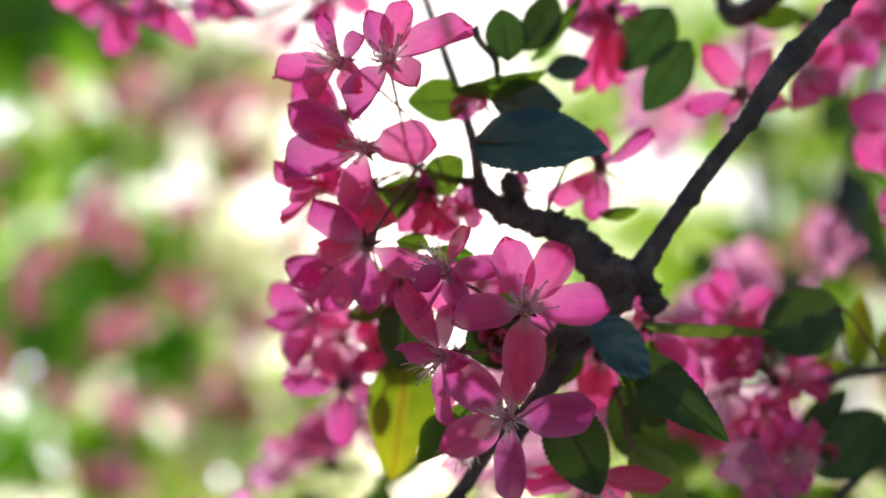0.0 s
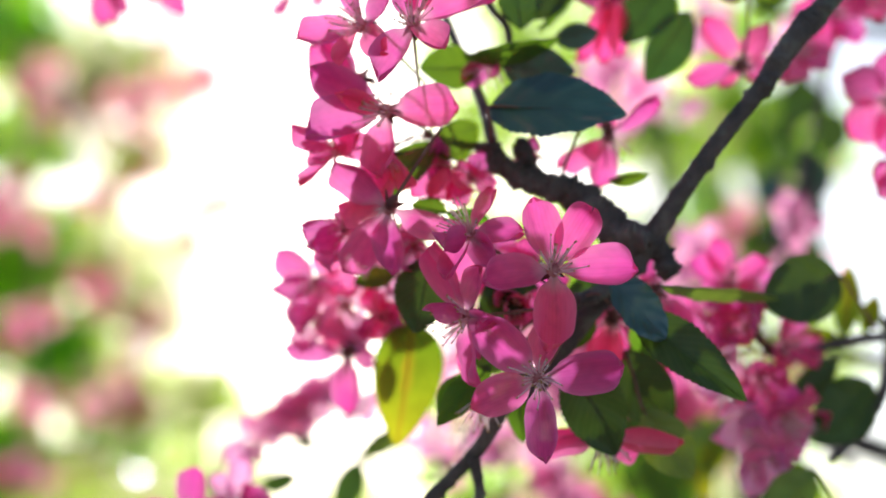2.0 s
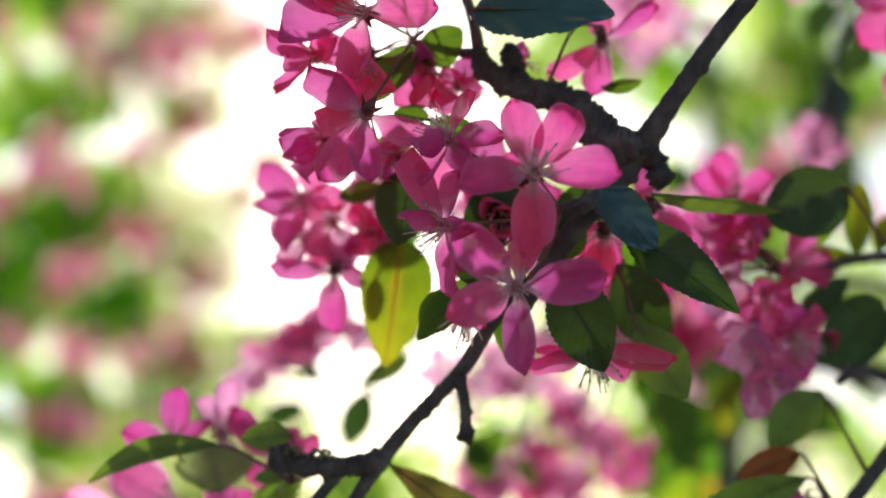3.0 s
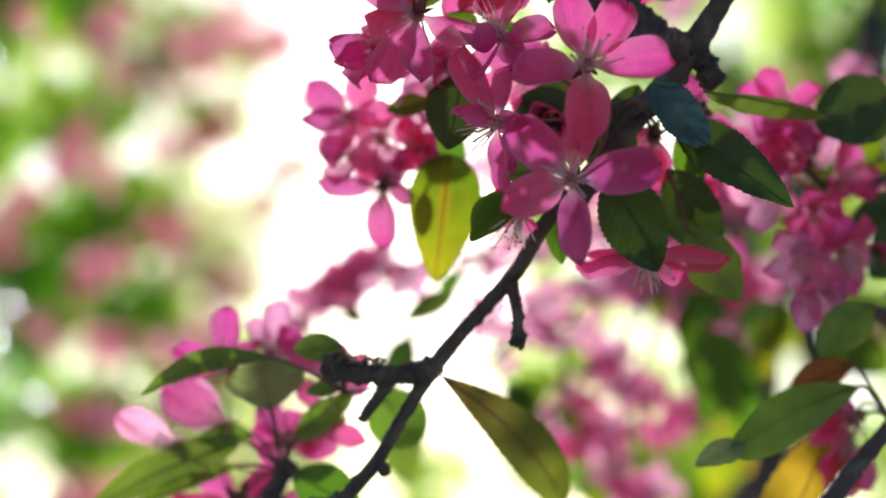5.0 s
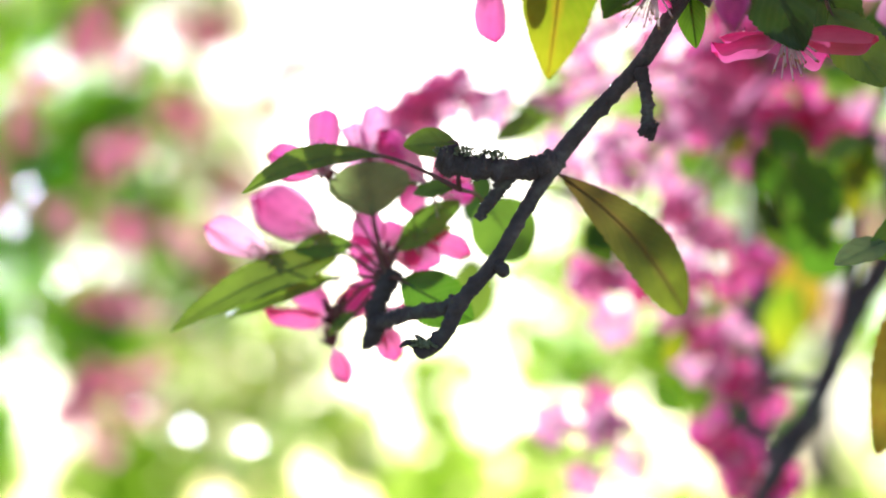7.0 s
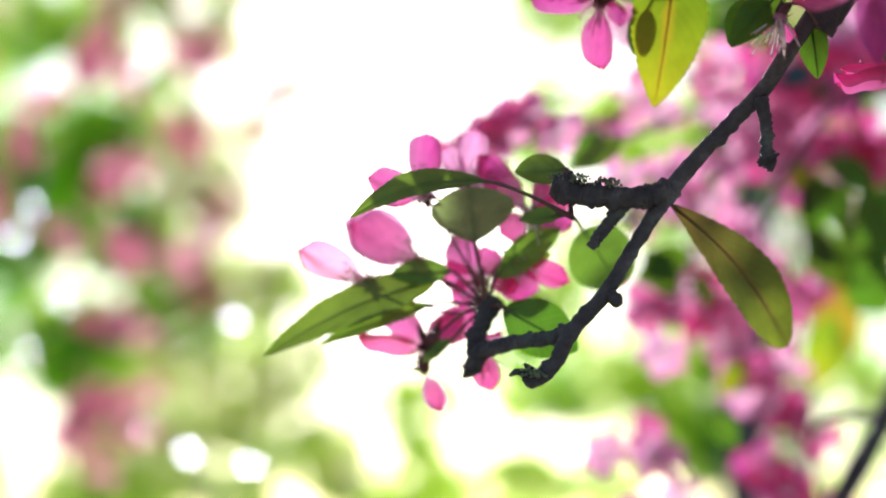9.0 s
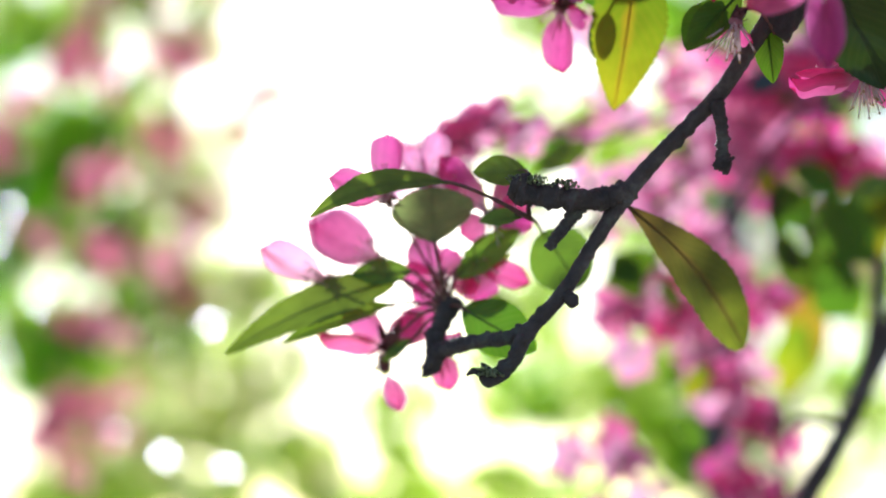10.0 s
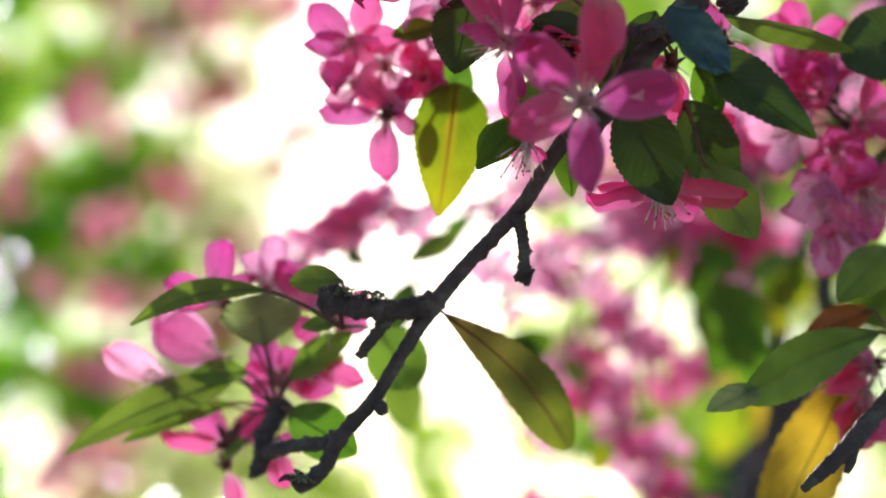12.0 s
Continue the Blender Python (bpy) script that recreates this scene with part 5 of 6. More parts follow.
flower(main, (-0.0135, 0.0500, 1.7275), (-0.34, -0.80, -0.49), [(-0.0041, -0.0051, -0.0181, 0.0057), (0.0014, -0.0112, -0.0155, 0.0060)], stamens=False)
leaf(main, (-0.0137, 0.0520, 1.7097), (-0.0245, 0.0500, 1.6946), 0.0107, LEAF, (-0.14, -0.96, 0.23))
flower(main, (-0.0315, 0.0600, 1.7548), (-0.04, -0.85, -0.52), [(-0.0063, -0.0124, -0.0114, 0.0084), (0.0043, -0.0131, -0.0097, 0.0084), (-0.0097, -0.0115, 0.0002, 0.0101), (-0.0006, -0.0113, 0.0061, 0.0101)])
leaf(main, (0.0093, 0.0550, 1.7397), (-0.0086, 0.0550, 1.7421), 0.0083, LEAF_SHADED, (0.02, -0.99, 0.12))
leaf(main, (0.0086, 0.0600, 1.7511), (-0.0043, 0.0620, 1.7393), 0.0095, LEAF_YOUNG, (-0.22, -0.97, 0.08))
leaf(main, (0.0286, 0.0500, 1.7445), (0.0214, 0.0550, 1.7255), 0.0125, LEAF_SHADED, (-0.37, -0.92, -0.11))
leaf(main, (-0.0265, 0.0750, 1.7656), (-0.0398, 0.0750, 1.7566), 0.0112, LEAF, (-0.10, -0.98, 0.15))

# lower blossoms
flower(main, (-0.1073, 0.1570, 1.6506), (-0.45, -0.86, 0.25), [(-0.0246, -0.0020, 0.0136, 0.0165), (-0.0228, 0.0030, 0.0142, 0.0170)], stem=(-0.0864, 0.1350, 1.6316), label="deep pink blossom with broad cupped petals", kinds=PALE_PETALS)
flower(main, (-0.1244, 0.1550, 1.6435), (-0.47, -0.85, 0.24), [(-0.0239, 0.0000, 0.0105, 0.0115)], stem=(-0.0864, 0.1350, 1.6316), label="pale pink blossom against the bright sky", kinds=PALE_PETALS)
flower(main, (-0.1070, 0.1350, 1.6692), (-0.30, -0.93, 0.10), [(0.0019, 0.0020, 0.0198, 0.0110), (-0.0184, 0.0000, 0.0051, 0.0096), (-0.0141, -0.0040, -0.0055, 0.0074), (0.0115, 0.0060, 0.0109, 0.0072)], stem=(-0.0864, 0.1350, 1.6316), label="pink blossom behind an arching leaf")
flower(main, (-0.0921, 0.1500, 1.6753), (0.05, -0.95, 0.2), [(0.0031, 0.0000, 0.0192, 0.0096), (-0.0077, 0.0060, 0.0124, 0.0076), (0.0103, 0.0060, 0.0036, 0.0086), (0.0026, 0.0040, -0.0114, 0.0098)], stem=(-0.0864, 0.1350, 1.6316), kinds=PALE_PETALS)
flower(main, (-0.0718, 0.1400, 1.6639), (0.10, -0.93, -0.35), [(-0.0165, 0.0000, 0.0197, 0.0101), (0.0142, 0.0040, 0.0099, 0.0077), (-0.0090, 0.0020, -0.0051, 0.0097), (0.0084, 0.0080, 0.0135, 0.0084), (0.0151, 0.0060, -0.0009, 0.0084)], stem=(-0.0648, 0.0900, 1.6525))
flower(main, (-0.0871, 0.1580, 1.6448), (-0.06, -0.87, -0.49), [(-0.0090, 0.0020, 0.0157, 0.0125), (0.0047, 0.0040, 0.0099, 0.0097), (-0.0118, 0.0060, 0.0041, 0.0100), (-0.0081, 0.0020, -0.0063, 0.0100)], stem=(-0.0864, 0.1350, 1.6316), label="lilac-pink blossom in the shade of the leaves")
flower(main, (-0.0764, 0.1500, 1.6505), (0.25, -0.90, -0.30), [(0.0186, 0.0000, -0.0070, 0.0086), (0.0029, 0.0040, -0.0126, 0.0129), (-0.0047, 0.0040, -0.0095, 0.0098), (0.0116, 0.0080, 0.0109, 0.0081)], stem=(-0.0864, 0.1350, 1.6316))
flower(main, (-0.1038, 0.1630, 1.6224), (-0.12, 0.92, -0.30), [(-0.0242, 0.0000, 0.0035, 0.0084), (-0.0149, 0.0040, 0.0172, 0.0111), (0.0153, 0.0020, 0.0142, 0.0122), (0.0118, 0.0080, 0.0164, 0.0106)], stem=(-0.0864, 0.1350, 1.6316), label="drooping blossom with a round dark calyx", cup=1.7)
flower(main, (-0.1051, 0.1640, 1.6143), (0.21, -0.63, -0.75), [(0.0056, 0.0000, -0.0132, 0.0072), (0.0050, 0.0015, -0.0122, 0.0060)], stem=(-0.1027, 0.1600, 1.6227), label="closed pink bud hanging on a thin stalk", stamens=False, kinds=PALE_PETALS)
flower(main, (-0.0875, 0.1500, 1.6201), (0.06, 0.92, -0.38), [(0.0037, 0.0040, -0.0122, 0.0091), (-0.0033, 0.0060, -0.0056, 0.0069), (0.0068, 0.0080, 0.0063, 0.0074)], stem=(-0.0864, 0.1350, 1.6316))

# lower leaves
leaf(main, (-0.0886, 0.1000, 1.6655), (-0.1315, 0.0970, 1.6529), 0.0097, LEAF_YOUNG, (-0.09, -0.86, 0.50), sway=(-0.0011, -0.0007, 0.0042), stalk=(-0.0648, 0.0900, 1.6525), full=0.50)
leaf(main, (-0.0909, 0.1300, 1.6525), (-0.0930, 0.1180, 1.6678), 0.0255, LEAF_UNDER, (0.05, -0.79, -0.61), fold=0.06, stalk=(-0.0864, 0.1350, 1.6316), full=0.64, blunt=0.5, label="oval grey-green leaf")
leaf(main, (-0.0650, 0.0950, 1.6684), (-0.0817, 0.0920, 1.6668), 0.0096, LEAF_YOUNG, (0.16, -0.97, 0.17), stalk=(-0.0648, 0.0900, 1.6525))
leaf(main, (-0.0651, 0.1050, 1.6563), (-0.0783, 0.1100, 1.6557), 0.0067, LEAF_YOUNG, (-0.33, -0.82, 0.46), stalk=(-0.0648, 0.0900, 1.6525))
leaf(main, (-0.0833, 0.1400, 1.6425), (-0.0613, 0.1400, 1.6595), 0.0109, LEAF_YOUNG, (0.32, -0.85, -0.41), sway=(-0.0011, -0.0002, 0.0014), fold=0.40, stalk=(-0.0864, 0.1350, 1.6316))
leaf(main, (-0.0815, 0.1500, 1.6466), (-0.0633, 0.1500, 1.6528), 0.0073, LEAF_YOUNG, (0.24, -0.65, -0.72), stalk=(-0.0864, 0.1350, 1.6316))
leaf(main, (-0.0526, 0.1500, 1.6612), (-0.0388, 0.1550, 1.6428), 0.0212, LEAF_YOUNG, (-0.12, -0.93, -0.34), fold=0.10, stalk=(-0.0648, 0.0900, 1.6525), blunt=0.5, label="rounded bright green leaf")
leaf(main, (-0.0822, 0.1250, 1.6301), (-0.0590, 0.1200, 1.6161), 0.0172, LEAF, (-0.19, -0.98, 0.04), fold=0.10, stalk=(-0.0864, 0.1350, 1.6316))
leaf(main, (-0.1025, 0.1480, 1.6432), (-0.1594, 0.1520, 1.6173), 0.0128, LEAF_YOUNG, (-0.16, -0.98, 0.15), sway=(-0.0012, -0.0004, 0.0026), stalk=(-0.0864, 0.1350, 1.6316), full=0.38, label="long pointed green leaf with toothed edge")
leaf(main, (-0.0972, 0.1470, 1.6458), (-0.1180, 0.1490, 1.6447), 0.0092, LEAF_YOUNG, (-0.02, -0.97, 0.24), stalk=(-0.0864, 0.1350, 1.6316))
leaf(main, (-0.1030, 0.1520, 1.6355), (-0.1404, 0.1530, 1.6218), 0.0083, LEAF_YOUNG, (-0.24, -0.81, 0.54), sway=(-0.0003, -0.0001, 0.0007), stalk=(-0.0864, 0.1350, 1.6316))
leaf(main, (-0.0967, 0.1500, 1.6233), (-0.1065, 0.1600, 1.6169), 0.0049, LEAF_YOUNG, (-0.75, -0.65, 0.13), stalk=(-0.0864, 0.1350, 1.6316))
leaf(main, (-0.0332, 0.1000, 1.6598), (0.0126, 0.1360, 1.6201), 0.0178, LEAF_BRONZE, (0.36, -0.86, -0.36), sway=(0.0030, -0.0004, 0.0028), fold=0.20, stalk=(-0.0351, 0.0880, 1.6597), full=0.66, blunt=0.54, label="long bronze-green leaf hanging from the branch")
leaf(main, (-0.0172, 0.2700, 1.7249), (-0.0407, 0.2600, 1.7093), 0.0101, LEAF_YOUNG, (0.26, -0.94, 0.21))

# ---- blurred neighbours: sprays of the same tree ----
upper_spray = thing("blossom_spray", (-0.20, 0.20, 2.18), "pink blossom spray hanging from the limb above", "branch", "blossom sprays")
wood("twig", upper_spray, [(-0.2000, 0.2000, 2.1800, 0.0050), (-0.0901, 0.1900, 1.9584, 0.00103), (-0.1052, 0.1600, 1.9072, 0.00098), (-0.0966, 0.1500, 1.8856, 0.00096), (-0.1195, 0.1490, 1.8896, 0.00096), (-0.1420, 0.1490, 1.8855, 0.00096), (-0.1610, 0.1500, 1.8966, 0.00075)], 0.15, 21)
wood("twig", upper_spray, [(-0.1404, 0.1520, 1.9075, 0.00100), (-0.1097, 0.1520, 1.8957, 0.00100), (-0.0931, 0.1520, 1.8876, 0.00100), (-0.0792, 0.1520, 1.8920, 0.00090), (-0.0675, 0.1520, 1.8963, 0.00080), (-0.0559, 0.1520, 1.9048, 0.00070)], 0.15, 24)
flower(upper_spray, (-0.1484, 0.1500, 1.8943), (0.03, 0.90, -0.35), [(-0.0269, 0.0000, 0.0028, 0.0147), (-0.0176, 0.0060, -0.0045, 0.0103), (0.0003, 0.0000, -0.0259, 0.0127), (0.0090, 0.0060, -0.0183, 0.0067), (-0.0121, 0.0040, 0.0146, 0.0123)], stem=(-0.1195, 0.1490, 1.8896))
flower(upper_spray, (-0.1349, 0.1520, 1.8970), (-0.02, -0.80, -0.50), [(0.0176, 0.0000, -0.0231, 0.0091), (0.0055, 0.0060, -0.0145, 0.0095), (-0.0059, 0.0040, -0.0116, 0.0103), (-0.0094, 0.0040, 0.0096, 0.0119), (0.0130, 0.0040, 0.0057, 0.0088)], stem=(-0.1195, 0.1490, 1.8896))
flower(upper_spray, (-0.1080, 0.1600, 1.9038), (-0.03, -0.85, -0.50), [(-0.0094, 0.0000, -0.0156, 0.0117), (0.0055, 0.0040, -0.0146, 0.0113), (0.0141, 0.0020, -0.0147, 0.0073), (-0.0127, 0.0040, 0.0050, 0.0121), (0.0091, 0.0040, 0.0097, 0.0101)])
flower(upper_spray, (-0.0719, 0.1540, 1.9027), (-0.60, -0.60, -0.40), [(-0.0169, 0.0000, -0.0035, 0.0060), (-0.0077, 0.0040, 0.0082, 0.0072)])
flower(upper_spray, (-0.0605, 0.1540, 1.8984), (-0.17, -0.80, -0.55), [(-0.0030, 0.0000, -0.0188, 0.0092), (0.0153, 0.0040, -0.0045, 0.0100), (0.0129, 0.0040, 0.0082, 0.0092), (-0.0083, 0.0060, -0.0094, 0.0068)])
flower(upper_spray, (-0.0725, 0.1560, 1.8872), (-0.60, -0.60, -0.60), [(-0.0078, 0.0000, -0.0133, 0.0036), (-0.0050, 0.0040, -0.0106, 0.0028)], stem=(-0.0699, 0.1520, 1.8953), stamens=False, label="half-open pink bud on a thin stalk")
leaf(upper_spray, (-0.1381, 0.1500, 1.8946), (-0.1616, 0.1500, 1.9066), 0.0131, LEAF, (-0.03, -1.00, -0.06))

side_spray = thing("blossom_spray", (0.8230, 0.4000, 1.7000), "crowded magenta-pink blossoms and leaves beside the branch", "branch", "blossom sprays")
wood("branch", side_spray, [(0.8230, 0.4000, 1.7000, 0.0090), (0.4500, 0.2600, 1.7050, 0.0060), (0.1942, 0.1700, 1.7509, 0.00243), (0.1615, 0.1400, 1.7426, 0.00211), (0.1368, 0.1300, 1.7378, 0.00187), (0.1151, 0.1300, 1.7316, 0.00145), (0.0995, 0.1250, 1.7412, 0.00103)], 0.25, 22)
wood("twig", side_spray, [(0.1615, 0.1400, 1.7426, 0.00190), (0.1526, 0.1300, 1.7171, 0.00228), (0.1374, 0.1250, 1.6995, 0.00206), (0.1272, 0.1200, 1.6907, 0.00122)], 0.25, 23)
open_flower(side_spray, (0.0917, 0.1150, 1.7561), (-0.25, -0.80, 0.25), 0.0175, 1.15, (0.1151, 0.1300, 1.7316), random.Random(200), True)
open_flower(side_spray, (0.0962, 0.1100, 1.7383), (-0.75, -0.80, 0.00), 0.0175, 0.80, (0.1151, 0.1300, 1.7316), random.Random(201), True)
open_flower(side_spray, (0.0896, 0.1200, 1.7296), (-1.00, -0.80, -0.50), 0.0175, 1.30, (0.1151, 0.1300, 1.7316), random.Random(202), True, PALE_PETALS)
open_flower(side_spray, (0.1019, 0.1200, 1.7234), (0.00, -0.80, -0.75), 0.0175, 0.95, (0.1151, 0.1300, 1.7316), random.Random(203), True)
open_flower(side_spray, (0.1153, 0.1300, 1.7359), (0.50, -0.80, 0.25), 0.0175, 1.15, (0.1151, 0.1300, 1.7316), random.Random(204), True)
open_flower(side_spray, (0.0960, 0.1150, 1.7081), (-0.25, -0.80, -1.00), 0.0175, 0.80, (0.1151, 0.1300, 1.7316), random.Random(205), True, PALE_PETALS)
open_flower(side_spray, (0.1115, 0.1200, 1.7069), (0.50, -0.80, -1.00), 0.0175, 1.30, (0.1151, 0.1300, 1.7316), random.Random(206), True)
open_flower(side_spray, (0.1074, 0.1300, 1.7509), (0.00, -0.80, 0.75), 0.0175, 1.15, (0.1151, 0.1300, 1.7316), random.Random(208), True)
open_flower(side_spray, (0.0986, 0.1200, 1.6965), (0.00, -0.80, -1.25), 0.0175, 0.80, (0.1151, 0.1300, 1.7316), random.Random(209), True, PALE_PETALS)
open_flower(side_spray, (0.0870, 0.1250, 1.7453), (-0.75, -0.80, 0.50), 0.0175, 1.30, (0.1151, 0.1300, 1.7316), random.Random(210), True)
leaf(side_spray, (0.1497, 0.1300, 1.7224), (0.1214, 0.1200, 1.6978), 0.0217, LEAF_SHADED, (0.20, -0.97, 0.16))
leaf(side_spray, (0.1364, 0.1300, 1.7318), (0.1152, 0.1300, 1.7114), 0.0106, LEAF_SHADED, (-0.13, -0.98, 0.13))
leaf(side_spray, (0.1272, 0.1300, 1.7599), (0.1194, 0.1400, 1.7709), 0.0089, LEAF, (-0.27, -0.80, 0.54))
leaf(side_spray, (0.1268, 0.1400, 1.7444), (0.1375, 0.1500, 1.7734), 0.0136, LEAF_YELLOW, (0.48, -0.87, 0.12))
leaf(side_spray, (0.1431, 0.1400, 1.7417), (0.1453, 0.1340, 1.7694), 0.0103, LEAF_YELLOW, (-0.2, -0.95, 0.1))
leaf(side_spray, (0.1426, 0.1350, 1.7397), (0.1218, 0.1290, 1.7424), 0.0046, LEAF_YELLOW, (0.1, -0.9, -0.4))
leaf(side_spray, (0.1378, 0.1350, 1.7311), (0.1123, 0.1290, 1.7148), 0.0057, LEAF_YELLOW, (0.0, -0.9, -0.4))
leaf(side_spray, (0.1480, 0.2200, 1.7184), (0.1231, 0.2140, 1.6974), 0.0127, LEAF_YELLOW, (0.1, -0.95, -0.1))
leaf(side_spray, (0.1551, 0.1500, 1.7459), (0.1591, 0.1440, 1.7601), 0.0078, LEAF_YELLOW, (-0.2, -0.95, 0.1))

edge_spray = thing("blossom_spray", (0.7950, 0.3780, 2.0400), "pink blossoms at the end of a thin twig", "branch", "blossom sprays")
wood("twig", edge_spray, [(0.7950, 0.3780, 2.0400, 0.0060), (0.4000, 0.2200, 1.9500, 0.0040), (0.1896, 0.1200, 1.8574, 0.00143), (0.1640, 0.1000, 1.8358, 0.00118), (0.1510, 0.0950, 1.8239, 0.00098)], 0.15, 24)
flower(edge_spray, (0.1514, 0.0950, 1.8232), (-0.35, -0.91, -0.24), [(-0.0175, 0.0000, 0.0098, 0.0145), (-0.0154, 0.0000, -0.0127, 0.0164), (0.0002, 0.0000, -0.0222, 0.0137), (0.0093, -0.0102, 0.0049, 0.0136), (0.0010, 0.0000, 0.0217, 0.0117)], stem=(0.1640, 0.1000, 1.8358))
flower(edge_spray, (0.1530, 0.1000, 1.7982), (-0.17, -0.74, -0.65), [(-0.0154, -0.0102, -0.0121, 0.0086), (-0.0144, -0.0137, -0.0000, 0.0117), (-0.0023, -0.0105, -0.0179, 0.0117), (0.0082, -0.0126, -0.0036, 0.0117)], stem=(0.1640, 0.1000, 1.8358))
wood("twig", edge_spray, [(0.1510, 0.0950, 1.8239, 0.00098), (0.1559, 0.1000, 1.8114, 0.00079), (0.1530, 0.1000, 1.7993, 0.00069)], 0.15, 25)

low_spray = thing("leafy_twig", (0.8300, 0.4040, 1.6200), "dark twig with green and amber leaves and pink petals", "branch", "blossom sprays")
wood("twig", low_spray, [(0.8300, 0.4040, 1.6200, 0.0090), (0.5000, 0.2700, 1.8500, 0.0065), (0.2500, 0.1500, 1.7900, 0.0045), (0.1700, 0.1150, 1.7000, 0.0032), (0.1314, 0.1000, 1.6568, 0.00259), (0.1111, 0.0900, 1.6364, 0.00272), (0.0983, 0.0830, 1.6242, 0.00304), (0.0898, 0.0800, 1.6152, 0.00285), (0.0817, 0.0790, 1.6080, 0.00213), (0.0760, 0.0790, 1.6031, 0.00124)], 0.25, 26)
wood("twig", low_spray, [(0.0926, 0.0800, 1.6170, 0.00196), (0.0913, 0.0800, 1.6116, 0.00160), (0.0900, 0.0800, 1.6084, 0.00089)], 0.20, 27)
leaf(low_spray, (0.1093, 0.1000, 1.6553), (0.0600, 0.0870, 1.6312), 0.0175, LEAF_YOUNG, (0.36, -0.90, -0.23), sway=(-0.0010, -0.0004, 0.0024), fold=0.20, stalk=(0.1170, 0.0950, 1.6427), full=0.62, blunt=0.6, label="green leaf with a curled tip")
# pale underside colour also stands in for the sky's sheen on the tip
leaf(low_spray, (0.0650, 0.0865, 1.6350), (0.0478, 0.0820, 1.6269), 0.0105, LEAF_UNDER, (-0.10, -0.75, 0.60), fold=0.10, full=0.42, label="pale curled leaf tip in the sky light")
leaf(low_spray, (0.1100, 0.1100, 1.6646), (0.0883, 0.1150, 1.6568), 0.0109, LEAF_RED, (-0.30, -0.93, 0.23), stalk=(0.1170, 0.0950, 1.6427))
leaf(low_spray, (0.1135, 0.1400, 1.6511), (0.0786, 0.1500, 1.5731), 0.0239, LEAF_AMBER, (-0.18, -0.98, -0.04), sway=(-0.0025, -0.0001, 0.0010), fold=0.15, stalk=(0.1260, 0.1200, 1.6490), label="amber-yellow leaf with a red midrib")
leaf(low_spray, (0.1177, 0.1100, 1.6864), (0.0970, 0.1050, 1.6667), 0.0150, LEAF_YOUNG, (-0.18, -0.97, 0.15), stalk=(0.1300, 0.1000, 1.6560), label="green leaf beside the reddened one")
flower(low_spray, (0.1149, 0.1300, 1.6481), (-0.48, -0.81, -0.34), [(-0.0231, 0.0000, 0.0011, 0.0086), (-0.0181, -0.0017, 0.0079, 0.0078), (-0.0107, -0.0114, 0.0102, 0.0096), (-0.0172, -0.0086, -0.0091, 0.0077)], stem=(0.1170, 0.0950, 1.6427))
flower(low_spray, (0.1155, 0.1400, 1.6415), (-0.18, -0.67, -0.72), [(-0.0096, 0.0000, -0.0201, 0.0139), (-0.0159, -0.0105, -0.0093, 0.0118), (0.0022, -0.0082, -0.0171, 0.0118)], stem=(0.1170, 0.0950, 1.6427))

back_spray = thing("blossom_spray", (0.6200, 0.5000, 1.6200), "hanging mass of pink blossoms on dark wood", "branch", "blossom sprays")
wood("twig", back_spray, [(0.1880, 0.4300, 1.7887, 0.00227), (0.1695, 0.4250, 1.7530, 0.00282), (0.1614, 0.4200, 1.7245, 0.00308), (0.1586, 0.4200, 1.7007, 0.00336), (0.1537, 0.4150, 1.6763, 0.00334), (0.1458, 0.4100, 1.6466, 0.00304)], 0.28, 65)
wood("twig", back_spray, [(0.1348, 0.4100, 1.6224, 0.00249), (0.1139, 0.4120, 1.6242, 0.00194), (0.1030, 0.4150, 1.6192, 0.00125)], 0.20, 66)
wood("branch", back_spray, [(0.6200, 0.5000, 1.6200, 0.0120), (0.2350, 0.4600, 1.7536, 0.00676), (0.1892, 0.4400, 1.7019, 0.00631), (0.1599, 0.4200, 1.6655, 0.00588), (0.1441, 0.4100, 1.6409, 0.00553), (0.1317, 0.4100, 1.6153, 0.00526), (0.1094, 0.4000, 1.5840, 0.00492), (0.0948, 0.4000, 1.5621, 0.00328)], 0.28, 31)
wood("branch", back_spray, [(0.2729, 0.5000, 1.7376, 0.00321), (0.2206, 0.5200, 1.7728, 0.00295), (0.1525, 0.5200, 1.7834, 0.00263), (0.0876, 0.5000, 1.7790, 0.00193), (0.0425, 0.4600, 1.7633, 0.00138), (0.0066, 0.4200, 1.7237, 0.00103)], 0.20, 32)
wood("twig", back_spray, [(0.1353, 0.5200, 1.7835, 0.00197), (0.1096, 0.5200, 1.7422, 0.00164), (0.1039, 0.5200, 1.6882, 0.00131), (0.1115, 0.5200, 1.6355, 0.00098)], 0.20, 33)
wood("twig", back_spray, [(0.0876, 0.5000, 1.7790, 0.00145), (0.0601, 0.4800, 1.7348, 0.00126), (0.0556, 0.4800, 1.6960, 0.00094)], 0.20, 34)
cluster(back_spray, (0.0780, 0.5000, 1.7892), (0.019, 0.030, 0.013), 4, (0, -0.8, -0.35), 300, 0.0155)
cluster(back_spray, (0.0516, 0.4600, 1.7504), (0.012, 0.030, 0.012), 3, (0, -0.8, -0.35), 301, 0.0155)
cluster(back_spray, (0.1167, 0.5500, 1.7833), (0.020, 0.030, 0.014), 4, (0, -0.8, -0.35), 302, 0.0165, kinds=PETALS)
cluster(back_spray, (0.0727, 0.4800, 1.7250), (0.016, 0.030, 0.016), 5, (0, -0.8, -0.35), 303, 0.0155)
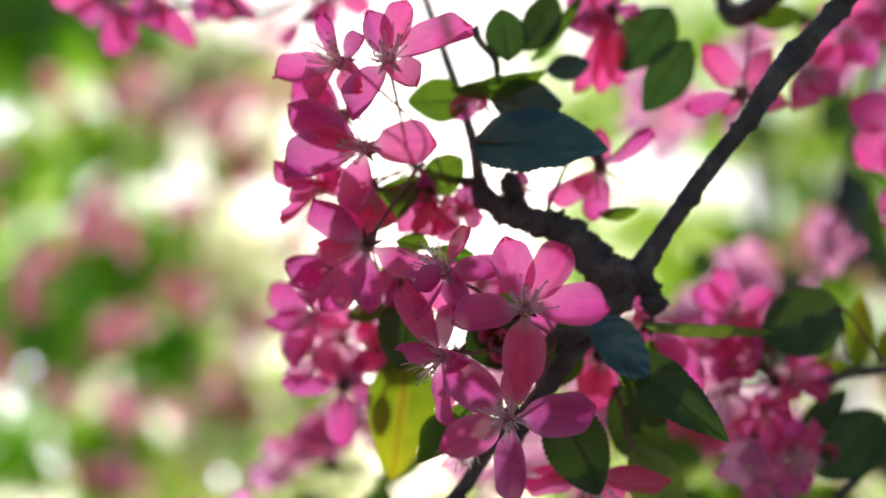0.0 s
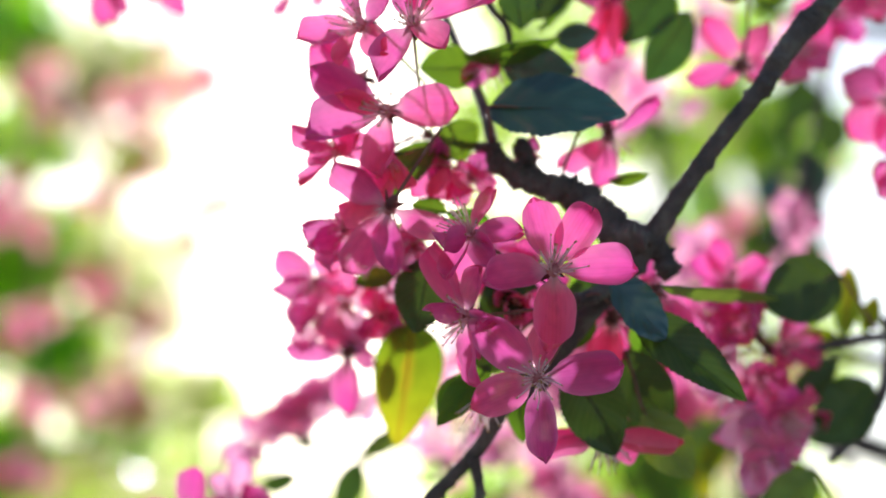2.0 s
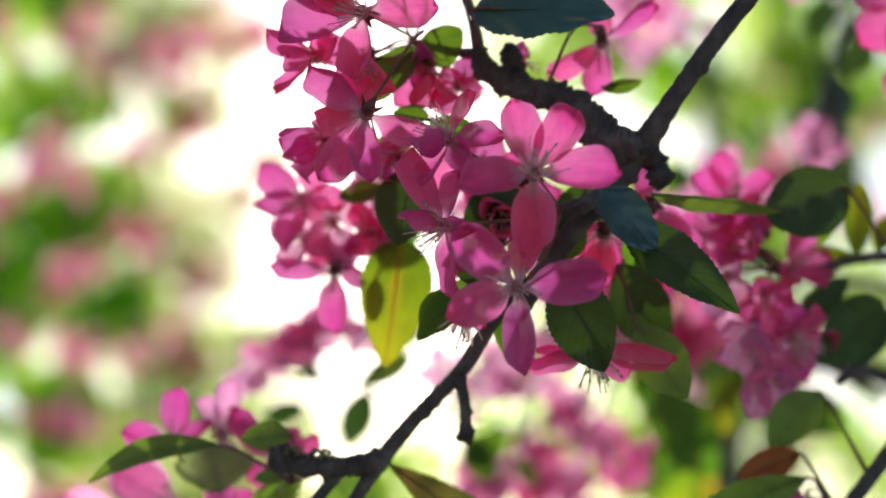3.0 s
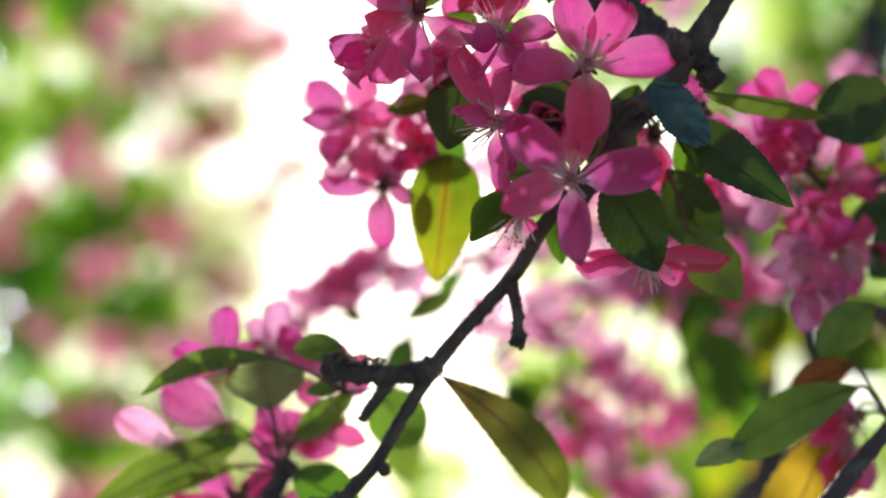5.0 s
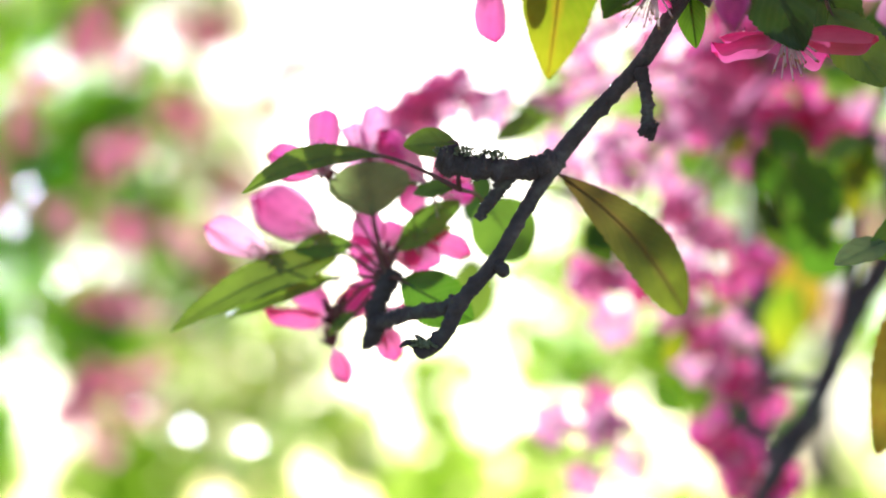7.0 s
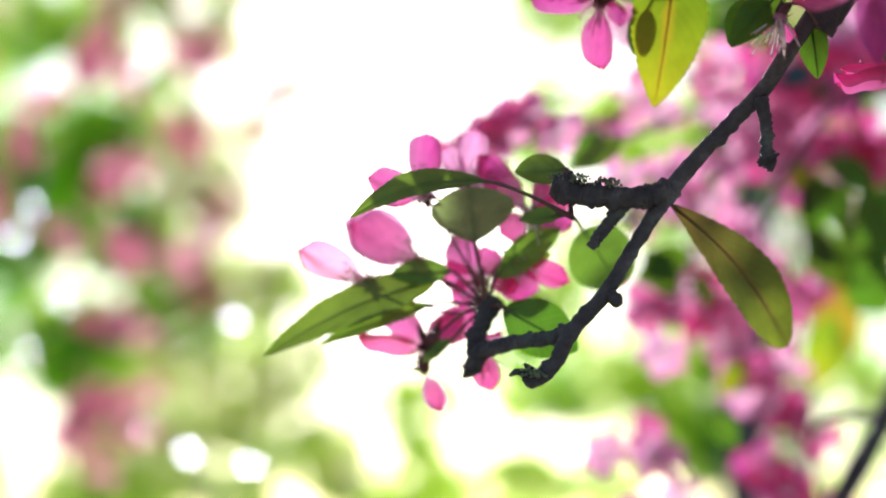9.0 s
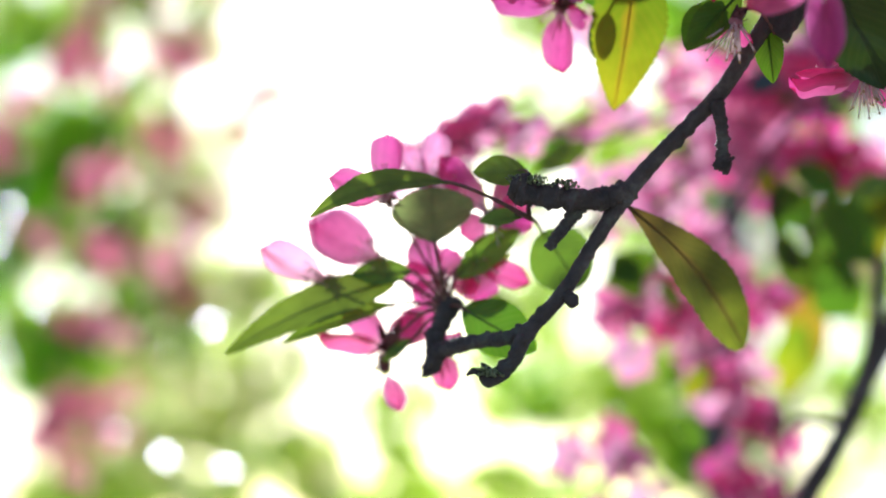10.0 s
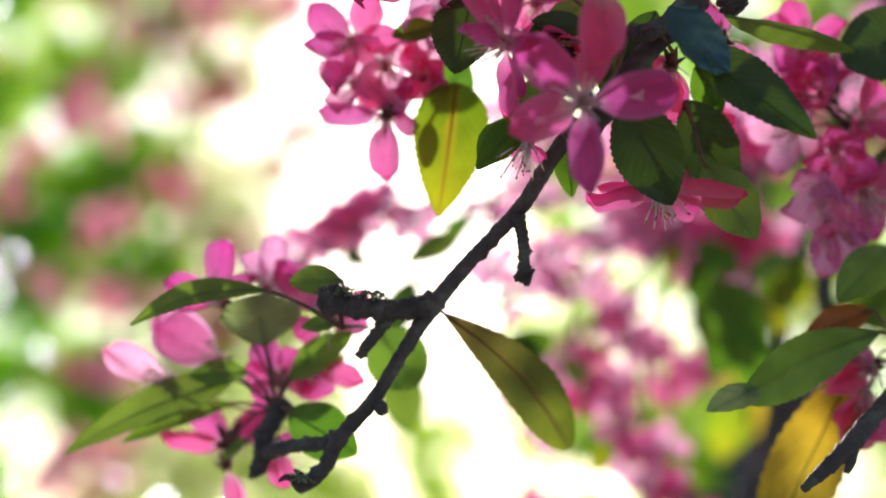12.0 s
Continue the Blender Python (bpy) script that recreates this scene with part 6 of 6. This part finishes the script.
cluster(back_spray, (0.1017, 0.5200, 1.7150), (0.020, 0.030, 0.020), 5, (0, -0.8, -0.35), 304, 0.0155)
cluster(back_spray, (0.1333, 0.5600, 1.7213), (0.017, 0.030, 0.017), 4, (0, -0.8, -0.35), 305, 0.0165, kinds=PETALS)
cluster(back_spray, (0.0903, 0.5200, 1.6816), (0.020, 0.030, 0.016), 5, (0, -0.8, -0.35), 306, 0.0155)
cluster(back_spray, (0.1090, 0.5200, 1.6518), (0.013, 0.030, 0.020), 5, (0, -0.8, -0.35), 307, 0.0155)
cluster(back_spray, (0.1141, 0.5200, 1.6192), (0.016, 0.030, 0.020), 5, (0, -0.8, -0.35), 308, 0.0165, kinds=PETALS)
cluster(back_spray, (0.1348, 0.5000, 1.7857), (0.019, 0.030, 0.013), 3, (0, -0.8, -0.35), 309, 0.0155)
cluster(back_spray, (0.1888, 0.6200, 1.7759), (0.018, 0.030, 0.0155), 4, (0, -0.8, -0.35), 310, 0.0155)
cluster(back_spray, (0.0582, 0.5000, 1.6956), (0.010, 0.030, 0.013), 2, (0, -0.8, -0.35), 311, 0.0165, kinds=PETALS)
cluster(back_spray, (0.0128, 0.4200, 1.7329), (0.015, 0.030, 0.009), 3, (0, -0.8, -0.35), 312, 0.0155)
cluster(back_spray, (0.2159, 0.6000, 1.8094), (0.021, 0.030, 0.021), 4, (0, -0.8, -0.35), 313, 0.0155)
cluster(back_spray, (0.1221, 0.5000, 1.5959), (0.019, 0.030, 0.019), 4, (0, -0.8, -0.35), 314, 0.0165, kinds=PETALS)
cluster(back_spray, (0.0295, 0.5000, 1.5969), (0.019, 0.030, 0.013), 3, (0, -0.8, -0.35), 315, 0.0155)
cluster(back_spray, (0.0315, 0.5300, 1.6669), (0.019, 0.030, 0.017), 1, (0, -0.9, -0.3), 380, 0.0155)
cluster(back_spray, (0.0435, 0.5300, 1.6412), (0.019, 0.030, 0.017), 1, (0, -0.9, -0.3), 381, 0.0165, kinds=PETALS)
cluster(back_spray, (0.0269, 0.5300, 1.6223), (0.019, 0.030, 0.017), 1, (0, -0.9, -0.3), 382, 0.0155)
cluster(back_spray, (0.0581, 0.5300, 1.6032), (0.019, 0.030, 0.017), 1, (0, -0.9, -0.3), 383, 0.0155)
cluster(back_spray, (0.0952, 0.5300, 1.6472), (0.019, 0.030, 0.017), 1, (0, -0.9, -0.3), 384, 0.0165, kinds=PETALS)
cluster(back_spray, (0.1024, 0.5300, 1.5965), (0.019, 0.030, 0.017), 1, (0, -0.9, -0.3), 385, 0.0155)
cluster(back_spray, (0.0901, 0.5300, 1.6794), (0.019, 0.030, 0.017), 1, (0, -0.9, -0.3), 386, 0.0155)
cluster(back_spray, (0.0712, 0.5300, 1.6925), (0.019, 0.030, 0.017), 1, (0, -0.9, -0.3), 387, 0.0165, kinds=PETALS)
leaf(back_spray, (0.1460, 0.5400, 1.7774), (0.1427, 0.5500, 1.7406), 0.0167, LEAF, (-0.30, -0.93, -0.22))
leaf(back_spray, (0.1406, 0.5400, 1.7388), (0.1657, 0.5500, 1.7125), 0.0223, LEAF, (-0.15, -0.87, -0.47))
leaf(back_spray, (0.1641, 0.5400, 1.7248), (0.1892, 0.5500, 1.6985), 0.0307, LEAF, (-0.15, -0.87, -0.47))
leaf(back_spray, (0.1583, 0.5400, 1.7457), (0.1835, 0.5500, 1.7194), 0.0251, LEAF, (-0.15, -0.87, -0.47))
leaf(back_spray, (0.0508, 0.5400, 1.7289), (0.0375, 0.5500, 1.7064), 0.0139, LEAF, (-0.34, -0.92, -0.21))
leaf(back_spray, (0.0557, 0.5400, 1.7777), (0.0492, 0.5500, 1.7551), 0.0112, LEAF, (-0.34, -0.89, -0.30))
leaf(back_spray, (0.1845, 0.5400, 1.7773), (0.1992, 0.5500, 1.7474), 0.0195, LEAF, (-0.24, -0.88, -0.41))
leaf(back_spray, (0.0689, 0.5400, 1.6574), (0.0843, 0.5500, 1.6684), 0.0167, LEAF, (0.60, -0.79, -0.12))
leaf(back_spray, (0.2198, 0.7600, 1.7530), (0.2229, 0.7700, 1.6914), 0.0335, LEAF_AMBER, (-0.22, -0.96, -0.17))
leaf(back_spray, (0.1062, 0.3400, 1.7205), (0.1273, 0.3400, 1.6903), 0.0236, LEAF, (-0.35, -0.90, -0.25))
leaf(back_spray, (0.1221, 0.3600, 1.6980), (0.1073, 0.3600, 1.6784), 0.0177, LEAF, (-0.20, -0.97, 0.15))
leaf(back_spray, (0.1481, 0.4000, 1.7295), (0.1546, 0.4000, 1.7057), 0.0139, LEAF_YELLOW, (-0.36, -0.93, -0.10))
leaf(back_spray, (0.1736, 0.4200, 1.7480), (0.1543, 0.4200, 1.7325), 0.0185, LEAF_YELLOW, (-0.08, -0.99, 0.09))
leaf(back_spray, (0.1775, 0.3600, 1.7210), (0.2054, 0.3600, 1.7040), 0.0225, LEAF, (-0.28, -0.84, -0.47))
leaf(back_spray, (0.1938, 0.4000, 1.7089), (0.1764, 0.4000, 1.7207), 0.0186, LEAF_SHADED, (0.07, -0.99, 0.10))
leaf(back_spray, (0.2001, 0.7000, 1.7195), (0.1854, 0.7000, 1.6684), 0.0277, LEAF_YELLOW, (-0.15, -0.99, 0.04))
leaf(back_spray, (0.2206, 0.6500, 1.8015), (0.2339, 0.6500, 1.7662), 0.0265, LEAF_YELLOW, (-0.28, -0.96, -0.10))
leaf(back_spray, (0.1600, 0.4000, 1.7474), (0.1382, 0.4060, 1.7353), 0.0130, LEAF_YOUNG, (0.1, -0.9, 0.3))
leaf(back_spray, (0.1672, 0.4100, 1.7448), (0.1590, 0.4160, 1.7198), 0.0140, LEAF_YELLOW, (-0.1, -0.95, 0.1))
leaf(back_spray, (0.1087, 0.4000, 1.7512), (0.1357, 0.4060, 1.7378), 0.0160, LEAF, (-0.1, -0.95, 0.1))
leaf(back_spray, (0.1086, 0.4100, 1.7433), (0.1225, 0.4160, 1.7189), 0.0190, LEAF, (0.2, -0.95, 0.1))
leaf(back_spray, (0.1100, 0.3900, 1.7183), (0.1383, 0.3960, 1.6849), 0.0180, LEAF, (0.1, -0.95, 0.2))
leaf(back_spray, (0.0450, 0.4300, 1.6965), (0.0590, 0.4360, 1.6822), 0.0100, LEAF_YOUNG, (0.1, -0.9, -0.2))
leaf(back_spray, (0.0723, 0.4400, 1.6545), (0.0629, 0.4460, 1.6370), 0.0110, LEAF_YELLOW, (-0.1, -0.95, 0.1))
leaf(back_spray, (0.1106, 0.4200, 1.8045), (0.0933, 0.4260, 1.7977), 0.0160, LEAF_DARK, (0.0, -0.85, 0.5))
leaf(back_spray, (0.1103, 0.4300, 1.7939), (0.1311, 0.4360, 1.8046), 0.0120, LEAF_YOUNG, (0.0, -0.95, 0.1))
leaf(back_spray, (0.0557, 0.4500, 1.6270), (0.0724, 0.4560, 1.6122), 0.0140, LEAF, (0.1, -0.95, 0.1))
leaf(back_spray, (0.1066, 0.4300, 1.7587), (0.1011, 0.4360, 1.7439), 0.0100, LEAF_YELLOW, (0.2, -0.95, -0.2))
leaf(back_spray, (0.1481, 0.4300, 1.7304), (0.1638, 0.4360, 1.7428), 0.0130, LEAF, (0.2, -0.95, -0.2))
wood("twig", back_spray, [(0.0661, 0.4300, 1.7126, 0.00090), (0.0848, 0.4300, 1.7341, 0.00130), (0.1041, 0.4300, 1.7640, 0.00170), (0.1234, 0.4300, 1.7862, 0.00200), (0.1616, 0.4300, 1.8023, 0.00240), (0.1982, 0.4400, 1.8135, 0.0030)], 0.20, 69)

middle_spray = thing("blossom_spray", (0.4500, 0.5500, 1.7800), "small spray of pink blossoms in the light", "branch", "blossom sprays")
wood("twig", middle_spray, [(0.4500, 0.5500, 1.7800, 0.0080), (0.1556, 0.5000, 1.8297, 0.00184), (0.0692, 0.4200, 1.7906, 0.00139), (0.0081, 0.3800, 1.7573, 0.00106), (-0.0336, 0.3600, 1.7510, 0.00090), (-0.0696, 0.3500, 1.7421, 0.00064)], 0.15, 35)
flower(middle_spray, (-0.0857, 0.3350, 1.7273), (-0.20, -0.83, -0.51), [(-0.0071, -0.0084, 0.0125, 0.0116), (-0.0175, 0.0000, -0.0088, 0.0148), (0.0096, -0.0127, 0.0041, 0.0147), (-0.0050, -0.0114, -0.0146, 0.0132)], kinds=PALE_PETALS)
flower(middle_spray, (-0.0681, 0.3370, 1.7416), (-0.04, -1.00, -0.06), [(-0.0120, -0.0118, 0.0014, 0.0148), (-0.0027, -0.0118, 0.0097, 0.0132), (0.0110, -0.0013, 0.0151, 0.0159), (-0.0107, -0.0093, -0.0131, 0.0132)], kinds=PALE_PETALS)
flower(middle_spray, (-0.0474, 0.3350, 1.7508), (0.10, -0.93, -0.35), [(-0.0165, -0.0081, 0.0027, 0.0149), (-0.0053, -0.0124, 0.0078, 0.0139), (0.0120, -0.0113, -0.0036, 0.0089), (0.0021, -0.0143, -0.0118, 0.0109)], kinds=PALE_PETALS)
flower(middle_spray, (-0.0673, 0.3400, 1.7422), (-0.23, -0.96, -0.19), [(-0.0077, -0.0099, 0.0105, 0.0140), (-0.0172, -0.0073, 0.0009, 0.0085), (-0.0111, -0.0085, -0.0144, 0.0160), (0.0057, -0.0115, 0.0083, 0.0125), (0.0085, -0.0134, -0.0073, 0.0125)], kinds=PALE_PETALS)
for k, (x, z) in enumerate([(-0.0524, 1.7505), (-0.0609, 1.7415), (-0.0360, 1.7474), (-0.0787, 1.7325)]):
    open_flower(middle_spray, (x, 0.326 + 0.005 * (k % 3), z), (-0.4 + 0.4 * (k % 3), -0.7, 0.6 - 0.5 * (k % 3)), 0.0135, 1.3, (-0.0336, 0.3600, 1.7510), random.Random(700 + k), False, PALE_PETALS)
wood("twig", middle_spray, [(-0.0257, 0.3600, 1.7701, 0.00096), (-0.0489, 0.3400, 1.7578, 0.00080), (-0.0763, 0.3350, 1.7454, 0.00079), (-0.0979, 0.3350, 1.7274, 0.00066), (-0.1084, 0.3350, 1.7054, 0.00053)], 0.15, 37)
leaf(middle_spray, (-0.0385, 0.4400, 1.6942), (-0.0361, 0.4400, 1.6552), 0.0250, LEAF_YOUNG, (-0.20, -0.98, -0.02), fold=0.10)
leaf(middle_spray, (-0.0345, 0.3600, 1.7226), (-0.0455, 0.3600, 1.6932), 0.0159, LEAF_SHADED, (-0.16, -0.99, 0.06))
leaf(middle_spray, (-0.0852, 0.3300, 1.7061), (-0.0652, 0.3400, 1.7101), 0.0138, LEAF_SHADED, (0.44, -0.63, -0.63))
leaf(middle_spray, (-0.0683, 0.3400, 1.7334), (-0.0572, 0.3400, 1.7239), 0.0087, LEAF_SHADED, (-0.36, -0.83, -0.42))
leaf(middle_spray, (0.0140, 0.4000, 1.6917), (0.0377, 0.4000, 1.7034), 0.0179, LEAF, (0.16, -0.94, -0.32))
wood("twig", middle_spray, [(-0.0736, 0.3400, 1.7251, 0.00082), (-0.0405, 0.3500, 1.7248, 0.00097), (-0.0176, 0.3600, 1.7129, 0.00112), (0.0112, 0.4000, 1.7151, 0.00132)], 0.15, 38)
cluster(middle_spray, (0.0244, 0.4500, 1.7920), (0.017, 0.020, 0.012), 4, (0, -0.8, -0.3), 350, 0.0155)
cluster(middle_spray, (0.0524, 0.4500, 1.8117), (0.017, 0.020, 0.012), 4, (0, -0.8, -0.3), 351, 0.0155)
cluster(middle_spray, (0.0762, 0.4500, 1.7807), (0.014, 0.020, 0.014), 4, (0, -0.8, -0.3), 352, 0.0165)
cluster(middle_spray, (0.0250, 0.4500, 1.8268), (0.014, 0.020, 0.012), 3, (0, -0.8, -0.3), 353, 0.0155)
cluster(middle_spray, (0.1377, 0.4500, 1.7758), (0.017, 0.020, 0.014), 5, (0, -0.8, -0.3), 354, 0.0155, kinds=PETALS)
cluster(middle_spray, (0.0981, 0.4500, 1.7907), (0.014, 0.020, 0.012), 4, (0, -0.8, -0.3), 355, 0.0165)
cluster(middle_spray, (0.1052, 0.4500, 1.8162), (0.014, 0.020, 0.012), 4, (0, -0.8, -0.3), 356, 0.0155, kinds=PETALS)
cluster(middle_spray, (0.1242, 0.4500, 1.8263), (0.014, 0.020, 0.012), 4, (0, -0.8, -0.3), 357, 0.0155)
cluster(middle_spray, (0.1487, 0.4500, 1.8141), (0.014, 0.020, 0.012), 4, (0, -0.8, -0.3), 358, 0.0165, kinds=PETALS)
cluster(middle_spray, (0.1063, 0.4500, 1.7626), (0.014, 0.020, 0.012), 2, (0, -0.8, -0.3), 359, 0.0155)
cluster(middle_spray, (0.1491, 0.4500, 1.7542), (0.014, 0.020, 0.012), 4, (0, -0.8, -0.3), 360, 0.0155, kinds=PETALS)
cluster(middle_spray, (0.1262, 0.4500, 1.7976), (0.012, 0.020, 0.012), 3, (0, -0.8, -0.3), 361, 0.0165)
cluster(middle_spray, (0.0194, 0.4500, 1.6802), (0.012, 0.020, 0.009), 2, (0, -0.8, -0.3), 362, 0.0155)
cluster(middle_spray, (0.0330, 0.4500, 1.6909), (0.010, 0.020, 0.009), 2, (0, -0.8, -0.3), 363, 0.0155)
leaf(middle_spray, (0.0164, 0.4000, 1.7050), (0.0301, 0.4000, 1.6811), 0.0166, LEAF, (-0.28, -0.95, -0.16))
leaf(middle_spray, (0.1426, 0.5300, 1.7799), (0.1375, 0.5400, 1.7481), 0.0145, LEAF_SHADED, (-0.33, -0.91, -0.23))
leaf(middle_spray, (0.1346, 0.5300, 1.7459), (0.1533, 0.5400, 1.7213), 0.0165, LEAF_SHADED, (-0.16, -0.86, -0.48))
leaf(middle_spray, (0.1106, 0.5300, 1.8308), (0.1350, 0.5400, 1.8662), 0.0165, LEAF_SHADED, (0.38, -0.92, -0.00))
leaf(middle_spray, (0.1664, 0.5300, 1.8637), (0.1604, 0.5400, 1.8956), 0.0198, LEAF_SHADED, (0.09, -0.94, 0.31))
leaf(middle_spray, (0.0976, 0.5300, 1.8479), (0.0869, 0.5400, 1.8720), 0.0165, LEAF_SHADED, (-0.05, -0.93, 0.36))
wood("twig", middle_spray, [(0.1969, 0.5200, 1.8542, 0.00376), (0.1487, 0.5000, 1.8227, 0.00306), (0.1161, 0.4800, 1.8028, 0.00254), (0.0808, 0.4700, 1.7734, 0.00207), (0.0562, 0.4600, 1.7515, 0.00146)], 0.20, 39)
wood("twig", middle_spray, [(0.1555, 0.5000, 1.8263, 0.00276), (0.1636, 0.5000, 1.7863, 0.00245), (0.1618, 0.5100, 1.7489, 0.00186)], 0.20, 40)
leaf(middle_spray, (-0.0054, 0.4000, 1.7653), (-0.0198, 0.4000, 1.7475), 0.0110, LEAF, (-0.08, -0.99, 0.06))

dark_twig = thing("bare_twig", (0.7650, 0.3680, 2.4200), "thin dark twig with a few blossoms and leaves", "branch", "blossom sprays")
wood("twig", dark_twig, [(0.7650, 0.3680, 2.4200, 0.0100), (0.2739, 0.3600, 2.0472, 0.00196), (0.2365, 0.3400, 1.9821, 0.00178), (0.2182, 0.3300, 1.9449, 0.00162), (0.2010, 0.3300, 1.8881, 0.00162), (0.1935, 0.3300, 1.8636, 0.00270), (0.1843, 0.3300, 1.8334, 0.00135), (0.1796, 0.3400, 1.8033, 0.00096)], 0.20, 36)
cluster(dark_twig, (0.1841, 0.3400, 1.8301), (0.007, 0.020, 0.016), 3, (0, -0.9, -0.35), 360, 0.018)
leaf(dark_twig, (0.1939, 0.3300, 1.8696), (0.2059, 0.3400, 1.8456), 0.0116, LEAF_DARK, (-0.32, -0.81, -0.50))
wood("twig", dark_twig, [(0.2459, 0.3400, 2.0009, 0.00196), (0.2249, 0.3400, 1.9613, 0.00168), (0.2050, 0.3400, 1.9321, 0.00126), (0.1905, 0.3450, 1.9178, 0.00084)], 0.20, 68)
cluster(dark_twig, (0.2072, 0.3450, 1.9468), (0.010, 0.015, 0.009), 1, (0, -0.8, -0.3), 660, 0.018, kinds=PALE_PETALS)
leaf(dark_twig, (0.2076, 0.3500, 1.9294), (0.1956, 0.3550, 1.9087), 0.0147, LEAF_SHADED, (-0.24, -0.97, -0.09))
leaf(dark_twig, (0.2213, 0.3500, 1.9555), (0.2116, 0.3550, 1.9770), 0.0159, LEAF_SHADED, (0.02, -0.97, 0.24))
leaf(dark_twig, (0.2247, 0.3500, 1.9106), (0.2156, 0.3550, 1.8869), 0.0164, LEAF_SHADED, (-0.25, -0.96, -0.11))
leaf(dark_twig, (0.1942, 0.3500, 1.9648), (0.1808, 0.3550, 1.9797), 0.0135, LEAF_SHADED, (-0.12, -0.97, 0.21))
leaf(dark_twig, (0.1961, 0.3300, 1.8819), (0.2099, 0.3400, 1.8609), 0.0157, LEAF_DARK, (-0.41, -0.69, -0.60))
cluster(dark_twig, (0.1517, 0.4000, 1.8395), (0.009, 0.020, 0.009), 2, (0, -0.9, -0.35), 362, 0.018)
for k, (x, z) in enumerate([(0.1271, 1.9359), (0.1160, 1.9641), (0.1547, 1.9541), (0.1809, 2.0124)]):
    cluster(dark_twig, (x, 0.45, z), (0.012, 0.020, 0.012), 2, (0, -0.9, -0.3), 670 + k, 0.018, kinds=PALE_PETALS)

leafy_spray = thing("leafy_branch", (0.8200, 0.8000, 2.1000), "shaded leafy crabapple branch with a few pale blossoms", "branch", "blossom sprays")
wood("branch", leafy_spray, [(0.8200, 0.8000, 2.1000, 0.0160), (0.4616, 0.9500, 2.2129, 0.00634), (0.4613, 1.1000, 2.1875, 0.00647), (0.4483, 1.1500, 2.1244, 0.00556), (0.4350, 1.2000, 2.0706, 0.00459), (0.4084, 1.2000, 2.0212, 0.00287)], 0.20, 61)
wood("twig", leafy_spray, [(0.4493, 1.1300, 2.1365, 0.00330), (0.4804, 1.1500, 2.0702, 0.00278), (0.4882, 1.1500, 2.0106, 0.00167)], 0.20, 62)
leaf(leafy_spray, (0.4496, 1.1200, 2.1882), (0.4321, 1.1300, 2.1423), 0.0334, LEAF_SHADED, (-0.18, -0.97, -0.15))
leaf(leafy_spray, (0.4536, 1.1200, 2.1577), (0.4767, 1.1300, 2.1067), 0.0408, LEAF, (-0.36, -0.87, -0.33))
leaf(leafy_spray, (0.4398, 1.1200, 2.1212), (0.4116, 1.1300, 2.0877), 0.0379, LEAF_DARK, (-0.42, -0.90, 0.08))
leaf(leafy_spray, (0.4445, 1.1200, 2.1033), (0.4617, 1.1300, 2.0527), 0.0389, LEAF_SHADED, (-0.21, -0.94, -0.26))
leaf(leafy_spray, (0.4190, 1.1200, 2.0613), (0.3856, 1.1300, 2.0339), 0.0291, LEAF, (-0.28, -0.96, -0.01))
leaf(leafy_spray, (0.4254, 1.1200, 2.0732), (0.4487, 1.1300, 2.0289), 0.0379, LEAF_DARK, (-0.48, -0.77, -0.42))
leaf(leafy_spray, (0.4695, 1.1200, 2.2256), (0.4928, 1.1300, 2.1739), 0.0334, LEAF_SHADED, (-0.21, -0.94, -0.28))
leaf(leafy_spray, (0.4065, 1.1200, 2.0434), (0.4236, 1.1300, 1.9935), 0.0350, LEAF, (-0.37, -0.88, -0.30))
leaf(leafy_spray, (0.3878, 1.1200, 2.0139), (0.3612, 1.1300, 2.0043), 0.0316, LEAF_DARK, (-0.40, -0.90, 0.16))
leaf(leafy_spray, (0.4705, 1.1200, 2.0561), (0.4587, 1.1300, 2.0056), 0.0334, LEAF_SHADED, (-0.19, -0.97, -0.15))
leaf(leafy_spray, (0.4566, 1.1200, 2.2068), (0.4234, 1.1300, 2.1974), 0.0291, LEAF, (-0.30, -0.95, 0.03))
cluster(leafy_spray, (0.3745, 1.2000, 2.0636), (0.021, 0.020, 0.015), 3, (0, -0.8, -0.2), 640, 0.021, kinds=SALMON_PETALS)
cluster(leafy_spray, (0.4466, 1.2000, 2.0615), (0.021, 0.020, 0.015), 3, (0, -0.8, -0.2), 641, 0.021, kinds=SALMON_PETALS)
cluster(leafy_spray, (0.4001, 1.2000, 2.0949), (0.021, 0.020, 0.015), 2, (0, -0.8, -0.2), 642, 0.021, kinds=SALMON_PETALS)
cluster(leafy_spray, (0.4810, 1.2000, 2.0344), (0.021, 0.020, 0.015), 3, (0, -0.8, -0.2), 643, 0.021, kinds=SALMON_PETALS)
